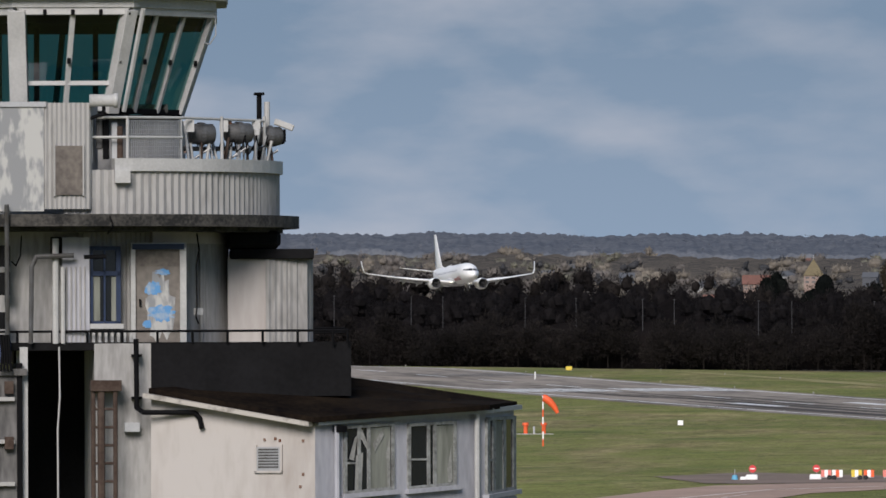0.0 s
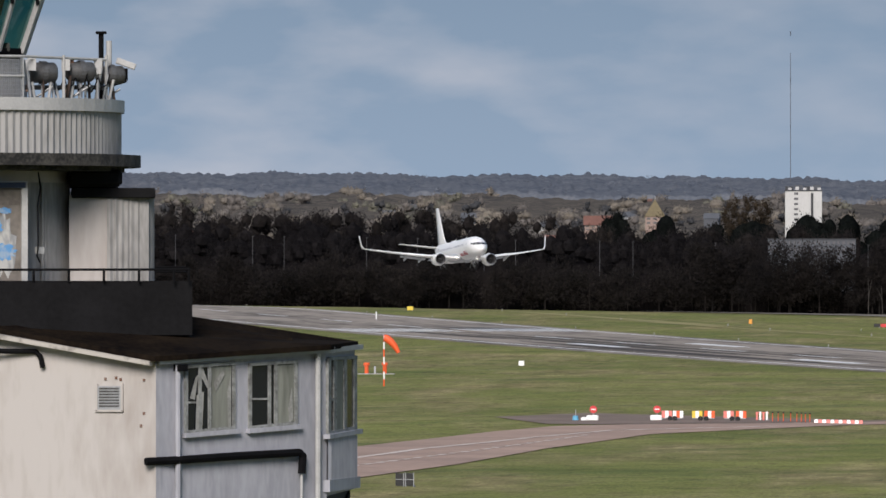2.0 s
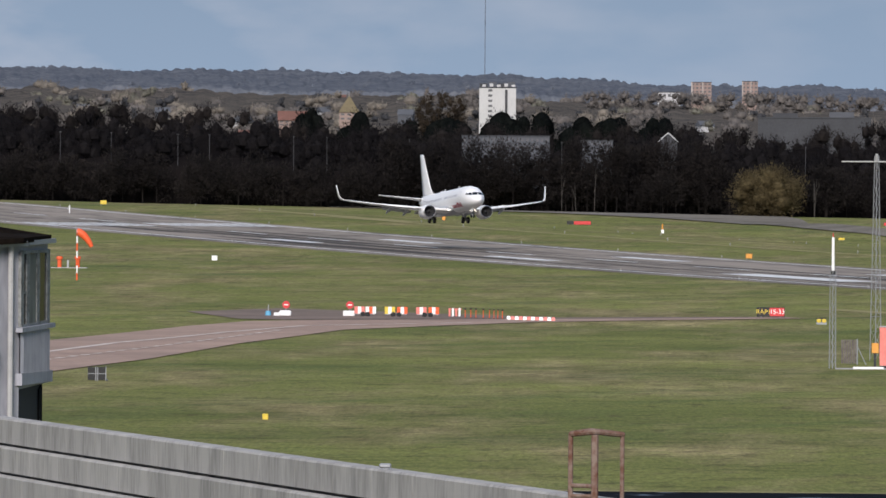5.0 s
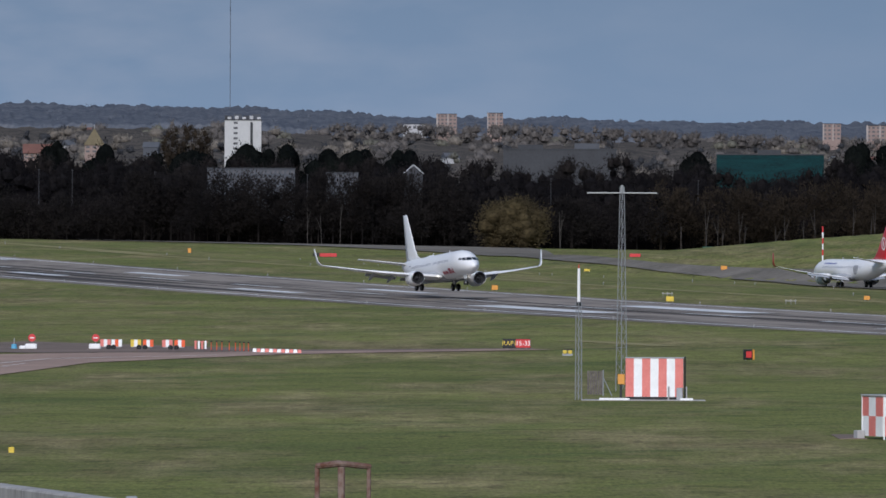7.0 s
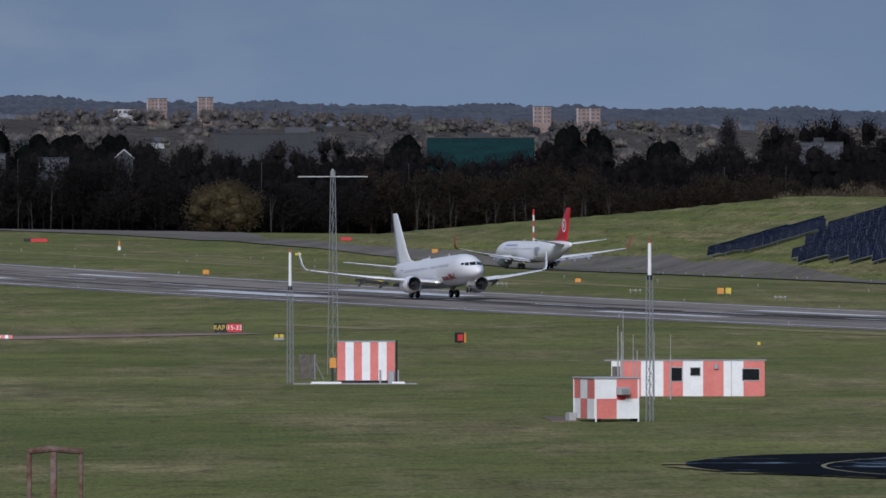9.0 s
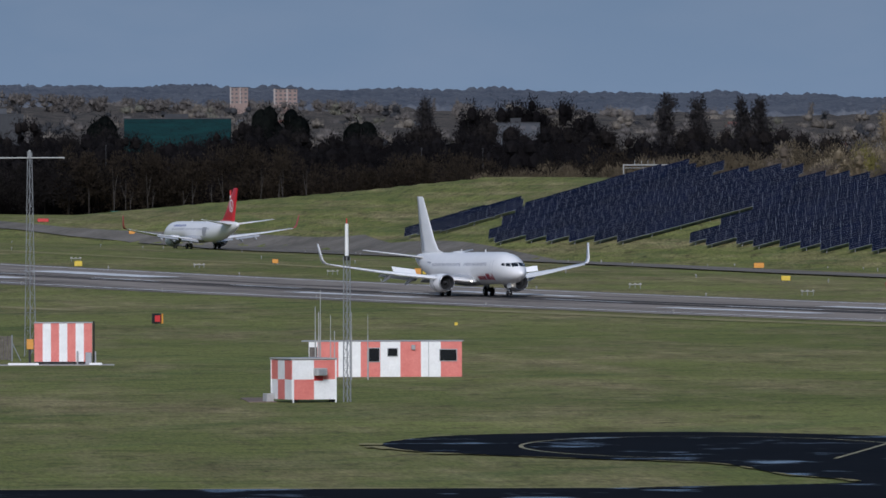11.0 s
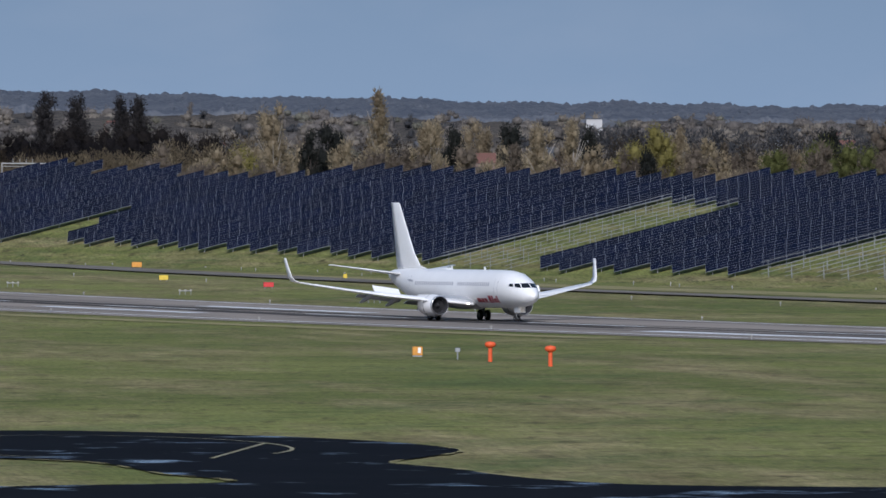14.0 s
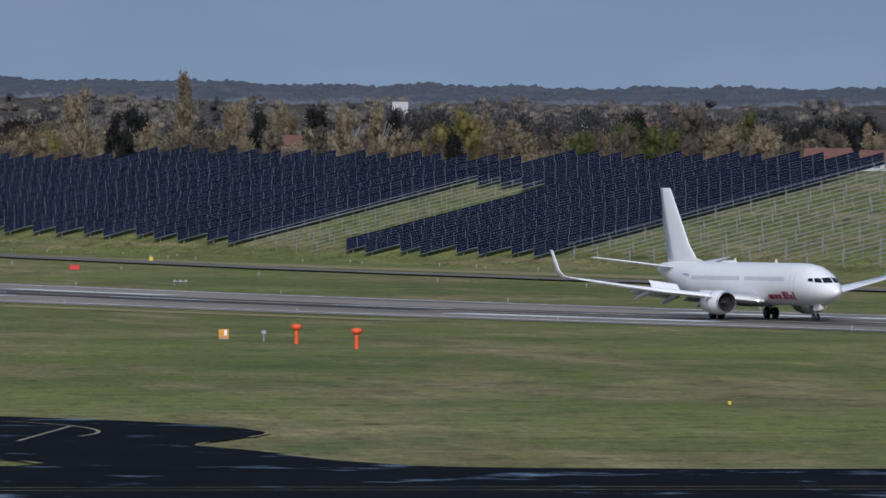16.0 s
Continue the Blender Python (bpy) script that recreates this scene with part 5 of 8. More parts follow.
for k in range(26):
    q, q1 = k / 26, (k + 0.55) / 26
    a, b = Vector((-54.6, 770)), Vector((-41.2, 1000))
    p, r = a.lerp(b, q), a.lerp(b, q1)
    add_sheet(bm, [(p.x - 0.3, p.y, ground_z(p.x, p.y) + 0.09), (p.x + 0.3, p.y, ground_z(p.x, p.y) + 0.09), (r.x + 0.3, r.y, ground_z(r.x, r.y) + 0.09), (r.x - 0.3, r.y, ground_z(r.x, r.y) + 0.09)])
tagged(mesh_object("taxiway_edge_marking", bm, M["paint_faded"]), "faded white dashed line on concrete", "marking", kind="structure")
bm = ribbon(bmesh.new(), [(-57.4, 800), (-55.3, 856), (-52.9, 908), (-49.7, 941), (-46.2, 981), (-40.5, 1027), (-24, 1058)], [(-56.6, 800), (-54.5, 856), (-52.1, 908), (-48.9, 941), (-45.5, 981), (-39.9, 1026), (-23.6, 1057)], 0.09)
tagged(mesh_object("taxiway_line", bm, M["paint_faded"]), "faded white line on concrete", "marking", kind="structure")
def curve_through(points, n=6):
    """A smooth closed line through the given corners."""
    out = []
    for k in range(len(points)):
        p0, p1, p2, p3 = (Vector(points[(k + j) % len(points)]) for j in (-1, 0, 1, 2))
        for i in range(n):
            q = i / n
            out.append(0.5 * (2 * p1 + (p2 - p0) * q + (2 * p0 - 5 * p1 + 4 * p2 - p3) * q * q + (3 * p1 - p0 - 3 * p2 + p3) * q ** 3))
    return out


pad = [(27.8, 526.7), (31.4, 541.9), (36.4, 548.5), (45.9, 551.1), (54.4, 541.7), (60.5, 527.5), (62.7, 509.4), (59.2, 494.7), (56.2, 484), (57.8, 473.7), (60.2, 453.3), (67.9, 443.3),
       (100, 439), (100, 436), (37, 441), (45.3, 450), (43.2, 464.1), (41.7, 484.3), (35.7, 495.1), (28.7, 509.9)]
pad_edge = curve_through(pad)
M["straw"] = mat("dry_grass", (0.34, 0.29, 0.15), 0.95, other=(0.18, 0.17, 0.07), scale=0.12, fine=1.1, where="World", specular=0.1)
bm = bmesh.new()
add_sheet(bm, [tuple(p) for p in pad_edge], 0.065)
bmesh.ops.triangulate(bm, faces=bm.faces)
tagged(mesh_object("compass_pad", bm, M["wet"]), "round black wet asphalt compass-swing pad with puddles", "apron", kind="structure")
bm = bmesh.new()
add_sheet(bm, [(-120, 384), (160, 381), (160, 441.2), (60, 442.5), (-120, 449)], 0.055)
tagged(mesh_object("near_taxiway", bm, M["wet"]), "black wet asphalt taxiway", "taxiway", kind="structure")
bm = bmesh.new()
fray = random.Random(4)
n_edge = len(pad_edge)
for k in range(n_edge):
    p, q = pad_edge[k], pad_edge[(k + 1) % n_edge]
    if p.y < 447 or q.y < 447:
        continue
    d = (q - p).normalized()
    out = Vector((-d.y, d.x))
    if fray.random() < 0.35:
        continue
    wide = fray.uniform(0.05, 0.3) if fray.random() < 0.8 else fray.uniform(0.4, 1.3)
    add_sheet(bm, [tuple(p - out * fray.uniform(0, 0.15)), tuple(q - out * fray.uniform(0, 0.15)), tuple(q + out * wide), tuple(p + out * wide)], 0.072)
x = -120.0
while x < 160:
    w = fray.uniform(0.8, 4)
    y = 449 - (x + 120) * 6.5 / 180 if x < 60 else 442.5 - (x - 60) * 1.3 / 100
    if not 37 < x < 66:
        add_sheet(bm, [(x, y - 0.3), (x + w, y - 0.3 - w * 0.03), (x + w, y + fray.uniform(0.2, 2.4)), (x, y + fray.uniform(0.2, 2.4))], 0.06)
    x += w
tagged(mesh_object("pad_verge", bm, M["straw"]), "frayed dry grass verge round wet asphalt", "grass", kind="structure")
bm = bmesh.new()
ring_pts = [(44.5 + 10 * math.cos(a), 516 + 24 * math.sin(a)) for a in [radians(-40 + 7 * k) for k in range(42)]]
for a, b in zip(ring_pts, ring_pts[1:]):
    n = Vector((b[1] - a[1], a[0] - b[0])).normalized() * 0.12
    add_sheet(bm, [(a[0] - n.x, a[1] - n.y), (a[0] + n.x, a[1] + n.y), (b[0] + n.x, b[1] + n.y), (b[0] - n.x, b[1] - n.y)], 0.075)
add_sheet(bm, [(48.1, 491.5), (48.35, 491.5), (54.3, 523), (54.05, 523)], 0.076)
for y in (413, 417):
    add_sheet(bm, [(-120, y), (160, y - 2), (160, y - 1.75), (-120, y + 0.25)], 0.066)
tagged(mesh_object("pad_marking", bm, M["paint_yellow"]), "thin faded yellow guide lines", "marking", kind="structure")
# the parallel taxiway beyond the runway
M["asphalt"] = mat("dark_asphalt", (0.235, 0.212, 0.18), 0.9, other=(0.12, 0.11, 0.092), scale=0.04, fine=0.6, where="World", specular=0.03)
# near and far edge, along the runway and away from it
TAXI = [((-700, 104), (-700, 114)), ((-1000, 106), (-1000, 116)), ((-1250, 112), (-1250, 123)), ((-1400, 124), (-1400, 141)), ((-1550, 147), (-1550, 167)), ((-1700, 166), (-1700, 186)),
        ((-1785, 174), (-1785, 198)), ((-1830, 180), (-1850, 215)), ((-1920, 200), (-1950, 219)), ((-1994, 211), (-2021, 220)), ((-2040, 213), (-2066, 221)), ((-2085, 216), (-2115, 225)),
        ((-2135, 217), (-2177, 231)), ((-2179, 220), (-2250, 250)), ((-2200, 218), (-2310, 262)), ((-2240, 214), (-2331, 240)), ((-2290, 200), (-2341, 200)), ((-2332, 160), (-2350, 158))]
left = [runway_xy(*far) for near, far in TAXI]
right = [runway_xy(*near) for near, far in TAXI]
tagged(mesh_object("parallel_taxiway", ribbon(bmesh.new(), left, right, 0.2, 8), M["asphalt"]), "dark asphalt parallel taxiway", "taxiway", kind="structure")
for k, (s0, s1, o0, o1) in enumerate(((-2250, -1900, 66, 74), (-1960, -1400, 62, 66), (-1100, -860, -38, -33), (-1500, -1150, 134, 152), (-1130, -1090, -80, -76))):
    tagged(mesh_object("dry_grass_strip", strip(bmesh.new(), s0, s1, o0, o1, 0.045, 20), M["straw"]), "strip of dry straw-coloured grass", "grass", kind="structure")

# ---- airfield things ----
M["orange"] = mat("dayglo_orange", (0.85, 0.12, 0.03), 0.55, vary=0.1, scale=2)
M["pink_red"] = mat("sun_bleached_red", (0.74, 0.23, 0.19), 0.6, other=(0.64, 0.17, 0.14), scale=1.2, fine=7)
M["clean_white"] = mat("white_sheet_metal", (0.9, 0.9, 0.88), 0.5, other=(0.78, 0.78, 0.76), scale=1.2, fine=7)
M["sign_red"] = mat("sign_red", (0.62, 0.05, 0.05), 0.4, vary=0.05)
M["sign_black"] = mat("sign_black", (0.02, 0.02, 0.02), 0.4, vary=0.05)
M["yellow"] = mat("sign_yellow", (0.75, 0.55, 0.06), 0.5, vary=0.1)
M["amber"] = mat("amber_orange", (0.72, 0.32, 0.05), 0.5, vary=0.1)
M["cyan"] = mat("light_blue_plastic", (0.12, 0.4, 0.6), 0.5, vary=0.1)
M["green"] = mat("green_paint", (0.03, 0.13, 0.09), 0.6, vary=0.15)


def stand(name, x, y, label, category, group="", turn=0.0):
    return thing(name, (x, y, ground_z(x, y)), label, category, group, turn)


def windsock(x, y):
    w = stand("windsock", x, y, "orange windsock on a red and white banded pole", "windsock")
    for k in range(7):
        part("pole_band", rod((0, 0, k - 0.05), (0, 0, k + 1.0 if k < 6 else 6.9), 0.11, sides=10), M["clean_white"] if k % 2 else M["orange"], w)
    bm = bmesh.new()
    pts = [(0.0, 6.55, 0.5), (0.35, 6.45, 0.52), (0.9, 6.05, 0.5), (1.4, 5.5, 0.42), (1.75, 4.95, 0.33), (1.98, 4.5, 0.26)]
    rings = []
    for i, (px, pz, r) in enumerate(pts):
        a, b = pts[max(i - 1, 0)], pts[min(i + 1, len(pts) - 1)]
        d = Vector((b[0] - a[0], 0, b[1] - a[1])).normalized()
        n = Vector((-d.z, 0, d.x))
        rings.append([Vector((px, 0, pz)) + n * (r * math.cos(t)) + Vector((0, 1, 0)) * (r * 0.8 * math.sin(t)) for t in [2 * math.pi * j / 14 for j in range(14)]])
    add_loft(bm, rings, True, False)
    part("sock", bm, M["orange"], w, "orange fabric sock half filled by the wind", True)
    bm = bmesh.new()
    add_lathe(bm, [(-0.03, 0.54), (0.03, 0.54)], Matrix.Translation((0, 0, 6.55)), 16)
    part("hoop", bm, M["steel"], w)
    return w


def board(name, x, y, w, h, material, label, category, group="", legs=0.25, turn=0.0, depth=0.25):
    b = stand(name, x, y, label, category, group, turn)
    part("panel", box((-w / 2, -depth / 2, legs), (w / 2, depth / 2, legs + h), 0.03), material, b)
    part("rim", box((-w / 2 - 0.03, 0.0, legs - 0.03), (w / 2 + 0.03, depth / 2 + 0.02, legs + h + 0.03), 0.02), M["sign_black"], b)
    for sx in (-0.35, 0.35):
        part("leg", rod((sx * w, 0, -0.05), (sx * w, 0, legs + 0.02), 0.05), M["steel"], b)
    return b


def text_on(parent, words, size, at, material, name="lettering"):
    cu = bpy.data.curves.new(name, "FONT")
    cu.body, cu.size, cu.extrude, cu.align_x, cu.align_y = words, size, 0.01, "CENTER", "CENTER"
    ob = bpy.data.objects.new("tmp", cu)
    scene.collection.objects.link(ob)
    bpy.context.view_layer.update()
    me = bpy.data.meshes.new_from_object(ob.evaluated_get(bpy.context.evaluated_depsgraph_get()))
    bpy.data.objects.remove(ob)
    me.materials.clear()
    me.materials.append(material)
    t = new(name, me)
    t.parent = parent
    t.matrix_basis = Matrix.Translation(at) @ pose(0, 0, 0, 90, 0, 0)
    return t


windsock(-83.7, 1352.8)
for x, y in ((-92.6, 1455.6), (-90.0, 1456.5)):
    p = stand("marker_post", x, y, "short red marker post with a wider cap", "marker post", "red posts by the windsock")
    part("post", rod((0, 0, -0.05), (0, 0, 1.25), 0.3, sides=12), M["orange"], p)
    part("cap", rod((0, 0, 1.24), (0, 0, 1.65), 0.48, 0.42, 12), M["orange"], p)
b = stand("junction_post", -91.4, 1456, "small grey metal junction post", "post")
part("body", box((-0.15, -0.15, -0.05), (0.15, 0.15, 1.1), 0.03), M["steel"], b)
b = stand("equipment_slab", -91.2, 1453, "thin concrete slab in the grass", "slab")
part("slab", box((-2.6, -1.5, -0.02), (2.8, 1.5, 0.1), 0.02), M["concrete"], b)

rap = board("taxiway_sign", 8.1, 1111.3, 3.05, 0.95, M["sign_black"], "black and red illuminated taxiway holding sign", "sign", legs=0.2)
part("red_field", box((-0.1, -0.15, 0.22), (1.5, -0.125, 1.13)), M["sign_red"], rap)
text_on(rap, "RAP1", 0.72, (-0.8, -0.14, 0.67), M["yellow"])
text_on(rap, "15-33", 0.72, (0.72, -0.165, 0.67), M["clean_white"])
b = board("holding_sign", 31.6, 1041.5, 0.85, 1.0, M["sign_black"], "black and red holding sign seen at an angle", "sign", legs=0.12, turn=18, depth=0.5)
part("red_field", box((-0.3, -0.27, 0.3), (0.3, -0.245, 0.95)), M["sign_red"], b)
part("orange_edge", box((0.43, -0.25, 0.1), (0.62, 0.25, 1.13)), M["amber"], b)
for x, y, w, h, m, label in ((-124.6, 2102.7, 1.3, 0.8, "yellow", "yellow runway sign board"), (8.1, 1590, 1.0, 0.75, "amber", "orange back of a taxiway sign"), (33.7, 1495, 1.15, 0.75, "yellow", "yellow taxiway sign board"),
                             (-25.8, 2241.8, 3.8, 0.75, "sign_red", "long red mandatory sign board"), (41.9, 2200, 2.4, 0.7, "sign_red", "long red mandatory sign board"), (136.1, 1311.5, 1.35, 0.6, "sign_red", "small red mandatory holding sign"),
                             (80.0, 1419, 0.95, 0.85, "amber", "orange back of a taxiway sign"), (81.2, 1420.5, 0.8, 0.85, "yellow", "yellow taxiway sign board"), (144.4, 1595, 1.6, 0.8, "amber", "orange back of a taxiway sign"), (128, 1373, 1.25, 0.65, "yellow", "yellow taxiway sign board"),
                             (30.7, 2149.8, 1.3, 0.5, "yellow", "low yellow taxiway sign board"), (58.7, 2104, 1.3, 0.8, "amber", "orange back of a taxiway sign"), (64.4, 1527.6, 0.9, 0.6, "amber", "orange back of a taxiway sign"), (160.5, 1439.7, 0.55, 0.6, "yellow", "small yellow marker board"), (-53.5, 2113, 0.7, 1.0, "amber", "small orange marker board on grass")):
    board("sign_board", x, y, w, h, M[m], label, "sign", "boards along the taxiways", legs=0.2)
s = board("sign_board", -28.5, 2241, 1.4, 0.7, M["sign_black"], "black end panel of a holding sign", "sign", "boards along the taxiways", legs=0.2)
b = stand("marker_box", -73.8, 1532.8, "white square marker box on the grass", "marker")
part("box", box((-0.42, -0.4, -0.03), (0.42, 0.4, 0.75), 0.05), M["clean_white"], b)
for x, y, m, sz in ((-25.4, 591.1, "yellow", 0.17), (97.9, 575, "yellow", 0.1), (62.0, 1030, "yellow", 0.16), (118.5, 545, "yellow", 0.1)):
    b = stand("marker_cube", x, y, "small yellow marker cube on the grass", "marker", "cubes on the grass")
    part("cube", box((-sz, -sz, -0.02), (sz, sz, 2 * sz), 0.03), M[m], b)
b = stand("lamp_pair", 13.2, 1068.5, "pair of yellow guard lamps on a low frame", "lamp")
for sx in (-0.28, 0.28):
    bm = bmesh.new()
    add_lathe(bm, [(-0.2, 0.02), (-0.18, 0.22), (0.1, 0.24), (0.15, 0.02)], Matrix.Translation((sx, 0, 0.42)) @ pose(0, 0, 0, 0, 0, 90), 12)
    part("lamp_head", bm, M["yellow"], b)
part("hood", box((-0.5, -0.2, 0.6), (0.5, 0.2, 0.72), 0.02), M["sign_black"], b)
part("frame", box((-0.55, -0.08, -0.02), (0.55, 0.08, 0.25), 0.02), M["steel"], b)
b = stand("post_marker", -7.7, 2183.6, "white and yellow marker post", "marker post")
part("base", box((-0.3, -0.3, -0.05), (0.3, 0.3, 0.8), 0.04), M["clean_white"], b)
part("top", rod((0, 0, 0.8), (0, 0, 2.0), 0.18), M["amber"], b)
b = stand("equipment_rack", -42.8, 715.8, "black panel equipment rack with white uprights", "equipment rack", turn=6)
part("panel", box((-0.66, -0.05, 0.06), (0.66, 0.2, 0.98), 0.02), M["sign_black"], b)
for x in (-0.12, 0.02, 0.6):
    part("upright", box((x, -0.09, -0.05), (x + 0.05, -0.05, 1.0)), M["steel"], b)
part("rail", box((-0.66, -0.085, 0.5), (0.66, -0.05, 0.54)), M["steel"], b)
part("foot", rod((0.7, -0.3, -0.02), (0.7, 0.2, 0.1), 0.06), M["sign_black"], b)


def stop_sign(x, y):
    b = stand("stop_sign", x, y, "round red no-entry sign on a white ballast block", "sign", "no-entry signs on the closed taxiway")
    part("ballast", box((-0.65, -0.35, -0.02), (0.65, 0.35, 0.62), 0.12), M["clean_white"], b)
    part("post", rod((0.1, 0, 0.5), (0.1, 0, 1.5), 0.05), M["steel"], b)
    bm = bmesh.new()
    add_lathe(bm, [(-0.05, 0.02), (-0.05, 0.4), (0.0, 0.42), (0.05, 0.4), (0.05, 0.02)], Matrix.Translation((0.1, -0.06, 1.25)) @ pose(0, 0, 0, 0, 0, 90), 20)
    part("disc", bm, M["sign_red"], b)
    part("bar", box((-0.14, -0.13, 1.19), (0.34, -0.11, 1.31)), M["clean_white"], b)


stop_sign(-45.0, 1095.8)
stop_sign(-38.1, 1097.6)
b = stand("lamp_bollard", -46.9, 1097, "light blue warning lamp bollard with a thin mast", "bollard")
part("body", rod((0, 0, -0.02), (0, 0, 0.55), 0.36, 0.28, 12), M["cyan"], b)
part("mast", rod((0, 0, 0.5), (0, 0, 1.2), 0.04), M["off_white"], b)
b = stand("spare_ballast", -45.9, 1095.5, "small white ballast block on the taxiway", "ballast")
part("block", box((-0.35, -0.3, -0.02), (0.35, 0.3, 0.4), 0.1), M["clean_white"], b)
for k, (u, second) in enumerate(((186, "pink_red"), (206, "orange"), (240, "yellow"), (262, "orange"), (296, "pink_red"), (318, "orange"))):
    x, y = (u - 784) / 17773 * 1096, 1096 - 0.3 * k
    b = stand("barrier_trailer", x, y, "wheeled barrier board in wide orange and white stripes", "barrier", "barriers on the closed taxiway")
    for j in range(3):
        part("stripe", box((-0.57 + 0.38 * j, -0.06, 0.35), (-0.19 + 0.38 * j, 0.06, 1.12), 0.01), M[second] if j % 2 == (0 if k != 1 else 1) else M["clean_white"], b)
    part("axle", rod((-0.5, 0, 0.3), (0.5, 0, 0.3), 0.04), M["steel"], b)
    bm = bmesh.new()
    add_lathe(bm, [(-0.08, 0.02), (-0.08, 0.28), (0.08, 0.28), (0.08, 0.02)], Matrix.Translation((-0.35 if k % 2 else 0.35, -0.1, 0.28)) @ pose(0, 0, 0, 0, 0, 90), 14)
    part("wheel", bm, M["tyre"], b)
x = (355 - 784) / 17773 * 1094
b = stand("barrier_trailer", x, 1094, "wheeled barrier board in wide orange and white stripes", "barrier", "barriers on the closed taxiway")
for j in range(4):
    part("stripe", box((-0.7 + 0.36 * j, -0.06, 0.15), (-0.48 + 0.36 * j, 0.06, 1.05), 0.01), M["clean_white"] if j % 2 else M["pink_red"], b)
part("rail", box((-0.72, 0.06, 0.9), (0.72, 0.1, 1.0)), M["pink_red"], b)
cone = stand("delineator_post", (373 - 784) / 17773 * 1092, 1092, "thin orange delineator post on a dark foot", "post", "orange posts on the closed taxiway")
part("stem", rod((0, 0, 0.05), (0, 0, 0.95), 0.05, 0.035, 8), M["orange"], cone)
part("foot", rod((0, 0, -0.02), (0, 0, 0.08), 0.2, 0.16, 10), M["tyre"], cone)
part("cap", box((-0.1, -0.1, 0.93), (0.1, 0.1, 1.08), 0.02), M["sign_black"], cone)
for k, u in enumerate((383, 392, 405, 416, 424, 431, 439)):
    x, y = (u - 784) / 17773 * (1092 - k), 1092 - k
    copy_thing(cone, pose(x, y, ground_z(x, y)))
for k in range(12):
    u = 450 + 7.2 * k
    x, y = (u - 784) / 17773 * (1082 - 0.6 * k), 1082 - 0.6 * k
    b = stand("barrier_block", x, y, "low red or white plastic barrier block", "barrier", "low blocks on the closed taxiway")
    part("block", add_loft(bmesh.new(), [[Vector((sx * w, sy * d, z)) for sx, sy in ((-1, -1), (1, -1), (1, 1), (-1, 1))] for z, w, d in ((-0.02, 0.2, 0.26), (0.16, 0.2, 0.2), (0.42, 0.18, 0.1))]), M["clean_white"] if k % 2 == 0 else M["pink_red"], b)


# huts
def hut_stripes(parent, w, z0, z1, colours, face_y, edges=None):
    n = len(colours)
    edges = edges or [-w / 2 + w * k / n for k in range(n + 1)]
    for k, c in enumerate(colours):
        part("stripe", box((edges[k], face_y - 0.03, z0), (edges[k + 1], face_y + 0.02, z1)), M["pink_red"] if c == "r" else M["clean_white"], parent)


def striped_hut():
    h = stand("striped_hut", 16.7, 794.5, "equipment hut painted in vertical red and white stripes", "hut", turn=-2)
    part("body", box((-2.28, 0, 0.25), (2.28, 2.4, 3.3), 0.02), M["clean_white"], h)
    part("underframe", box((-2.2, 0.1, -0.02), (2.2, 2.3, 0.25)), M["sign_black"], h)
    hut_stripes(h, 4.56, 0.27, 3.3, "rwrwrwr", -0.02)
    part("roof_edge", box((-2.34, -0.1, 3.3), (2.34, 2.5, 3.38), 0.02), M["off_white"], h)
    part("corner_post", rod((2.42, -0.1, 0), (2.42, -0.1, 3.45), 0.07), M["sign_black"], h)
    part("white_post", rod((1.12, -0.25, 0), (1.12, -0.25, 1.1), 0.07), M["off_white"], h)
    part("cabinet", box((1.75, -0.55, -0.02), (2.25, -0.12, 1.0), 0.03), M["steel"], h)
    part("pipe", rod((2.55, -0.3, 0), (2.55, -0.3, 1.1), 0.06), M["off_white"], h)
    part("yellow_box", box((-2.9, -0.1, 1.25), (-2.35, 0.3, 2.05), 0.03), M["amber"], h)
    part("stand", box((-2.75, 0, -0.02), (-2.55, 0.2, 1.25)), M["sign_black"], h)
    s = stand("hut_plinth", 15.5, 793.2, "flat worn concrete plinth around the hut", "plinth")
    part("slab", box((-4.6, -1.6, -0.05), (5.2, 2.5, 0.05), 0.02), M["concrete"], s)
    part("kerb", box((-3.2, -1.2, 0.05), (-0.8, -0.9, 0.2)), M["clean_white"], s)
    part("kerb", box((3.2, -1.2, 0.05), (4.2, -0.9, 0.2)), M["clean_white"], s)
    f = stand("fence_panel", 12.3, 815, "dark slatted timber fence panel with a prop", "fence")
    for k in range(6):
        part("slat", box((-0.62 + 0.21 * k, -0.03, 0.1), (-0.44 + 0.21 * k, 0.03, 2.05)), M["boards"], f)
    part("post", rod((0.68, 0, -0.05), (0.68, 0, 2.1), 0.06), M["steel"], f)
    part("prop", rod((0.68, 0, 1.5), (1.4, 0, 0.0), 0.04), M["steel"], f)


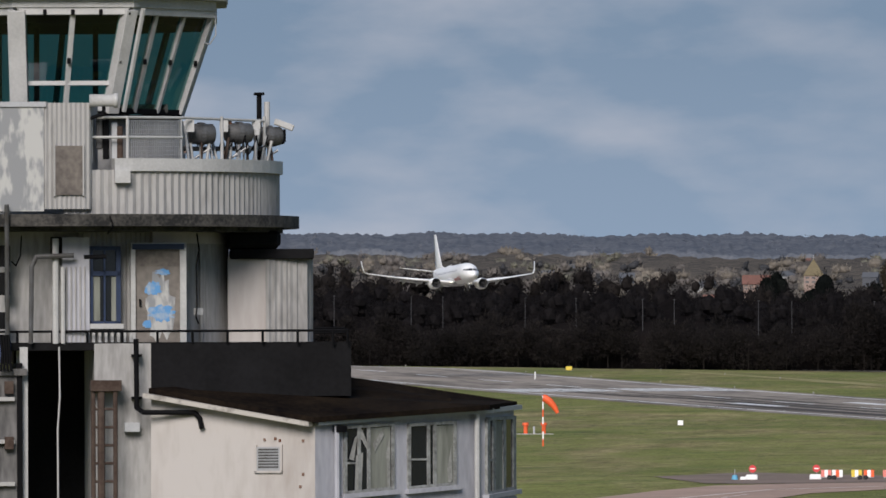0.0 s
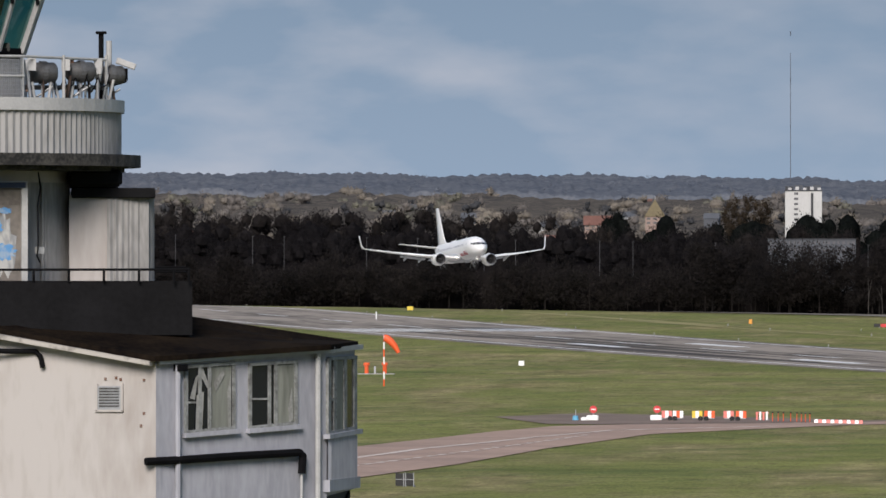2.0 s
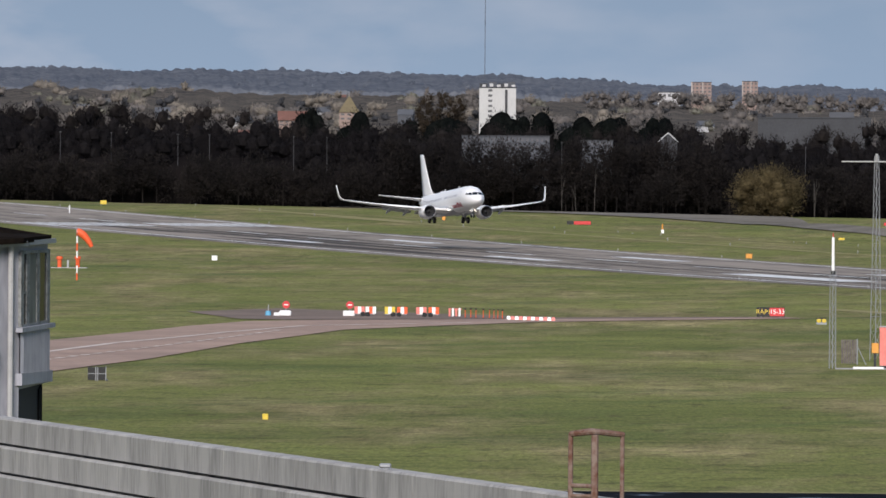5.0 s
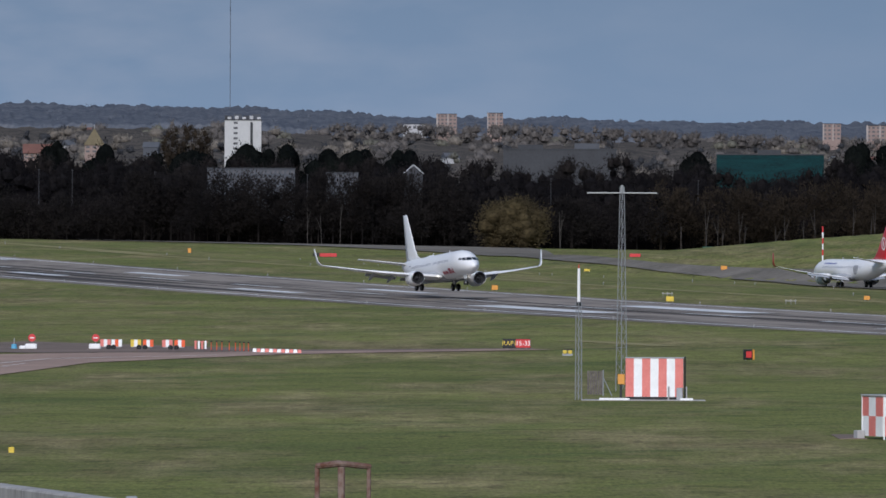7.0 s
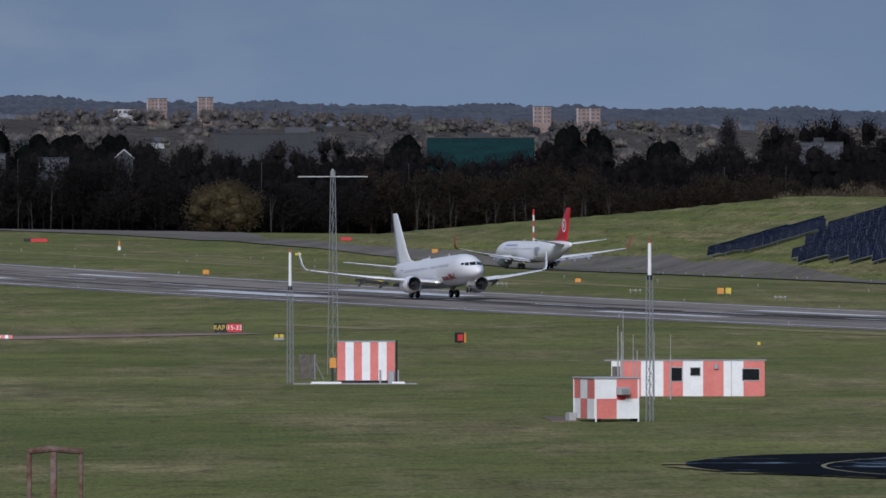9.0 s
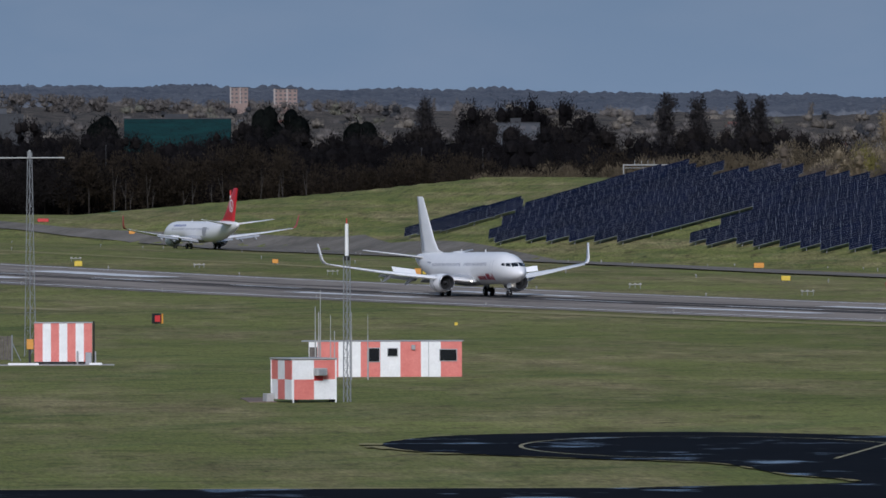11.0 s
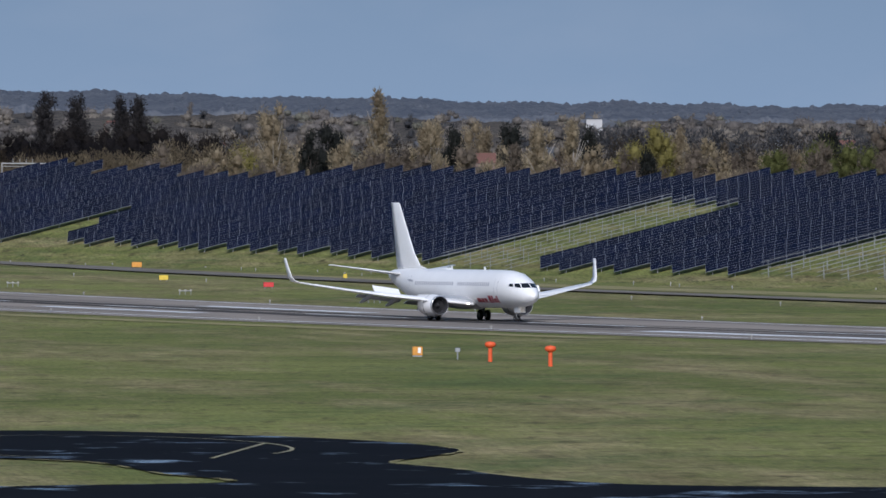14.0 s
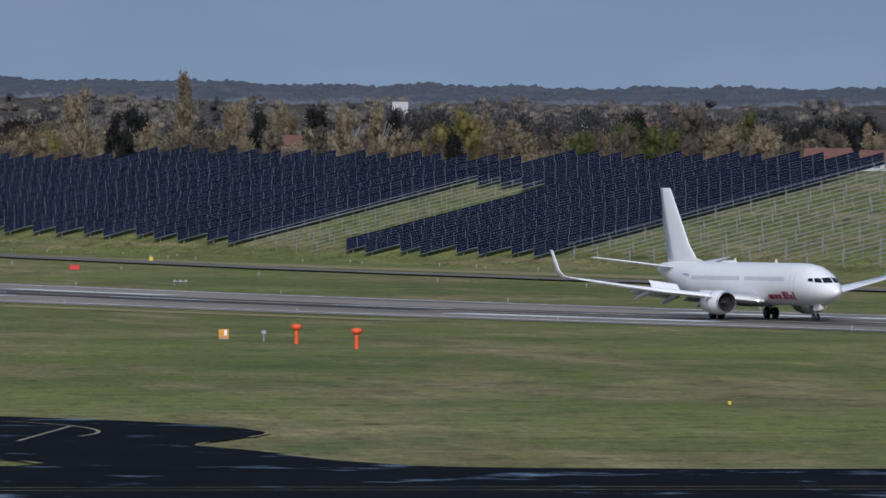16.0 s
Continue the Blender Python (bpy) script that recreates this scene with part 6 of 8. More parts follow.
def lattice(name, x, y, height, w0, w1, label, tube=0.0, cross=0.0, bands=None):
    m = stand(name, x, y, label, "mast")
    n = max(6, int(height / (0.9 * w0 + 0.3)))

    def corner(k, q):
        w = w0 + (w1 - w0) * q
        a = 2 * math.pi * k / 3 + 0.5
        return Vector((w / 1.73 * math.cos(a), w / 1.73 * math.sin(a), height * q))
    for k in range(3):
        part("leg", rod(corner(k, 0), corner(k, 1), 0.045, 0.03, 6), M["steel"], m)
    for i in range(n):
        for k in range(3):
            part("brace", rod(corner(k, i / n), corner((k + 1) % 3, (i + 1) / n), 0.018, sides=4), M["steel"], m)
            part("strut", rod(corner(k, (i + 1) / n), corner((k + 1) % 3, (i + 1) / n), 0.015, sides=4), M["steel"], m)
    if tube:
        part("tube", rod((0, 0, height - 0.2), (0, 0, height + tube), 0.13, 0.11, 10), M["clean_white"], m, "white radome tube")
        part("tip", rod((0, 0, height + tube), (0, 0, height + tube + 0.35), 0.04, 0.03), M["sign_red"], m)
        part("clamp", rod((0, 0, height - 0.25), (0, 0, height + 0.05), 0.18), M["sign_black"], m)
    if cross:
        part("cross_bar", rod((-cross / 2, 0, height - 0.5), (cross / 2, 0, height - 0.5), 0.055), M["off_white"], m)
        part("head", rod((0, 0, height - 0.5), (0, 0, height + 0.15), 0.16, 0.1), M["off_white"], m)
        for sx in (-1, 1):
            part("tip", rod((sx * cross / 2, 0, height - 0.56), (sx * cross / 2, 0, height - 0.44), 0.08), M["off_white"], m)
    return m


def long_hut():
    h = thing("long_hut", (34.1, 733.4, 0), "long flat-roofed hut in broad red and white stripes with dark windows", "hut", turn=math.degrees(-0.05))
    e = [-0.1, 1.42, 3.05, 4.48, 5.95, 7.45, 8.9, 10.45]
    part("body", box((-0.75, 0, -0.05), (10.45, 3.0, 2.6), 0.02), M["clean_white"], h)
    hut_stripes(h, 0, 0.02, 2.58, "rwrwrwr", -0.02, e)
    part("roof", box((-1.3, -0.06, 2.6), (10.6, 3.2, 2.66), 0.02), M["off_white"], h)
    part("end_door", box((-0.7, -0.06, 0.05), (-0.12, 0.0, 2.2)), M["boards"], h)
    for x0, x1, z0, z1 in ((3.65, 4.4, 1.15, 2.1), (5.05, 5.72, 1.55, 2.08), (8.85, 10.05, 1.2, 2.0)):
        w = part("window", box((x0 - 0.06, -0.08, z0 - 0.06), (x1 + 0.06, -0.045, z1 + 0.06)), M["off_white"], h)
        part("pane", box((x0, -0.1, z0), (x1, -0.075, z1)), M["glass_dark"], w)
    part("vent", box((6.75, -0.2, 2.0), (7.05, -0.05, 2.35), 0.02), M["steel"], h)
    part("ridge_seam", box((8.0, -0.055, 0.02), (8.04, -0.04, 2.58)), M["off_white"], h)
    for k, (u, top, thick) in enumerate(((1093, 575, 0.05), (1102, 545, 0.04), (1099, 585, 0.06), (1120, 590, 0.035), (1127, 618, 0.05), (1157, 585, 0.035), (1156, 622, 0.07), (1186, 590, 0.03), (1186, 625, 0.06))):
        a = radians(1.6453) + (u - 784) / 17773
        r = 722.0
        x, y = r * math.sin(a), r * math.cos(a)
        m = stand("whip_aerial", x, y, "thin white whip aerial on a grey pole", "aerial", "aerials round the long hut")
        hh = (705 - top) / 17773 * r
        part("pole", rod((0, 0, -0.05), (0, 0, hh * 0.65), thick), M["off_white"], m)
        part("whip", rod((0, 0, hh * 0.62), (0, 0, hh), thick * 0.6), M["off_white"], m)


def checker_hut():
    h = thing("checkered_hut", (28.0, 639.3, 0), "small hut in red and white checks with an air conditioner", "hut", turn=19)
    # local x along the wider face, y along the deeper side
    w, d, z0, z1 = 3.0, 3.6, 0.2, 2.75
    part("body", box((0, 0, z0), (w, d, z1), 0.01), M["clean_white"], h)
    zm = (z0 + z1) / 2
    for i in range(2):
        for j in range(2):
            part("check", box((0.05 + (w / 2 - 0.05) * i, -0.025, z0 if j == 0 else zm), (0.05 + (w / 2 - 0.05) * (i + 1), 0.01, zm if j == 0 else z1 - 0.05)), M["pink_red"] if (i + j) % 2 == 0 else M["clean_white"], h)
    for i in range(3):
        for j in range(2):
            part("check", box((-0.025, d / 3 * i, z0 if j == 0 else zm), (0.01, d / 3 * (i + 1), zm if j == 0 else z1 - 0.05)), M["pink_red"] if (i + j) % 2 == 1 else M["clean_white"], h)
    part("roof", box((-0.1, -0.1, z1), (w + 0.1, d + 0.1, z1 + 0.09), 0.02), M["off_white"], h)
    for x in (0.02, w - 0.06):
        part("corner_trim", box((x, -0.05, 0), (x + 0.1, -0.025, z1)), M["clean_white"], h)
    part("corner_trim", box((-0.06, d - 0.1, 0), (-0.025, d, z1)), M["clean_white"], h)
    ac = part("air_conditioner", box((1.45, -0.6, 1.72), (2.2, -0.02, 2.2), 0.03), M["off_white"], h)
    part("grille", box((1.62, -0.63, 1.78), (2.1, -0.59, 2.12)), M["steel"], ac)
    # the air conditioner's cast shadow, painted as a deeper red patch
    part("cast_shadow_patch", box((1.5, -0.05, 1.4), (2.1, -0.026, 1.72)), M["sign_red"], h)
    part("step", box((-0.6, d - 0.7, -0.02), (-0.1, d, 0.55), 0.02), M["off_white"], h)
    for x in (0.2, w - 0.3):
        part("foot", box((x, 0.2, -0.05), (x + 0.3, 0.5, z0)), M["sign_black"], h)
    p = thing("hut_path", (26.6, 646, 0.02), "short concrete path beside the hut", "path")
    part("slab", box((-1.3, -5, -0.05), (0.5, 9, 0.03), 0.02), M["old_asphalt"], p)


striped_hut()
long_hut()
checker_hut()
lattice("aerial_mast", 14.9, 840.0, 17.1, 0.95, 0.36, "tall grey lattice mast with a white cross bar", cross=5.7)
lattice("tube_mast", 10.7, 794.8, 7.7, 0.5, 0.45, "grey lattice mast carrying a white tube", tube=2.7)
lattice("tube_mast", 31.6, 641.0, 9.3, 0.45, 0.42, "grey lattice mast carrying a white tube", tube=2.1)
for x, y, s in ((100.4, 795.8, 1.0), (102.3, 773.5, 1.0)):
    b = stand("mushroom_beacon", x, y, "orange-red mushroom-headed beacon on a post", "beacon", "beacons on the grass")
    part("post", rod((0, 0, -0.05), (0, 0, 1.2), 0.17, 0.16, 12), M["orange"], b)
    bm = bmesh.new()
    add_lathe(bm, [(1.12, 0.2), (1.25, 0.42), (1.42, 0.46), (1.56, 0.36), (1.64, 0.02)], pose(0, 0, 0, 0, -90, 0), 16)
    part("head", bm, M["orange"], b, smooth_faces=True)
b = stand("marker_sign", 97.7, 822.4, "yellow box sign with a white panel", "sign")
part("panel", box((-0.42, -0.2, 0.1), (0.42, 0.2, 0.82), 0.03), M["amber"], b)
part("face", box((0.02, -0.24, 0.3), (0.26, -0.195, 0.75)), M["clean_white"], b)
part("foot", box((-0.4, -0.15, -0.05), (0.4, 0.15, 0.1)), M["steel"], b)
b = stand("lamp_post", 99.2, 807.4, "short grey lamp on a thin post", "lamp")
part("post", rod((0, 0, -0.05), (0, 0, 0.75), 0.07), M["steel"], b)
part("head", box((-0.2, -0.12, 0.6), (0.2, 0.12, 0.95), 0.04), M["steel"], b)

# low lights: runway edge, and the rows of white fittings beyond
M["fitting"] = mat("white_light_fitting", (0.42, 0.4, 0.36), 0.5, vary=0.1)
light = None
rng = random.Random(5)
spots = [(s, o) for s in range(-2340, -600, 62) for o in (25.4, -25.4)]
spots += [(-2100 + 34 * k, 150 + 5 * math.sin(k * 1.7)) for k in range(12)]
spots += [(-1760 + 17 * k + rng.uniform(-4, 4), 168 + rng.uniform(-9, 9)) for k in range(46)]
spots += [(-1520 + 48 * k, 86 + rng.uniform(-2, 2)) for k in range(14)]
spots += [(-2080 + 60 * k, 66 + rng.uniform(-4, 4)) for k in range(9)]
for s, o in spots:
    x, y = runway_xy(s, o)
    if light is None:
        light = stand("ground_light", x, y, "small white airfield light fitting on a short stalk", "light", "lights along runway and taxiway")
        part("stalk", rod((0, 0, -0.05), (0, 0, 0.35), 0.05), M["steel"], light)
        part("lens", rod((0, 0, 0.33), (0, 0, 0.52), 0.11, 0.08, 8), M["fitting"], light)
    else:
        copy_thing(light, pose(x, y, ground_z(x, y)))
bar_light = None
for k in range(7):
    x, y = runway_xy(-1480 + 62 * k, 42)
    if bar_light is None:
        bar_light = stand("approach_bar", x, y, "low bar of three small lights on stalks", "light", "bars beside the runway")
        part("bar", rod((-0.8, 0, 0.5), (0.8, 0, 0.5), 0.05), M["steel"], bar_light)
        for sx in (-0.7, 0, 0.7):
            part("stalk", rod((sx, 0, -0.05), (sx, 0, 0.5), 0.04), M["steel"], bar_light)
            part("lamp", box((sx - 0.14, -0.12, 0.45), (sx + 0.14, 0.12, 0.68), 0.03), M["fitting"], bar_light)
    else:
        copy_thing(bar_light, pose(x, y, ground_z(x, y)))
bm = rod((0, 0, -0.05), (0, 0, 1.6), 0.12)
b = stand("stub_post", -125.3, 2000, "short white post on the grass", "post")
part("post", bm, M["clean_white"], b)
for x, y, w, m, label in ((62.9, 2330, 5.5, "green", "small green equipment cabin"), (71.5, 2332, 7.2, "green", "long green equipment container"), (66.5, 2326, 2.0, "clean_white", "white van-sized equipment box")):
    c = stand("equipment_cabin", x, y, label, "cabin", "cabins at the foot of the wood")
    part("body", box((-w / 2, -1.2, -0.1), (w / 2, 1.2, 1.9 if m == "green" else 1.0), 0.05), M[m], c)
    part("door", box((-w / 6, -1.24, 0.1), (w / 6, -1.2, 1.5 if m == "green" else 0.8)), M["off_white"] if w > 6 else M["steel"], c)

# ---- the taxiing airliner ----
M["tail_red"] = mat("tail_red", (0.55, 0.02, 0.03), 0.35, vary=0.06)
M["tip_red"] = mat("dull_red_tip", (0.3, 0.06, 0.05), 0.4, vary=0.06)
M["emblem_grey"] = mat("emblem_grey", (0.36, 0.36, 0.38), 0.4, vary=0.06)
M["navy"] = mat("lettering_blue", (0.12, 0.15, 0.4), 0.4, vary=0.05)
taxi_jet = airliner("taxiing_airliner", "white airliner with a red tail fin taxiing away on asphalt", M["air_white"], M["air_white"], M["tail_red"], M["tip_red"], M["air_white"], stretch=1.15, lights=False, tall=11.8)
for side in (1, -1):
    for k in range(9):
        part("lettering_bar", hull_patch(13.6 - 0.85 * k, 13.05 - 0.85 * k, 30, 42, side, 0.02, 1, 2), M["navy"], taxi_jet)
    part("emblem", hull_patch(-5.0, -7.6, -25, 25, side, 0.02, 3, 5), M["emblem_grey"], taxi_jet)
    bm = bmesh.new()
    add_lathe(bm, [(0, 1.25), (0, 0.95)], Matrix.Translation((-18.2, side * 0.2, 8.4)) @ pose(0, 0, 0, 0, 0, 90), 28)
    part("fin_ring", bm, M["clean_white"], taxi_jet, "white ring on the fin")
    bm = bmesh.new()
    add_sheet(bm, [(-17.9, side * 0.21, 9.3), (-17.7, side * 0.21, 8.2), (-18.6, side * 0.21, 7.6), (-18.3, side * 0.21, 8.5)])
    part("fin_mark", bm, M["clean_white"], taxi_jet)
# lettering on the landing airliner's belly
for side in (1, -1):
    x = 14.3
    for k, (w, a0, a1) in enumerate(((0.34, -46, -20), (0.62, -44, -29), (0.46, -44, -20), (0.68, -46, -20), (0.26, -45, -41), (0.66, -45, -29), (0.68, -45, -29), (1.1, -45, -29))):
        part("lettering_bar", hull_patch(x, x - w, a0, a1, side, 0.015, 1, 3), M["red"], jet)
        x -= w + 0.13
    part("registration_bar", hull_patch(-8.6, -10.2, 16, 22, side, 0.015, 2, 1), M["lilac"], jet)


# ---- solar field on the mound ----
M["cell"] = mat("solar_cells", (0.0012, 0.0034, 0.0145), 0.45, other=(0.0022, 0.0055, 0.022), scale=0.5, fine=3, per_object=0.2, specular=0.015)
M["alu"] = mat("aluminium_frame", (0.26, 0.275, 0.3), 0.65, 0.1, vary=0.1, scale=2)
M["galv"] = mat("weathered_galvanised_frame", (0.27, 0.28, 0.265), 0.7, 0.1, other=(0.18, 0.185, 0.175), scale=2)
EAST = Vector((math.sin(radians(97)), math.cos(radians(97)), 0))
CLIMB = math.cos(radians(22.9))                    # metres away from the runway for each metre along a row
COLS, ROWS_UP, MODULE, SLOPE = 3, 5, 1.68, 4.1
TABLE = COLS * MODULE
RISE = 14.0 / 48.2 * CLIMB                          # the slope of the mound along a row; joints and posts stay upright
LIFT = Matrix.Translation((0, 0, 0.75)) @ Matrix.Rotation(radians(25), 4, "X")
SHEAR = Matrix(((1, 0, 0, 0), (0, 1, 0, 0), (RISE, 0, 1, 0), (0, 0, 0, 1)))


def module_box(bm, i, j, depth=0.03):
    ch = SLOPE / ROWS_UP
    return add_box(bm, (i * MODULE + 0.022, j * ch + 0.062, 0.0), ((i + 1) * MODULE - 0.022, (j + 1) * ch - 0.062, depth), 0, SHEAR @ LIFT)


def table_mesh():
    """One tilted table: a tray of rails with the dark modules standing proud of it."""
    bm = tray_mesh()
    for i in range(COLS):
        for j in range(ROWS_UP):
            n = len(bm.faces)
            module_box(bm, i, j)
            bm.faces.ensure_lookup_table()
            for f in bm.faces[n:]:
                f.material_index = 1
    return bm


def frame_mesh():
    """The same table before its modules are fitted: purlins and rafters."""
    bm = bmesh.new()
    for v in (0.15, 1.4, 2.7, 3.95):
        add_box(bm, (0, v - 0.03, -0.04), (TABLE, v + 0.03, 0.02), 0, SHEAR @ LIFT)
    for k in range(2):
        add_box(bm, (1.0 + 2.6 * k, 0.0, -0.1), (1.08 + 2.6 * k, SLOPE, -0.04), 0, SHEAR @ LIFT)
    return bm


def module_mesh():
    """One framed module."""
    bm = bmesh.new()
    return add_box(bm, (0.022, 0.062, 0.0), (MODULE - 0.022, SLOPE / ROWS_UP - 0.062, 0.03), 0, SHEAR @ LIFT)


def tray_mesh():
    return add_box(bmesh.new(), (0.0, 0, -0.05), (TABLE, SLOPE, 0.0), 0, SHEAR @ LIFT)


shared = {}
for key, maker, mats in (("table", table_mesh, (M["alu"], M["cell"])), ("frame", frame_mesh, (M["galv"],)), ("tray", tray_mesh, (M["alu"],)), ("module", module_mesh, (M["cell"],)),
                         ("short_post", lambda: box((-0.05, -0.05, -0.6), (0.05, 0.05, 1.0)), (M["galv"],)), ("tall_post", lambda: box((-0.05, -0.05, -0.6), (0.05, 0.05, 2.15)), (M["galv"],))):
    me = bpy.data.meshes.new(key)
    b = maker()
    bmesh.ops.recalc_face_normals(b, faces=b.faces)
    b.to_mesh(me)
    b.free()
    for m in mats:
        me.materials.append(m)
    shared[key] = me


seam = {"bearing": None, "phase": 0.0, "drift": random.Random(21)}


def seam_shift(p):
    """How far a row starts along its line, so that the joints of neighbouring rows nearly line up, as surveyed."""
    q = p + EAST * 25
    r, b = math.hypot(q.x, q.y), math.atan2(q.x, q.y)
    if seam["bearing"] is not None:
        seam["phase"] += (b - seam["bearing"]) * r / MODULE
    seam["bearing"] = b
    return -((seam["phase"] + 0.5) % 1.0 - 0.5) * MODULE + seam["drift"].uniform(-1, 1) * (0.84 if b < radians(6.0) else 0.3)


def solar_row(s_base, o_start, o_end, bare):
    """A row of tables that climbs the mound eastwards; bare holds the spans with frames alone."""
    x, y = runway_xy(s_base, 180)
    p = Vector((x, y, 0)) + EAST * ((o_start - 180) / CLIMB)
    n = round((o_end - o_start) / CLIMB / TABLE)
    if n < 1:
        return
    p = p + EAST * seam_shift(p)
    p.z = ground_z(p.x, p.y)
    row = new("solar_panel_row")
    row.location = p
    row.empty_display_size = 0.3
    all_bare = bare(0) and bare(n - 1)
    tagged(row, "row of empty galvanised solar panel frames on grass" if all_bare else "tilted row of dark blue solar panels on a grass mound", "solar panels", "rows on the mound")
    for k in range(n):
        a = p + EAST * (TABLE * k)
        za = ground_z(a.x, a.y)
        m = Matrix((EAST, Vector((-EAST.y, EAST.x, 0)), Vector((0, 0, 1)))).transposed().to_4x4()
        m.translation = Vector((a.x - p.x, a.y - p.y, za - p.z))

        def piece(name, key, parent, at):
            ob = new(name, shared[key])
            ob.parent = parent
            ob.matrix_basis = at
            return ob
        piece("support_post", "short_post", row, m @ Matrix.Translation((1.04, 0.6, 1.04 * RISE)))
        piece("support_post", "tall_post", row, m @ Matrix.Translation((1.04, 3.2, 1.04 * RISE)))
        if bare(k):
            piece("panel_frame", "frame", row, m)
        elif -1352 < s_base < -1300:
            tray = piece("panel_table", "tray", row, m)
            for a_ in range(COLS):
                for b_ in range(ROWS_UP):
                    piece("module", "module", tray, Matrix.Translation(SHEAR @ LIFT @ Vector((a_ * MODULE, b_ * SLOPE / ROWS_UP, 0.002)) - SHEAR @ LIFT @ Vector((0, 0, 0))))
        else:
            piece("panel_table", "table", row, m)["kind"] = "stuff"


for s, o in ((-1790, 200), (-1782, 199.5), (-1774, 199), (-1766, 198)):
    solar_row(s, o, o + 14.2, lambda k: False)
solar_row(-1781, 213.0, 217.6, lambda k: False)
# the rows stand wider apart on the western half
for s in [-1421.3 - 11.3 * k for k in range(29, 0, -1)] + [-1421.3 + 9.9 * k for k in range(33)]:
    lo = mound_foot(s) + 3 + float(np.interp(s, (-1760, -1698, -1665, -1630, -1560, -1515, -1450, -1400), (23, 5.5, 6, 6.5, 5.5, 5, 3, 0)))
    hi = mound_foot(s) + 48.5
    # two rows start higher up and leave a wedge of grass
    lo += CLIMB * TABLE * (4 if -1627 < s < -1622 else 2 if -1616 < s < -1611 else 0)
    if -1424 < s < -1391:
        solar_row(s, lo, hi, lambda k: k < 7)
    else:
        solar_row(s, lo, hi, lambda k: s > -1303)
g = thing("field_gantry", (163, 2056, ground_z(163, 2056)), "white tubular goal-like gantry on the mound top", "gantry")
for x in (-4.7, 4.7):
    part("post", rod((x, 0, -0.2), (x, 0, 6.2), 0.12), M["off_white"], g)
part("beam", rod((-4.8, 0, 6.2), (4.8, 0, 6.2), 0.12), M["off_white"], g)
part("beam", rod((-4.8, 0, 5.6), (4.8, 0, 5.6), 0.06), M["off_white"], g)
for x in (-2.4, -1.0, 0.3, 1.6):
    part("whip", rod((x, 0, 6.2), (x, 0, 7.1), 0.05), M["off_white"], g)


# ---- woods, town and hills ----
# cloud shade over the wood is put into the next two base colours
M["wood_dark"] = leafy("cloud_shaded_twigs", (0.032, 0.0275, 0.025), (0.0155, 0.0145, 0.015), 0.05, 0.35)
M["wood_shaded"] = leafy("cloud_shaded_brown_twigs", (0.021, 0.019, 0.0195), (0.011, 0.0105, 0.0115), 0.05, 0.35)
M["wood_brown"] = leafy("bare_brown_twigs", (0.2, 0.16, 0.105), (0.09, 0.072, 0.05), 0.05, 0.35)
M["wood_brown_dark"] = leafy("dark_brown_twigs", (0.062, 0.048, 0.034), (0.026, 0.021, 0.017), 0.05, 0.35)
M["wood_pale"] = leafy("pale_bare_twigs", (0.36, 0.3, 0.2), (0.19, 0.15, 0.1), 0.06, 0.35)
M["wood_grey"] = leafy("grey_brown_twigs", (0.2, 0.165, 0.13), (0.1, 0.082, 0.065), 0.06, 0.35)
M["olive"] = leafy("olive_spring_leaves", (0.3, 0.27, 0.085), (0.16, 0.14, 0.055), 0.06, 0.35)
M["willow"] = leafy("brown_budding_willow", (0.13, 0.102, 0.052), (0.058, 0.047, 0.028), 0.1, 0.35)
M["evergreen"] = leafy("dark_evergreen", (0.011, 0.013, 0.011), (0.004, 0.005, 0.0055), 0.1, 0.3)
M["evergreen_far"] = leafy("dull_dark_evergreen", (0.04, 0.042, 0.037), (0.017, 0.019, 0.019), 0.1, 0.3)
# poplar twigs with haze put into the base colour, lighter and greyer
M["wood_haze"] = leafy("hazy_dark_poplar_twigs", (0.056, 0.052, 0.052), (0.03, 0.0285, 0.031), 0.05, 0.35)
M["green_leaf"] = leafy("green_leaves", (0.13, 0.14, 0.05), (0.06, 0.066, 0.028), 0.1, 0.35)
# distance haze is mixed into the mid and far base colours, bluest in far_wood
M["mid_wood"] = leafy("hazed_brown_trees", (0.16, 0.14, 0.117), (0.05, 0.049, 0.051), 0.09)
M["mid_tan"] = leafy("hazed_tan_trees", (0.185, 0.163, 0.135), (0.125, 0.112, 0.097), 0.03)
M["mid_brown"] = leafy("hazed_brown_twigs", (0.14, 0.126, 0.114), (0.095, 0.088, 0.084), 0.03)
M["mid_olive"] = leafy("hazed_olive_trees", (0.15, 0.145, 0.112), (0.1, 0.098, 0.084), 0.03)
M["far_wood"] = leafy("hazed_blue_grey_trees", (0.17, 0.18, 0.2), (0.082, 0.098, 0.128), 0.05)
M["mid_dark"] = leafy("hazed_dark_trees", (0.062, 0.063, 0.066), (0.04, 0.042, 0.047), 0.02)
M["dull_steel"] = mat("dull_weathered_steel", (0.075, 0.075, 0.08), 0.7, 0.2, vary=0.1)
# wood_mass holds the cloud shade and the shade between trees in its colour
M["wood_mass"] = leafy("shaded_wood_mass", (0.0095, 0.0082, 0.008), (0.005, 0.0045, 0.0047), 0.03)
M["bark"] = mat("grey_bark", (0.045, 0.038, 0.032), 0.95, vary=0.25, scale=1.5)
M["stem"] = mat("dull_pale_bark", (0.06, 0.053, 0.046), 0.95, vary=0.2, scale=1.5)
M["bark_pale"] = mat("pale_birch_bark", (0.42, 0.38, 0.33), 0.9, vary=0.25, scale=1.5)
gen = np.random.default_rng(11)


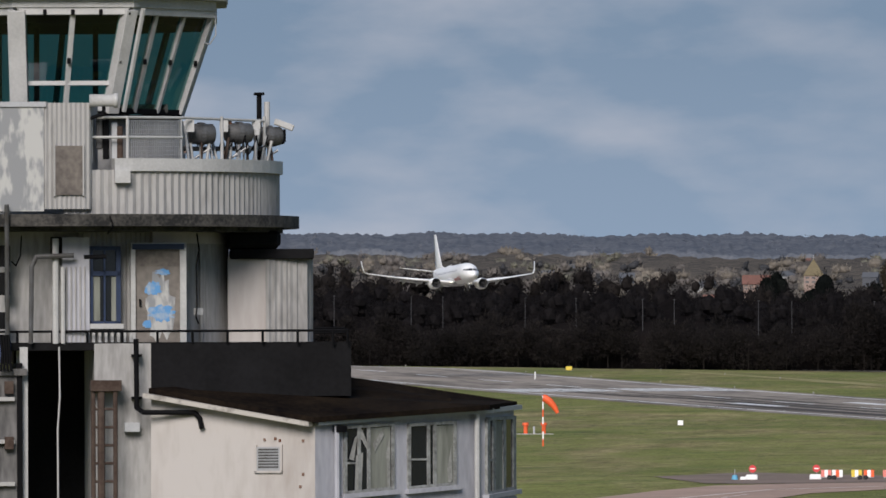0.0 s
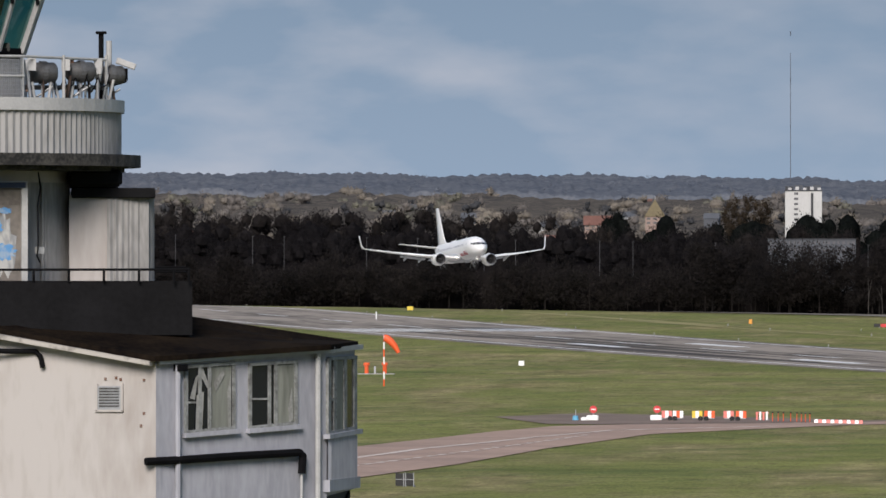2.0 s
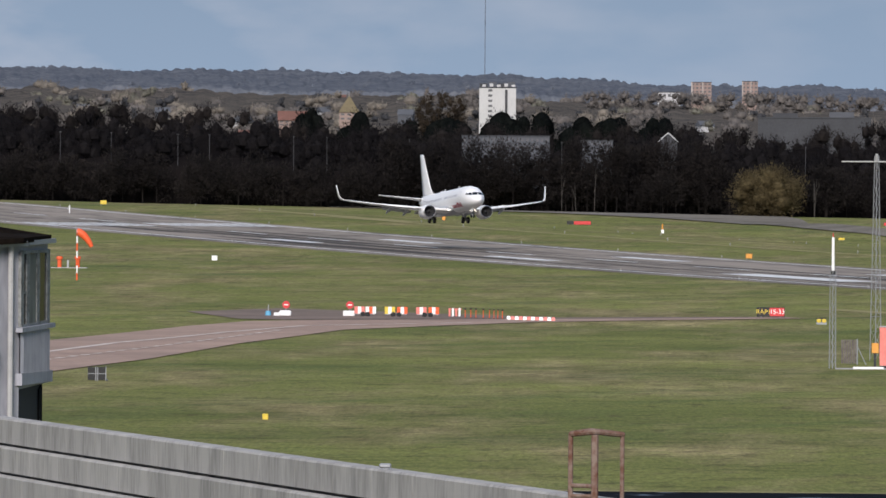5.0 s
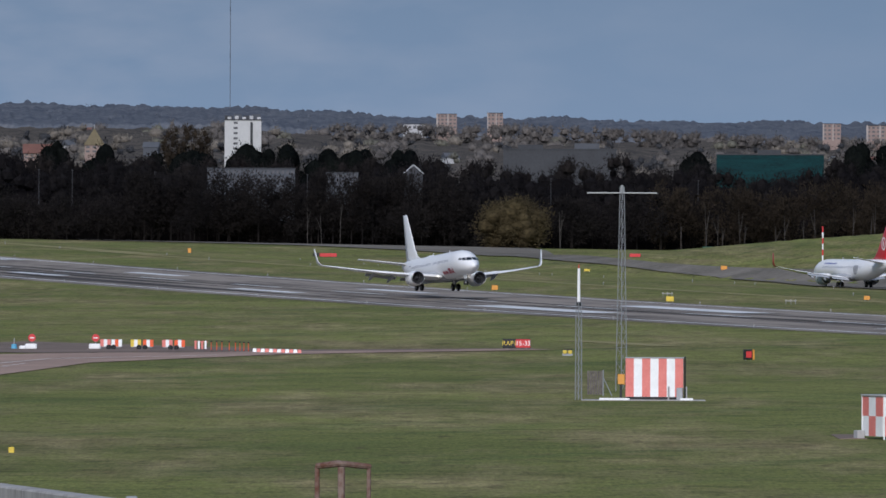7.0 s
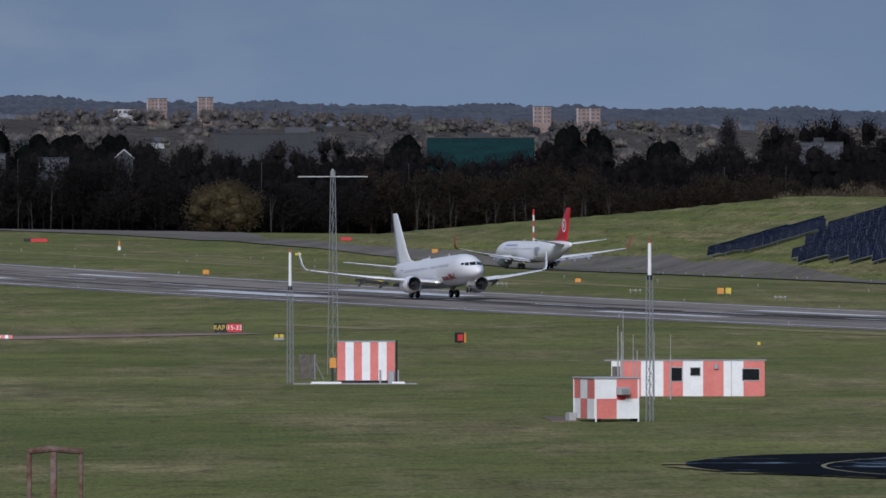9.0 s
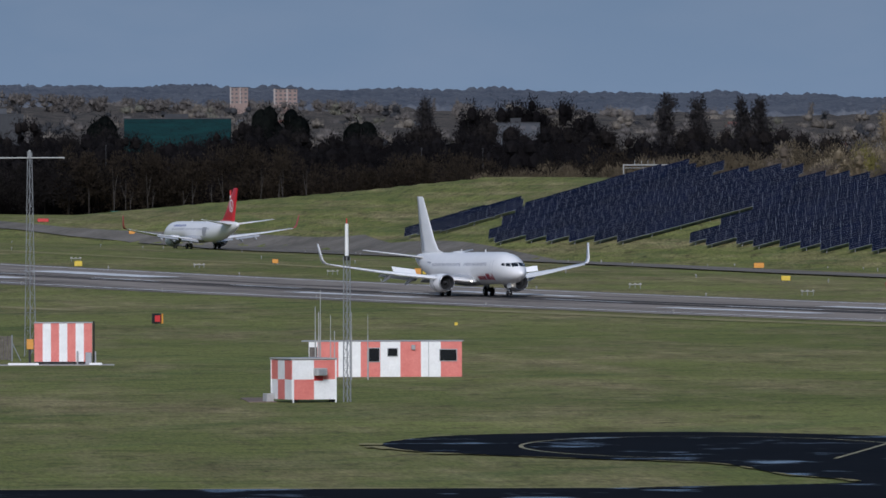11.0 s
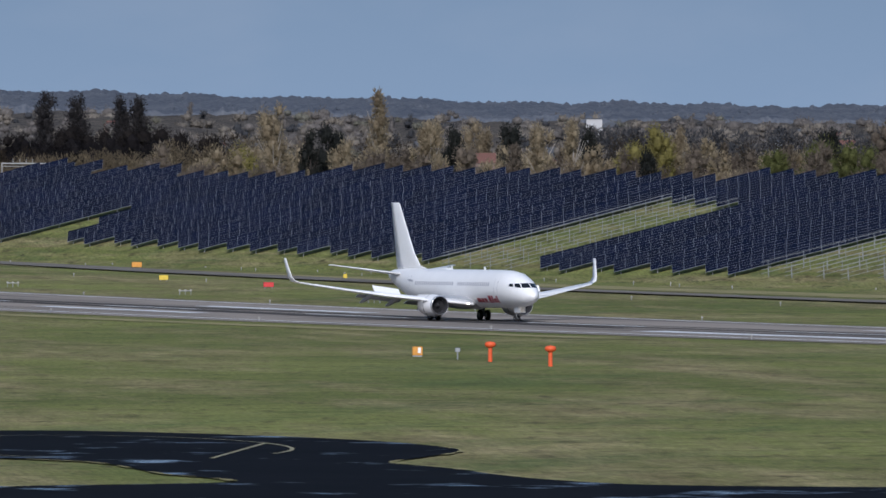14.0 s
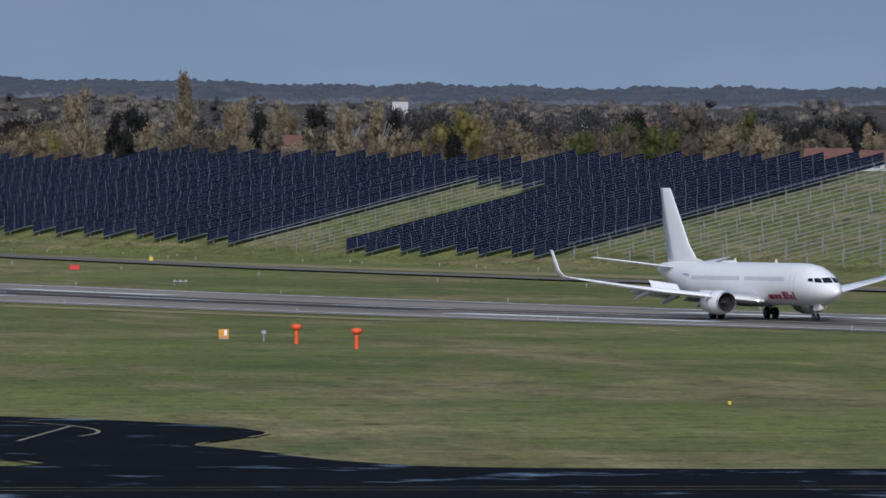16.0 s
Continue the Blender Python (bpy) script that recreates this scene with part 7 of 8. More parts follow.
def ball(cuts):
    b = bmesh.new()
    bmesh.ops.create_icosphere(b, subdivisions=cuts, radius=1)
    tris = np.array([[v.co[:] for v in f.verts] for f in b.faces])
    b.free()
    return tris


BALL, PEBBLE = ball(2), ball(1)


def bushy(n, h, w, base=0.0, lobes=14, size=0.45, heart=0.78, shape="dome", body=None):
    """A leafless or budding crown: lobes grown round a dome or a spire, each a core of shade under a fur of outward twigs."""
    u = gen.normal(size=(lobes, 3))
    u /= np.linalg.norm(u, axis=1)[:, None]
    u *= gen.uniform(0.5, 0.78, (lobes, 1))
    mid, tall = h * (base + (1 - base) / 2), h * (1 - base) / 2
    if shape == "spire":
        u = np.stack([gen.normal(0, 0.22, lobes), gen.normal(0, 0.22, lobes), np.linspace(-0.85, 0.85, lobes)], 1)
        rad = (w / 2) * gen.uniform(0.5, 0.75, lobes) * np.sqrt(np.clip(1.05 - np.abs(u[:, 2]) ** 2.2, 0.12, 1))
    elif shape == "fan":
        # narrow foot, spreading top
        u[:, :2] *= np.clip(0.55 + 0.6 * u[:, 2:3], 0.25, 1.1)
        rad = (w / 2) * gen.uniform(0.24, 0.42, lobes)
    else:
        rad = (w / 2) * gen.uniform(0.34, 0.56, lobes)
    c = u * np.array([w / 2, w / 2, tall]) + np.array([0, 0, mid])
    rz = rad * min(1.6, max(0.8, tall / (w / 2) * 0.8))
    top = (c[:, 2] + rz).max()
    c[:, 2] += h - top
    k = gen.choice(lobes, n, p=rad ** 2 / (rad ** 2).sum())
    p = gen.normal(size=(n, 3))
    p /= np.linalg.norm(p, axis=1)[:, None]
    at = c[k] + p * np.stack([rad[k], rad[k], rz[k]], 1) * gen.uniform(0.45, 1.06, (n, 1))
    d = p + 0.5 * (c[k] - np.array([0, 0, mid * 0.8])) / h + np.array([0, 0, 0.45]) + gen.normal(0, 0.4, (n, 3))
    d /= np.linalg.norm(d, axis=1)[:, None]
    e = np.cross(d, gen.normal(size=(n, 3)))
    e /= np.linalg.norm(e, axis=1)[:, None] + 1e-9
    ln = size * gen.uniform(0.7, 2.2, (n, 1))
    wd = ln * gen.uniform(0.09, 0.26, (n, 1))
    out = [np.stack([at - e * wd, at + e * wd, at + d * ln], 1)]
    if heart:
        for q, r, z in zip(c, rad, rz):
            out.append((BALL if body is None else body) * np.array([r, r, z]) * heart + q)
    out = np.concatenate(out)
    out[:, :, 2] = np.maximum(out[:, :, 2], -0.3)
    return out


def tri_object(name, tris, material, parent=None):
    v = tris.reshape(-1, 3)
    me = bpy.data.meshes.new(name)
    me.vertices.add(len(v))
    me.vertices.foreach_set("co", v.astype(np.float32).ravel())
    me.loops.add(len(v))
    me.loops.foreach_set("vertex_index", np.arange(len(v), dtype=np.int32))
    me.polygons.add(len(v) // 3)
    me.polygons.foreach_set("loop_start", np.arange(0, len(v), 3, dtype=np.int32))
    me.update(calc_edges=True)
    me.materials.append(material)
    ob = new(name, me)
    ob.parent = parent
    return ob


def place(bearing, r):
    a = radians(bearing)
    x, y = r * math.sin(a), r * math.cos(a)
    return x, y, ground_z(x, y)


def canopy(name, label, bearings, ranges, rows, heights, crown_w, material, wobble=0.3, jitter=0.25):
    """Tree tops grown together: row behind row of rounded crowns, one mesh; heights is a function of bearing and of the way back, 0 to 1."""
    step = 0.012
    az = np.arange(bearings[0], bearings[1], step)
    verts, faces = [], []
    n = len(az)
    for i in range(rows + 1):
        q = max(i - 1, 0) / (rows - 1)
        r0 = ranges[0] + (ranges[1] - ranges[0]) * q
        w = math.degrees(crown_w / r0)
        cs = np.sort(gen.uniform(az[0] - w, az[-1] + w, int((az[-1] - az[0]) / w * 1.4)))
        ch = gen.uniform(1 - wobble, 1, len(cs))
        k = np.clip(np.searchsorted(cs, az), 1, len(cs) - 1)
        top = np.zeros(n)
        for kk in (k - 1, k, np.clip(k + 1, 0, len(cs) - 1), np.clip(k - 2, 0, None)):
            dd = np.clip(np.abs(az - cs[kk]) / (w * 0.62), 0, 1)
            top = np.maximum(top, ch[kk] * (1 - 0.24 * dd * dd))
        rr = np.full(n, r0) + gen.normal(0, 0.25, n)
        for j in range(n):
            x, y, z = place(az[j], rr[j])
            hh = 0.0 if i == 0 else heights(az[j], q) * top[j] + gen.normal(0, jitter)
            verts.append((x, y, z + hh))
    for i in range(rows):
        for j in range(n - 1):
            p = i * n + j
            faces.append((p, p + 1, p + n + 1, p + n))
    me = bpy.data.meshes.new(name)
    me.from_pydata(verts, [], faces)
    me.materials.append(material)
    me.shade_smooth()
    return tagged(new(name, me), label, "wood", kind="stuff")


# the wood's skyline: bearing and height above the level of the eye, both in degrees
SKYLINE = ((-7.5, 0.6), (-4.83, 0.605), (-4.7, 0.63), (-4.5, 0.597), (-4.25, 0.588), (-3.6, 0.598), (-3.37, 0.63), (-3.24, 0.597), (-3.09, 0.575), (-2.9, 0.607), (-2.79, 0.63), (-2.61, 0.625),
           (-2.52, 0.58), (-2.38, 0.525), (-2.1, 0.535), (-1.86, 0.515), (-1.6, 0.485), (-0.85, 0.485), (-0.48, 0.525), (-0.19, 0.535), (0.0, 0.49), (0.5, 0.47), (1.0, 0.5), (1.2, 0.465), (1.34, 0.47),
           (1.42, 0.49), (1.66, 0.4), (1.93, 0.45), (2.21, 0.51), (2.41, 0.555), (2.56, 0.44), (2.94, 0.47), (3.36, 0.48), (3.8, 0.5), (4.2, 0.48), (4.5, 0.45), (5.2, 0.47), (5.6, 0.44), (7, 0.42), (12, 0.42))


def skyline(b):
    return float(np.interp(b, [p[0] for p in SKYLINE], [p[1] for p in SKYLINE]))


def tall_to(b, r, el):
    """The height of a tree that reaches el degrees above the level of the eye."""
    return 12.63 + r * math.tan(radians(el)) - place(b, r)[2]


def belt(name, label, bearings, ranges, reach, width, step, material, count=2200, size=0.42, base=0.0, shape="dome", lobes=13, heart=0.0, low=0.86, gap=None, body=PEBBLE, lean=1.0):
    """Trees side by side along a range of bearings, as high as reach(bearing) says, in one mesh."""
    out = []
    b = bearings[0]
    while b < bearings[1]:
        r = gen.uniform(*ranges)
        at = b + gen.uniform(-0.4, 0.4) * math.degrees(step / r)
        b += math.degrees(step * gen.uniform(0.6, 1.4) / r)
        if gap and gap(at):
            continue
        h = tall_to(at, r, reach(at)) * gen.uniform(low, 1.01)
        if h < 2.5:
            continue
        w = min(width * gen.uniform(0.65, 1.35), h * 1.25 * lean)
        x, y, z = place(at, r)
        out.append(bushy(count, h, w, base, lobes, size, heart, shape, body) + np.array([x, y, z]))
        stem = np.array([[-0.16, 0, 0], [0.16, 0, 0], [0.02, 0.1, h * 0.8]])
        out.append((stem + np.array([x, y, z]))[None])
    return tagged(tri_object(name, np.concatenate(out), material), label, "wood", kind="stuff")


def front(b):
    return 0.30 + 0.05 * math.sin(b * 7) * math.sin(b * 17 + 1) if not -1.75 < b < -0.02 else 0.3


# added backing sheet, dark so the gaps between crowns read as shade
canopy("wood_floor", "dark mass filling the shaded gaps in the wood", (-7.5, 5.0), (2446, 2640), 6, lambda b, q: max(2.0, tall_to(b, 2446 + 194 * q, min(0.74 * skyline(b), 0.3 if -1.7 < b < -0.05 and q < 0.3 else 9.0)) * min(1, 0.5 + q)), 9, M["wood_mass"], 0.2, 0.0)
belt("wood_front", "bare dark brown thicket along the airfield edge", (-5.4, 1.6), (2432, 2446), front, 11, 4.6, M["wood_dark"], 2600)
belt("wood_low", "low dark thicket before pale buildings", (-1.8, 0.05), (2434, 2446), lambda b: 0.405 + 0.01 * math.sin(b * 9), 8, 2.4, M["wood_dark"], 2200, low=0.93)
belt("wood_middle", "dark bare trees in the wood", (-5.4, 5.6), (2476, 2510), lambda b: 0.8 * skyline(b), 12, 5.0, M["wood_shaded"], 2200, heart=0.62)
belt("wood_back", "dark bare tree tops of the wood", (-5.4, 5.7), (2530, 2580), lambda b: 0.93 * skyline(b), 12, 6.5, M["wood_shaded"], 2200, heart=0.62)
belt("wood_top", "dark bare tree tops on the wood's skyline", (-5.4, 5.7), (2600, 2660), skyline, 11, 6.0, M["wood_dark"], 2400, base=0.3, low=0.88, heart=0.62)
belt("brown_thicket", "brown leafless trees by the mound", (1.25, 5.0), (2426, 2446), lambda b: 0.30 + 0.05 * math.sin(b * 6) + (0.05 if 1.5 < b < 2.2 else 0.0), 12, 4.4, M["wood_brown_dark"], 3000)
belt("brown_copse", "brown leafless scrub behind the mound", (3.6, 6.0), (2300, 2440), lambda b: 0.2 + 0.22 * (b - 3.6) / 2.4, 9, 3.0, M["wood_brown"], 2200)
belt("dark_copse", "dark brown wood behind the pale birches", (5.5, 12.0), (2500, 2600), lambda b: 0.4 + 0.05 * math.sin(b * 8), 12, 5.0, M["wood_brown_dark"], 1800)
belt("scrub_belt", "grey-brown scrub behind the solar field", (5.2, 12.0), (2150, 2240), lambda b: 0.2 + 0.06 * math.sin(b * 11), 8, 3.8, M["wood_grey"], 1700)
belt("pale_copse", "pale leafless birches behind the solar field", (5.3, 10.6), (2170, 2330), lambda b: 0.36 + 0.08 * math.sin(b * 5.3) * math.sin(b * 13), 8, 4.2, M["wood_pale"], 2300, shape="fan", heart=0.55, lobes=16, low=0.7)
belt("grey_copse", "grey-brown leafless trees behind the solar field", (5.3, 12.0), (2190, 2360), lambda b: 0.37, 8, 3.6, M["wood_grey"], 1900, shape="fan", heart=0.6, lobes=14, low=0.65)
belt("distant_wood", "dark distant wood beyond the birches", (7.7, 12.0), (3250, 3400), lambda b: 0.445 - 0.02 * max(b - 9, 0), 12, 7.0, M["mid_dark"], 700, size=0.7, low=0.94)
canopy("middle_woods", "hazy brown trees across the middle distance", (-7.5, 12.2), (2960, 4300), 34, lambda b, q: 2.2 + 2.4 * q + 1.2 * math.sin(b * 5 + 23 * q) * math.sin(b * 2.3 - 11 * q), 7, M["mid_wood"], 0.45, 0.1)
canopy("far_woods", "far wooded hills tinted blue-grey by haze", (-7.5, 12.2), (4300, 4880), 16, lambda b, q: 5.6 + 1.4 * math.sin(b * 3.1 + 9 * q) * math.sin(b * 7.3), 3.2, M["far_wood"], 0.3, 0.12)


def scattered(name, label, n, ranges, heights, widths, material, count, size, shape="dome", lobes=4, heart=0.74):
    """Trees strewn over the country beyond the wood, in one mesh."""
    out = []
    for k in range(n):
        b, r = gen.uniform(-5.0, 10.8), gen.uniform(*ranges)
        x, y, z = place(b, r)
        h, w = gen.uniform(*heights), gen.uniform(*widths)
        out.append(bushy(count, h, w, 0.0, lobes, size, heart, shape) + np.array([x, y, z]))
    return tagged(tri_object(name, np.concatenate(out), material), label, "wood", kind="stuff")


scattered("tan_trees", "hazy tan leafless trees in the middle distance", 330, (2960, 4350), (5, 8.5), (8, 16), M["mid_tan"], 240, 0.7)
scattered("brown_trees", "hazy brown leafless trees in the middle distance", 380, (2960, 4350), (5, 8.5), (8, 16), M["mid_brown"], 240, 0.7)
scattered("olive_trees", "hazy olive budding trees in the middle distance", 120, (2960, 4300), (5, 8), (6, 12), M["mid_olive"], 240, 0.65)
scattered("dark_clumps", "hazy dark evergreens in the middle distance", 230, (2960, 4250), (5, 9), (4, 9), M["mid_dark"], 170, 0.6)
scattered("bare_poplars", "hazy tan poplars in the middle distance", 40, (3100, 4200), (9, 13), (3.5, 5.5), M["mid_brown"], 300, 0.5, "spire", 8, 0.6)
scattered("hill_trees", "tiny trees on the far hills tinted blue-grey by haze", 520, (4320, 4790), (4.2, 6.4), (3, 9), M["far_wood"], 70, 0.55, lobes=3, heart=0.0)
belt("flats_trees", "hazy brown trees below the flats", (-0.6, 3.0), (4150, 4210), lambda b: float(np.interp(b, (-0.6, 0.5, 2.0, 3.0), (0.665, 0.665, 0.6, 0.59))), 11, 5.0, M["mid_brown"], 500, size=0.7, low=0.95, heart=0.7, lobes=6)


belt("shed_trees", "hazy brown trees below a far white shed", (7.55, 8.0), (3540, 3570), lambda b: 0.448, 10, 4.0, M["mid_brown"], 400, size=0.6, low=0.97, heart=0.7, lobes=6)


def tree(bearing, r, h, w, material, label, shape="dome", count=500, size=0.45, bark="bark", base=0.1, group="", heart=0.75, lobes=18):
    x, y, z = place(bearing, r)
    t = thing("tree", (x, y, z - 0.1), label, "tree", group)
    bm = rod((0, 0, 0), (0.1, 0, h * 0.5), h * 0.022, h * 0.012, 7)
    add_rod(bm, (0.1, 0, h * 0.5), (0.0, 0.1, h * 0.9), h * 0.012, 0.03, 6)
    for k in range(9):
        a, q = gen.uniform(0, 6.3), gen.uniform(0.15, 0.55)
        add_rod(bm, (0.05, 0, h * q), (w * 0.4 * math.cos(a), w * 0.4 * math.sin(a), h * (q + 0.3)), h * 0.008, 0.03, 5)
    part("trunk", bm, M[bark], t)
    tri_object("crown", bushy(count, h, w, base, lobes, size, heart, shape), M[material], t)
    return t


tree(0.40, 2395, 12.9, 17.5, "willow", "broad olive-brown willow standing before the dark wood", count=21000, size=0.36, base=0.04, heart=0.5, lobes=60)
for b, el, w in ((-2.237, 0.53, 8), (-1.963, 0.53, 10), (-1.66, 0.47, 7), (-1.415, 0.49, 15), (-1.148, 0.535, 13), (-1.03, 0.5, 9), (-0.922, 0.53, 12), (-0.706, 0.505, 12), (-0.47, 0.5, 13), (-0.24, 0.5, 11), (1.42, 0.5, 11), (2.37, 0.55, 10), (2.5, 0.53, 9), (2.9, 0.46, 12)):
    tree(b, 2660, tall_to(b, 2660, el + 0.04), w * 1.3, "evergreen", "dark round-crowned evergreen tree above the wood", count=7500, size=0.45, base=0.0, group="evergreens above the wood", heart=0.78, lobes=34)
for b, el in ((-1.58, 0.63), (-1.53, 0.65), (-1.47, 0.655), (-1.42, 0.66), (-1.37, 0.64)):
    tree(b, 2720, tall_to(b, 2720, el), 5, "wood_brown_dark", "tall bare poplar above the wood", "spire", 2600, 0.42, group="poplars above the wood", heart=0.5, lobes=14)
for b, el in ((4.646, 0.643), (4.83, 0.624), (5.08, 0.624), (5.19, 0.622), (3.27, 0.618)):
    tree(b, 2640, tall_to(b, 2640, el), 6.6, "wood_haze", "dark narrow poplar above the wood", "spire", 7000, 0.45, group="poplars above the wood", heart=0.4, lobes=30)
for b, el, w in ((3.55, 0.61, 12), (3.67, 0.605, 12), (3.79, 0.618, 12), (3.91, 0.635, 11), (4.06, 0.628, 12), (4.2, 0.56, 11)):
    tree(b, 2680, tall_to(b, 2680, el), w, "wood_shaded", "dark spreading bare tree on the skyline", "dome", count=6500, size=0.42, base=0.3, group="skyline trees", heart=0.45, lobes=24)
tree(6.545, 2330, tall_to(6.545, 2330, 0.668), 6.5, "wood_pale", "very tall pale poplar behind the solar field", "spire", 5200, 0.42, "bark_pale", heart=0.5, lobes=18)
SORTS = {"wood_pale": "pale leafless birch behind the solar field", "wood_grey": "grey-brown leafless tree behind the solar field", "olive": "olive-yellow budding tree behind the solar field", "green_leaf": "green leafing tree behind the solar field",
         "evergreen_far": "dark evergreen behind the solar field", "wood_dark": "dark bare tree behind the solar field"}
for b, r, el, w, m in ((5.77, 2200, 0.36, 9, "olive"), (5.95, 2240, 0.58, 10, "wood_pale"), (6.27, 2260, 0.478, 8, "evergreen_far"), (6.16, 2250, 0.43, 5, "evergreen_far"), (6.84, 2250, 0.478, 8, "wood_pale"), (6.98, 2270, 0.45, 5, "evergreen_far"), (7.11, 2240, 0.484, 9, "wood_pale"), (7.3, 2300, 0.47, 6, "evergreen_far"),
                       (7.48, 2230, 0.468, 9, "wood_pale"), (7.66, 2230, 0.484, 7, "wood_pale"), (7.74, 2300, 0.45, 5, "evergreen_far"), (8.0, 2220, 0.38, 9, "olive"), (8.155, 2220, 0.478, 7, "olive"), (8.25, 2230, 0.45, 6, "wood_pale"), (8.09, 2150, 0.32, 4.5, "evergreen_far"), (7.2, 2150, 0.2, 8, "evergreen_far"), (6.9, 2150, 0.18, 6, "evergreen_far"),
                       (9.05, 2220, 0.40, 12, "green_leaf"), (9.12, 2240, 0.445, 5, "evergreen_far"), (9.28, 2220, 0.37, 10, "green_leaf"), (9.43, 2260, 0.484, 13, "wood_grey"), (9.77, 2280, 0.468, 9, "green_leaf"), (9.65, 2220, 0.36, 11, "wood_pale"), (9.85, 2220, 0.37, 9, "wood_pale"),
                       (10.12, 2300, 0.42, 12, "evergreen_far"), (10.3, 2320, 0.41, 10, "wood_dark"), (10.44, 2300, 0.436, 8, "evergreen_far"), (8.6, 2240, 0.3, 8, "wood_grey"), (8.8, 2230, 0.33, 7, "green_leaf")):
    tree(b, r, tall_to(b, r, el), w, m, SORTS[m], "fan" if m in ("wood_pale", "wood_grey") else "dome", count=4600, size=0.38, bark="bark_pale" if m == "wood_pale" else "bark", base=0.04, group="trees behind the solar field", heart=0.55, lobes=22)
# pale stems that show against the dark wood
stem_bm = bmesh.new()
for k in range(22):
    b = gen.uniform(1.3, 3.3) if k < 17 else gen.uniform(-0.8, 1.2)
    x, y, z = place(b, 2424)
    hh = gen.uniform(6, 12)
    add_rod(stem_bm, (x, y, z - 0.2), (x + gen.uniform(-0.6, 0.6), y, z + hh), 0.1, 0.03, 5)
    add_rod(stem_bm, (x, y, z + hh * 0.45), (x + gen.uniform(-1.6, 1.6), y, z + hh * 0.9), 0.08, 0.03, 5)
tagged(mesh_object("pale_stems", stem_bm, M["stem"]), "thin pale stems at the edge of the wood", "wood", kind="stuff")

M["far_white"] = mat("pale_concrete_cladding", (0.5, 0.5, 0.5), 0.8, vary=0.08, scale=0.2)
# haze is mixed into the base colours of far_pale, far_brick and far_pane
M["far_pale"] = mat("haze_tinted_grey", (0.085, 0.092, 0.105), 0.9, vary=0.1, scale=0.3)
M["far_grey"] = mat("grey_cladding", (0.05, 0.053, 0.06), 0.8, vary=0.15, scale=0.2)
M["far_brick"] = mat("haze_dulled_brick", (0.3, 0.22, 0.19), 0.9, vary=0.12, scale=0.3)
M["far_bay"] = mat("pale_pink_render", (0.4, 0.35, 0.32), 0.9, vary=0.1, scale=0.3)
M["far_pane"] = mat("haze_paled_window", (0.15, 0.15, 0.16), 0.25, vary=0.2)
M["roof_tile"] = mat("red_roof_tile", (0.17, 0.08, 0.062), 0.9, vary=0.15, scale=0.5)
M["roof_olive"] = mat("mossy_roof_tile", (0.16, 0.13, 0.075), 0.9, vary=0.15, scale=0.5)
M["scaffold"] = mat("green_sheeting", (0.009, 0.05, 0.052), 0.8, other=(0.007, 0.018, 0.022), scale=0.25, stretch=(0.4, 0.4, 3.0), specular=0.1)


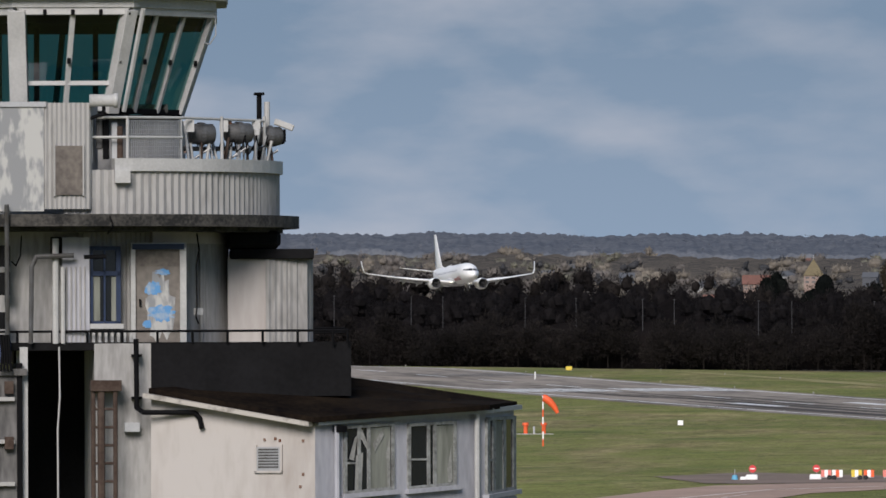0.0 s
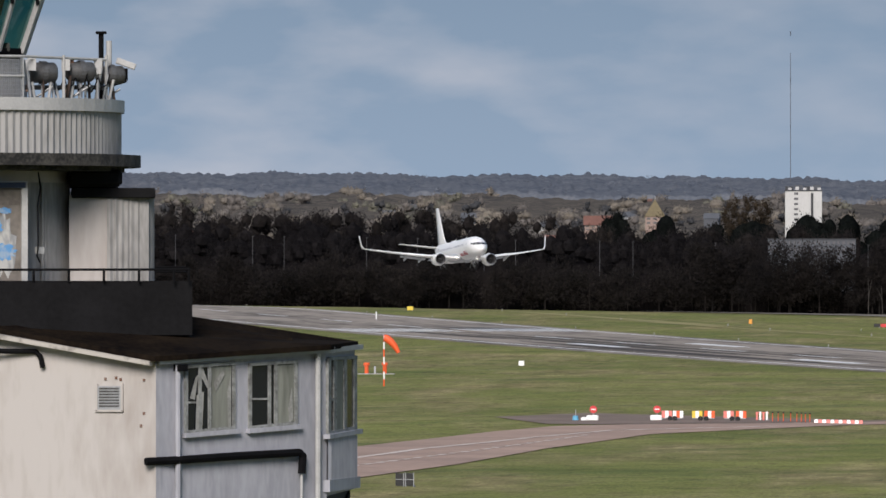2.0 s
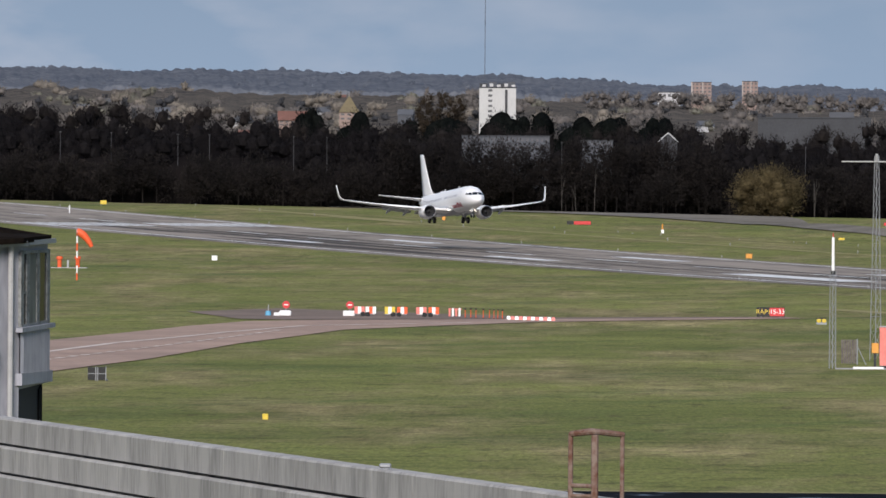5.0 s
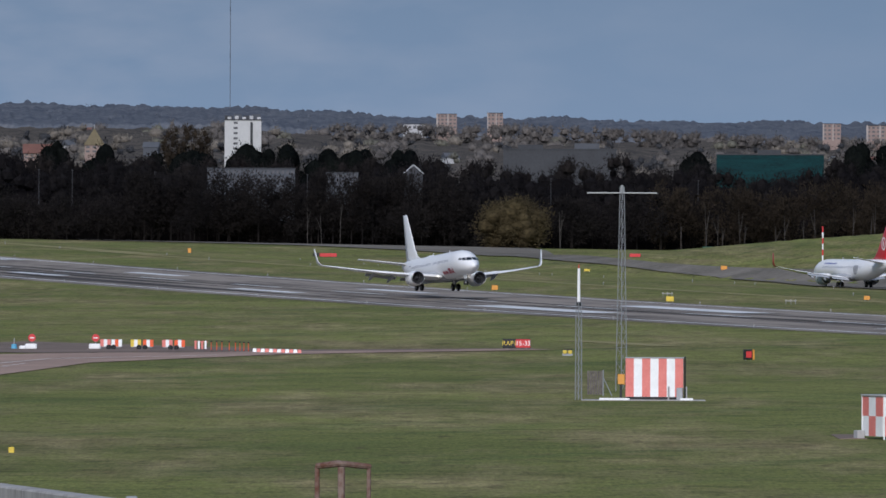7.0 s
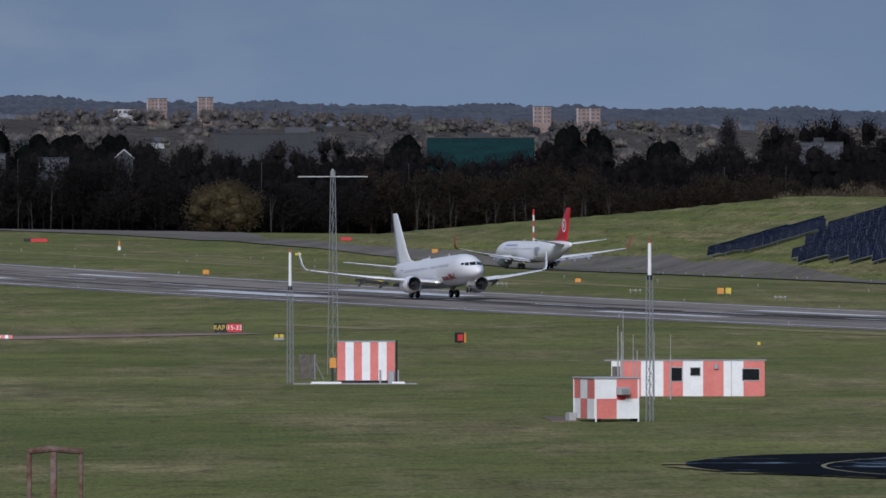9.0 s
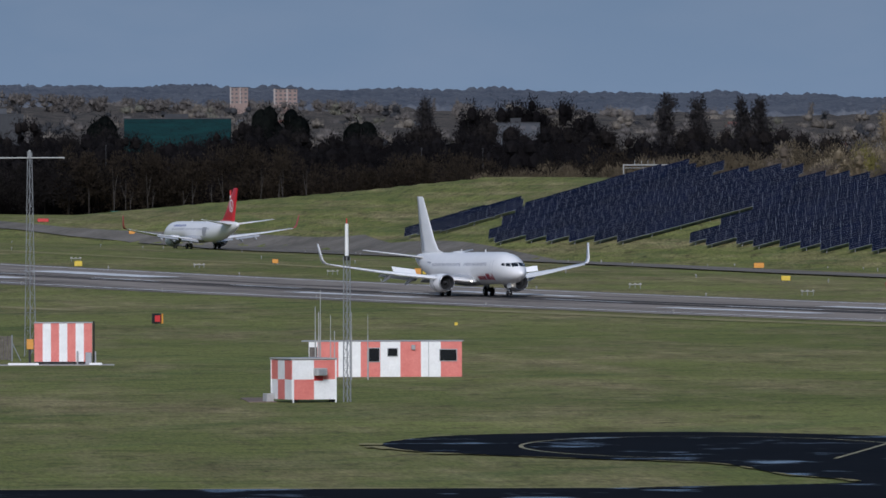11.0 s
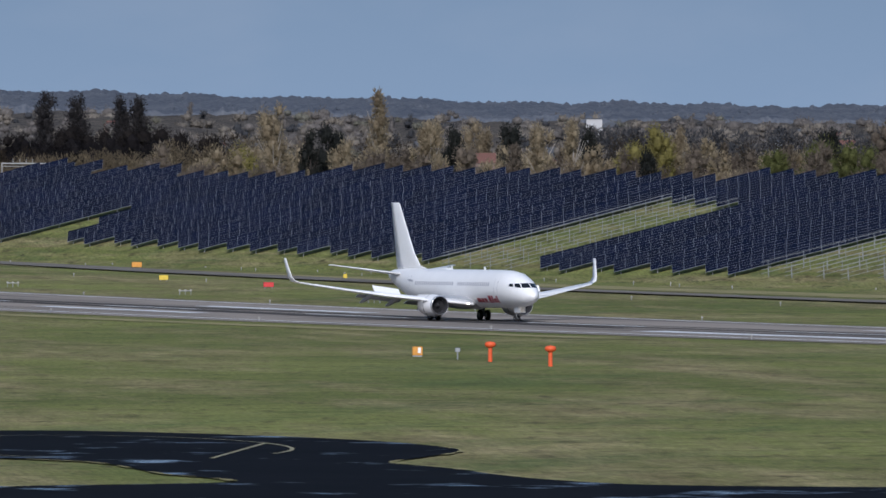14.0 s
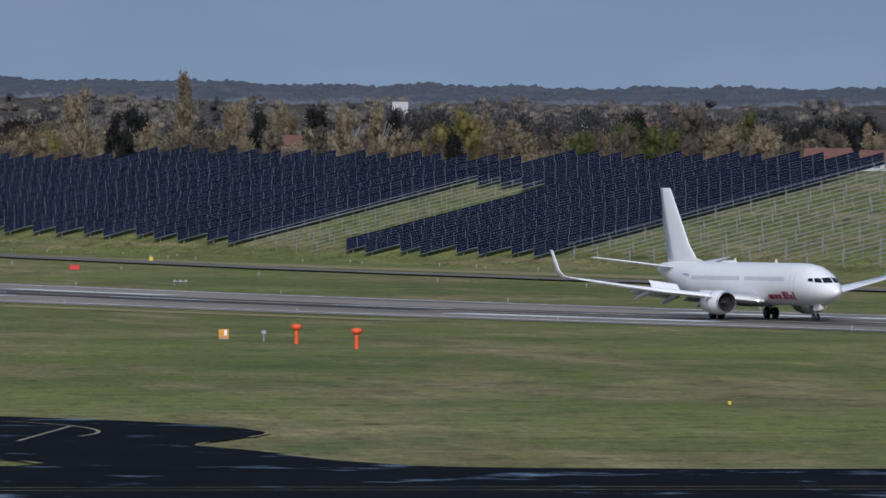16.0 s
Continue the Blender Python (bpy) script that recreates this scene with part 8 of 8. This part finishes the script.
def building(bearing, r, low, high, wide, depth, floors, cols, material, label, roof="flat", plant=0, name="apartment_block", only=None):
    """low and high: height of its foot and top above the sea of trees, in metres over the eye level at that range."""
    a = radians(bearing)
    x, y = r * math.sin(a), r * math.cos(a)
    g = ground_z(x, y)
    b = thing(name, (x, y, g), label, "building", turn=-bearing)
    top, foot = 12.63 + high - g, 12.63 + low - g
    part("wall", box((-wide / 2, 0, -0.5), (wide / 2, depth, top)), material, b)
    if roof == "pyramid":
        part("roof", add_loft(bmesh.new(), [[Vector((sx * (wide / 2 + 0.3) * q, depth / 2 + sy * (depth / 2 + 0.3) * q, top + z)) for sx, sy in ((-1, -1), (1, -1), (1, 1), (-1, 1))] for z, q in ((0, 1.0), (depth * 0.95, 0.04))]), M["roof_olive"], b)
        part("finial", rod((0, depth / 2, top + depth * 0.9), (0, depth / 2, top + depth * 0.9 + 1.6), 0.06, 0.04, 5), M["far_white"], b)
    elif roof == "flat":
        part("roof", box((-wide / 2 - 0.15, -0.15, top), (wide / 2 + 0.15, depth + 0.15, top + 0.3)), M["far_grey"], b)
    else:
        part("roof", add_loft(bmesh.new(), [[Vector((-wide / 2 - 0.3, -0.4, top)), Vector((-wide / 2 - 0.3, depth + 0.4, top)), Vector((-wide / 2 - 0.3, depth / 2, top + depth * 0.45))], [Vector((wide / 2 + 0.3, -0.4, top)), Vector((wide / 2 + 0.3, depth + 0.4, top)), Vector((wide / 2 + 0.3, depth / 2, top + depth * 0.45))]]), M["roof_tile"], b)
    fh = (top - foot) / floors
    cw = wide / cols
    for i in range(floors):
        for j in range(cols):
            if only is not None and j != only:
                continue
            part("window", box((-wide / 2 + cw * (j + 0.22), -0.06, foot + fh * (i + 0.3)), (-wide / 2 + cw * (j + 0.78), 0.02, foot + fh * (i + 0.75))), M["far_pane"], b)
    if name == "apartment_block" and material == M["far_white"]:
        part("slot", box((wide * 0.2, -0.05, foot - 8), (wide * 0.27, 0.1, top - 0.5)), M["far_grey"], b, "dark stair slot")
        part("side_slab", box((wide * 0.27, -0.5, -0.5), (wide * 0.5, 0.0, top - 0.9)), material, b)
        for k in range(5):
            part("roof_tank", box((wide * (-0.42 + 0.2 * k), 1.0, top + 0.3), (wide * (-0.32 + 0.2 * k), 3.0, top + 1.0 + 0.3 * (k % 2)), 0.1), material, b)
    if name == "apartment_block" and material == M["far_brick"]:
        for q0, q1 in ((-0.5, -0.42), (0.04, 0.1)):
            part("stair_bay", box((wide * q0, -0.3, foot), (wide * q1, 0.0, top + 0.2)), M["far_bay"], b, "pale rendered stair bay")
    for k in range(plant):
        q = -wide / 2 + wide * (k + 0.5) / plant
        part("roof_plant", box((q - wide * 0.12, depth * 0.2, top + 0.3), (q + wide * 0.1, depth * 0.7, top + 1.4 + 0.4 * (k % 2))), M["far_pale"] if k % 2 else M["far_grey"], b)
    return b


U = 1 / 17773.0
building(-1.148, 2930, 155 * 2930 * U, 210 * 2930 * U, 65 * 2930 * U, 9, 6, 5, M["far_white"], "white concrete tower block with rooftop plant", plant=4, only=1)
building(0.013, 4250, 196 * 4250 * U, 222 * 4250 * U, 36 * 4250 * U, 5, 4, 5, M["far_brick"], "pale orange block of flats on the skyline")
building(0.29, 4250, 196 * 4250 * U, 224 * 4250 * U, 28 * 4250 * U, 5, 4, 4, M["far_brick"], "pale orange block of flats on the skyline")
building(2.21, 4160, 178 * 4160 * U, 207 * 4160 * U, 32 * 4160 * U, 5, 4, 4, M["far_brick"], "pale orange block of flats on the skyline")
building(2.475, 4160, 176 * 4160 * U, 204 * 4160 * U, 42 * 4160 * U, 5, 4, 5, M["far_brick"], "pale orange block of flats on the skyline")
building(-0.17, 4250, 193 * 4250 * U, 204 * 4250 * U, 40 * 4250 * U, 5, 1, 5, M["far_white"], "low white shed among far trees", name="shed")
building(0.66, 2750, 140 * 2750 * U, 160 * 2750 * U, 200 * 2750 * U, 9, 2, 14, M["far_grey"], "long grey office block behind the wood", plant=2, name="office_block", only=99)
building(1.86, 2720, 118 * 2720 * U, 152 * 2720 * U, 190 * 2720 * U, 10, 3, 12, M["scaffold"], "building wrapped in dark green scaffold sheeting", plant=1, name="wrapped_building", only=99)
# this white building stands in shade, put in as the dark grey wall colour
building(3.79, 2668, 108 * 2660 * U, 143 * 2660 * U, 85 * 2660 * U, 8, 2, 4, M["far_pale"], "pale flat-roofed building among dark trees", plant=1, name="white_building")
building(-1.10, 2458, 100 * 2458 * U, 124 * 2458 * U, 155 * 2458 * U, 6, 2, 18, M["far_pale"], "long low pale building half hidden by the wood", name="school_building")
building(-0.58, 2458, 98 * 2458 * U, 117 * 2458 * U, 56 * 2458 * U, 6, 2, 7, M["far_pale"], "small low pale building half hidden by the wood", name="school_building")
building(-2.30, 2850, 140 * 2850 * U, 150 * 2850 * U, 60 * 2850 * U, 6, 2, 6, M["far_brick"], "brick terrace with a tiled roof", "pitched", name="terrace")
building(-1.995, 2900, 150 * 2900 * U, 165 * 2900 * U, 34 * 2900 * U, 5, 2, 3, M["far_brick"], "brick house with a steep pyramid roof and finial", "pyramid", name="house")
building(10.5, 1850, 15 * 1850 * U, 44 * 1850 * U, 56 * 1850 * U, 5, 2, 3, M["far_white"], "white house with a tiled roof at the field's edge", "pitched", name="house")
building(10.22, 2060, 20 * 2060 * U, 46 * 2060 * U, 80 * 2060 * U, 6, 1, 6, M["far_brick"], "brick bungalow with a long tiled roof", "pitched", name="bungalow")
building(7.78, 3600, 138 * 3600 * U, 150 * 3600 * U, 28 * 3600 * U, 5, 1, 2, M["far_white"], "small white shed among trees", name="shed", only=5)
building(7.15, 2230, 45 * 2230 * U, 72 * 2230 * U, 38 * 2230 * U, 5, 1, 2, M["far_brick"], "brick cottage with red tiles behind the panels", "pitched", name="house")
for k, (b, r, w, m) in enumerate([(gen.uniform(-5, 11), gen.uniform(3000, 4300), gen.uniform(3, 6), k % 3) for k in range(60)]):
    x, y, z = place(b, r)
    h = thing("far_house", (x, y, z), ("small white far house among trees", "small brick far house among trees", "small grey far roof among trees")[m], "house", "far houses", turn=-b + gen.uniform(-30, 30))
    top = gen.uniform(3.0, 4.6) + (2.5 if r < 3800 else 0)
    part("wall", box((-w / 2, 0, -1), (w / 2, 5, top - 1)), (M["far_white"], M["far_brick"], M["far_pale"])[m], h)
    part("roof", add_loft(bmesh.new(), [[Vector((s * (w / 2 + 0.3), -0.3, top - 1)), Vector((s * (w / 2 + 0.3), 5.3, top - 1)), Vector((s * (w / 2 + 0.3), 2.5, top + 1.0))] for s in (-1, 1)]), M["roof_tile"] if m == 1 else M["far_pale"], h)
a = radians(-1.222)
x, y = 4750 * math.sin(a), 4750 * math.cos(a)
t = thing("transmitter_mast", (x, y, ground_z(x, y)), "very tall thin grey transmitter mast on the hills", "mast")
part("mast", rod((0, 0, 0), (0, 0, 12.63 + 455 * 4750 * U - ground_z(x, y)), 0.19, 0.14, 6), M["far_pale"], t)
for k in range(3):
    z = 30 + 22 * k
    part("band", rod((0, 0, z), (0, 0, z + 2), 0.22, sides=6), M["far_grey"], t)
lamp = None
for b in (-4.73, -4.29, -4.11, -3.64, -3.35, -2.97, -2.79, -2.31, -2.12, -1.65, -0.97, -0.78, -0.25, 0.61, 1.45, 3.25, 3.6):
    x, y, z = place(b, 2460)
    top = 12.63 + 132 * 2460 * U - z
    if lamp is None:
        lamp = thing("lighting_column", (x, y, z), "slender dull grey lighting column before the wood", "lamp post", "columns along the wood")
        part("column", rod((0, 0, -0.2), (0, 0, top), 0.09, 0.06, 6), M["dull_steel"], lamp)
        part("head", box((-0.22, -0.15, top - 0.05), (0.3, 0.15, top + 0.08), 0.03), M["dull_steel"], lamp)
    else:
        copy_thing(lamp, pose(x, y, z))
g = thing("white_gable", (*place(-0.174, 2456)[:2], place(-0.174, 2456)[2] + 0), "white-edged gable of a house half hidden by the wood", "house")
z0 = 12.63 + 118 * 2456 * U - place(-0.174, 2456)[2]
part("wall", box((-2.2, 0.1, -0.5), (2.2, 3, z0)), M["far_grey"], g)
for s in (-1, 1):
    part("barge_board", rod((s * 2.5, 0, z0 - 0.2), (0, 0, z0 + 2.0), 0.14, sides=4), M["far_white"], g)
part("gable", add_loft(bmesh.new(), [[Vector((-2.2, yy, z0)), Vector((2.2, yy, z0)), Vector((0, yy, z0 + 1.9))] for yy in (0.1, 3)]), M["far_grey"], g)
x, y, z = place(2.161, 2056)
g = thing("striped_mast", (x, y, z), "red and white banded obstacle mast on the airfield edge", "mast")
high = 12.63 + 26 * 2056 * U - z
for k in range(7):
    part("mast_band", rod((0, 0, high * k / 7 - (0.1 if k == 0 else 0)), (0, 0, high * (k + 1) / 7), 0.17, sides=8), M["clean_white"] if k % 2 else M["sign_red"], g)


def motions():
    # metres along the runway, height of the wheels, pitch
    rows = [(0.0, -1981.3, 28.3, 1.9), (1.0, -1906.5, 24.2, 2.3), (2.0, -1831.8, 20.2, 2.9), (3.0, -1757.5, 16.3, 3.3), (4.0, -1683.5, 12.9, 3.4), (5.0, -1609.3, 9.8, 3.5),
            (6.0, -1535.3, 7.0, 3.5), (7.0, -1461.8, 4.9, 3.4), (8.0, -1389.0, 3.32, 3.2), (9.0, -1317.8, 2.5, 2.9), (10.0, -1247.8, 1.78, 1.7),
            (11.0, -1178.8, 1.23, 0.45), (11.5, -1145.0, 1.0, 0.2), (12.0, -1111.5, 0.8, 0.15), (13.0, -1046.0, 0.46, 0.1), (14.0, -982.4, 0.25, 0.1), (14.5, -951.3, 0.17, 0.1), (15.0, -921.5, 0.11, 0.1), (16.0, -864.8, 0.06, 0.1)]
    keys = []
    for t, s, z, pitch in rows:
        x, y = runway_xy(s, 0)
        keys.append((t, Matrix.Translation((x, y, z)) @ pose(0, 0, 0, 0, 0, math.degrees(math.atan2(UY, UX))) @ pose(0, 0, 0, 0, -pitch, 0)))
    walk(jet, keys)
    # the other one rolls away up the parallel taxiway
    keys = []
    for t in (0.0, 4.0, 8.0, 12.0, 16.0):
        x, y = runway_xy(-1838.0 - 9.2 * (t - 9.0), 184)
        keys.append((t, Matrix.Translation((x, y, ground_z(x, y) + 0.07)) @ pose(0, 0, 0, 0, 0, math.degrees(math.atan2(-UY, -UX)))))
    walk(taxi_jet, keys)
    # spoilers rise once the wheels are down
    for ob, side in spoilers:
        at = Matrix.Translation((-0.75, side * 7.9, 2.86)) @ pose(0, 0, 0, side * 7, 0, -side * 12)
        walk(ob, [(t, at @ pose(0, 0, 0, 0, up, 0)) for t, up in ((0.0, 0), (9.4, 0), (10.1, 48), (13.0, 48), (16.0, 48))])


motions()
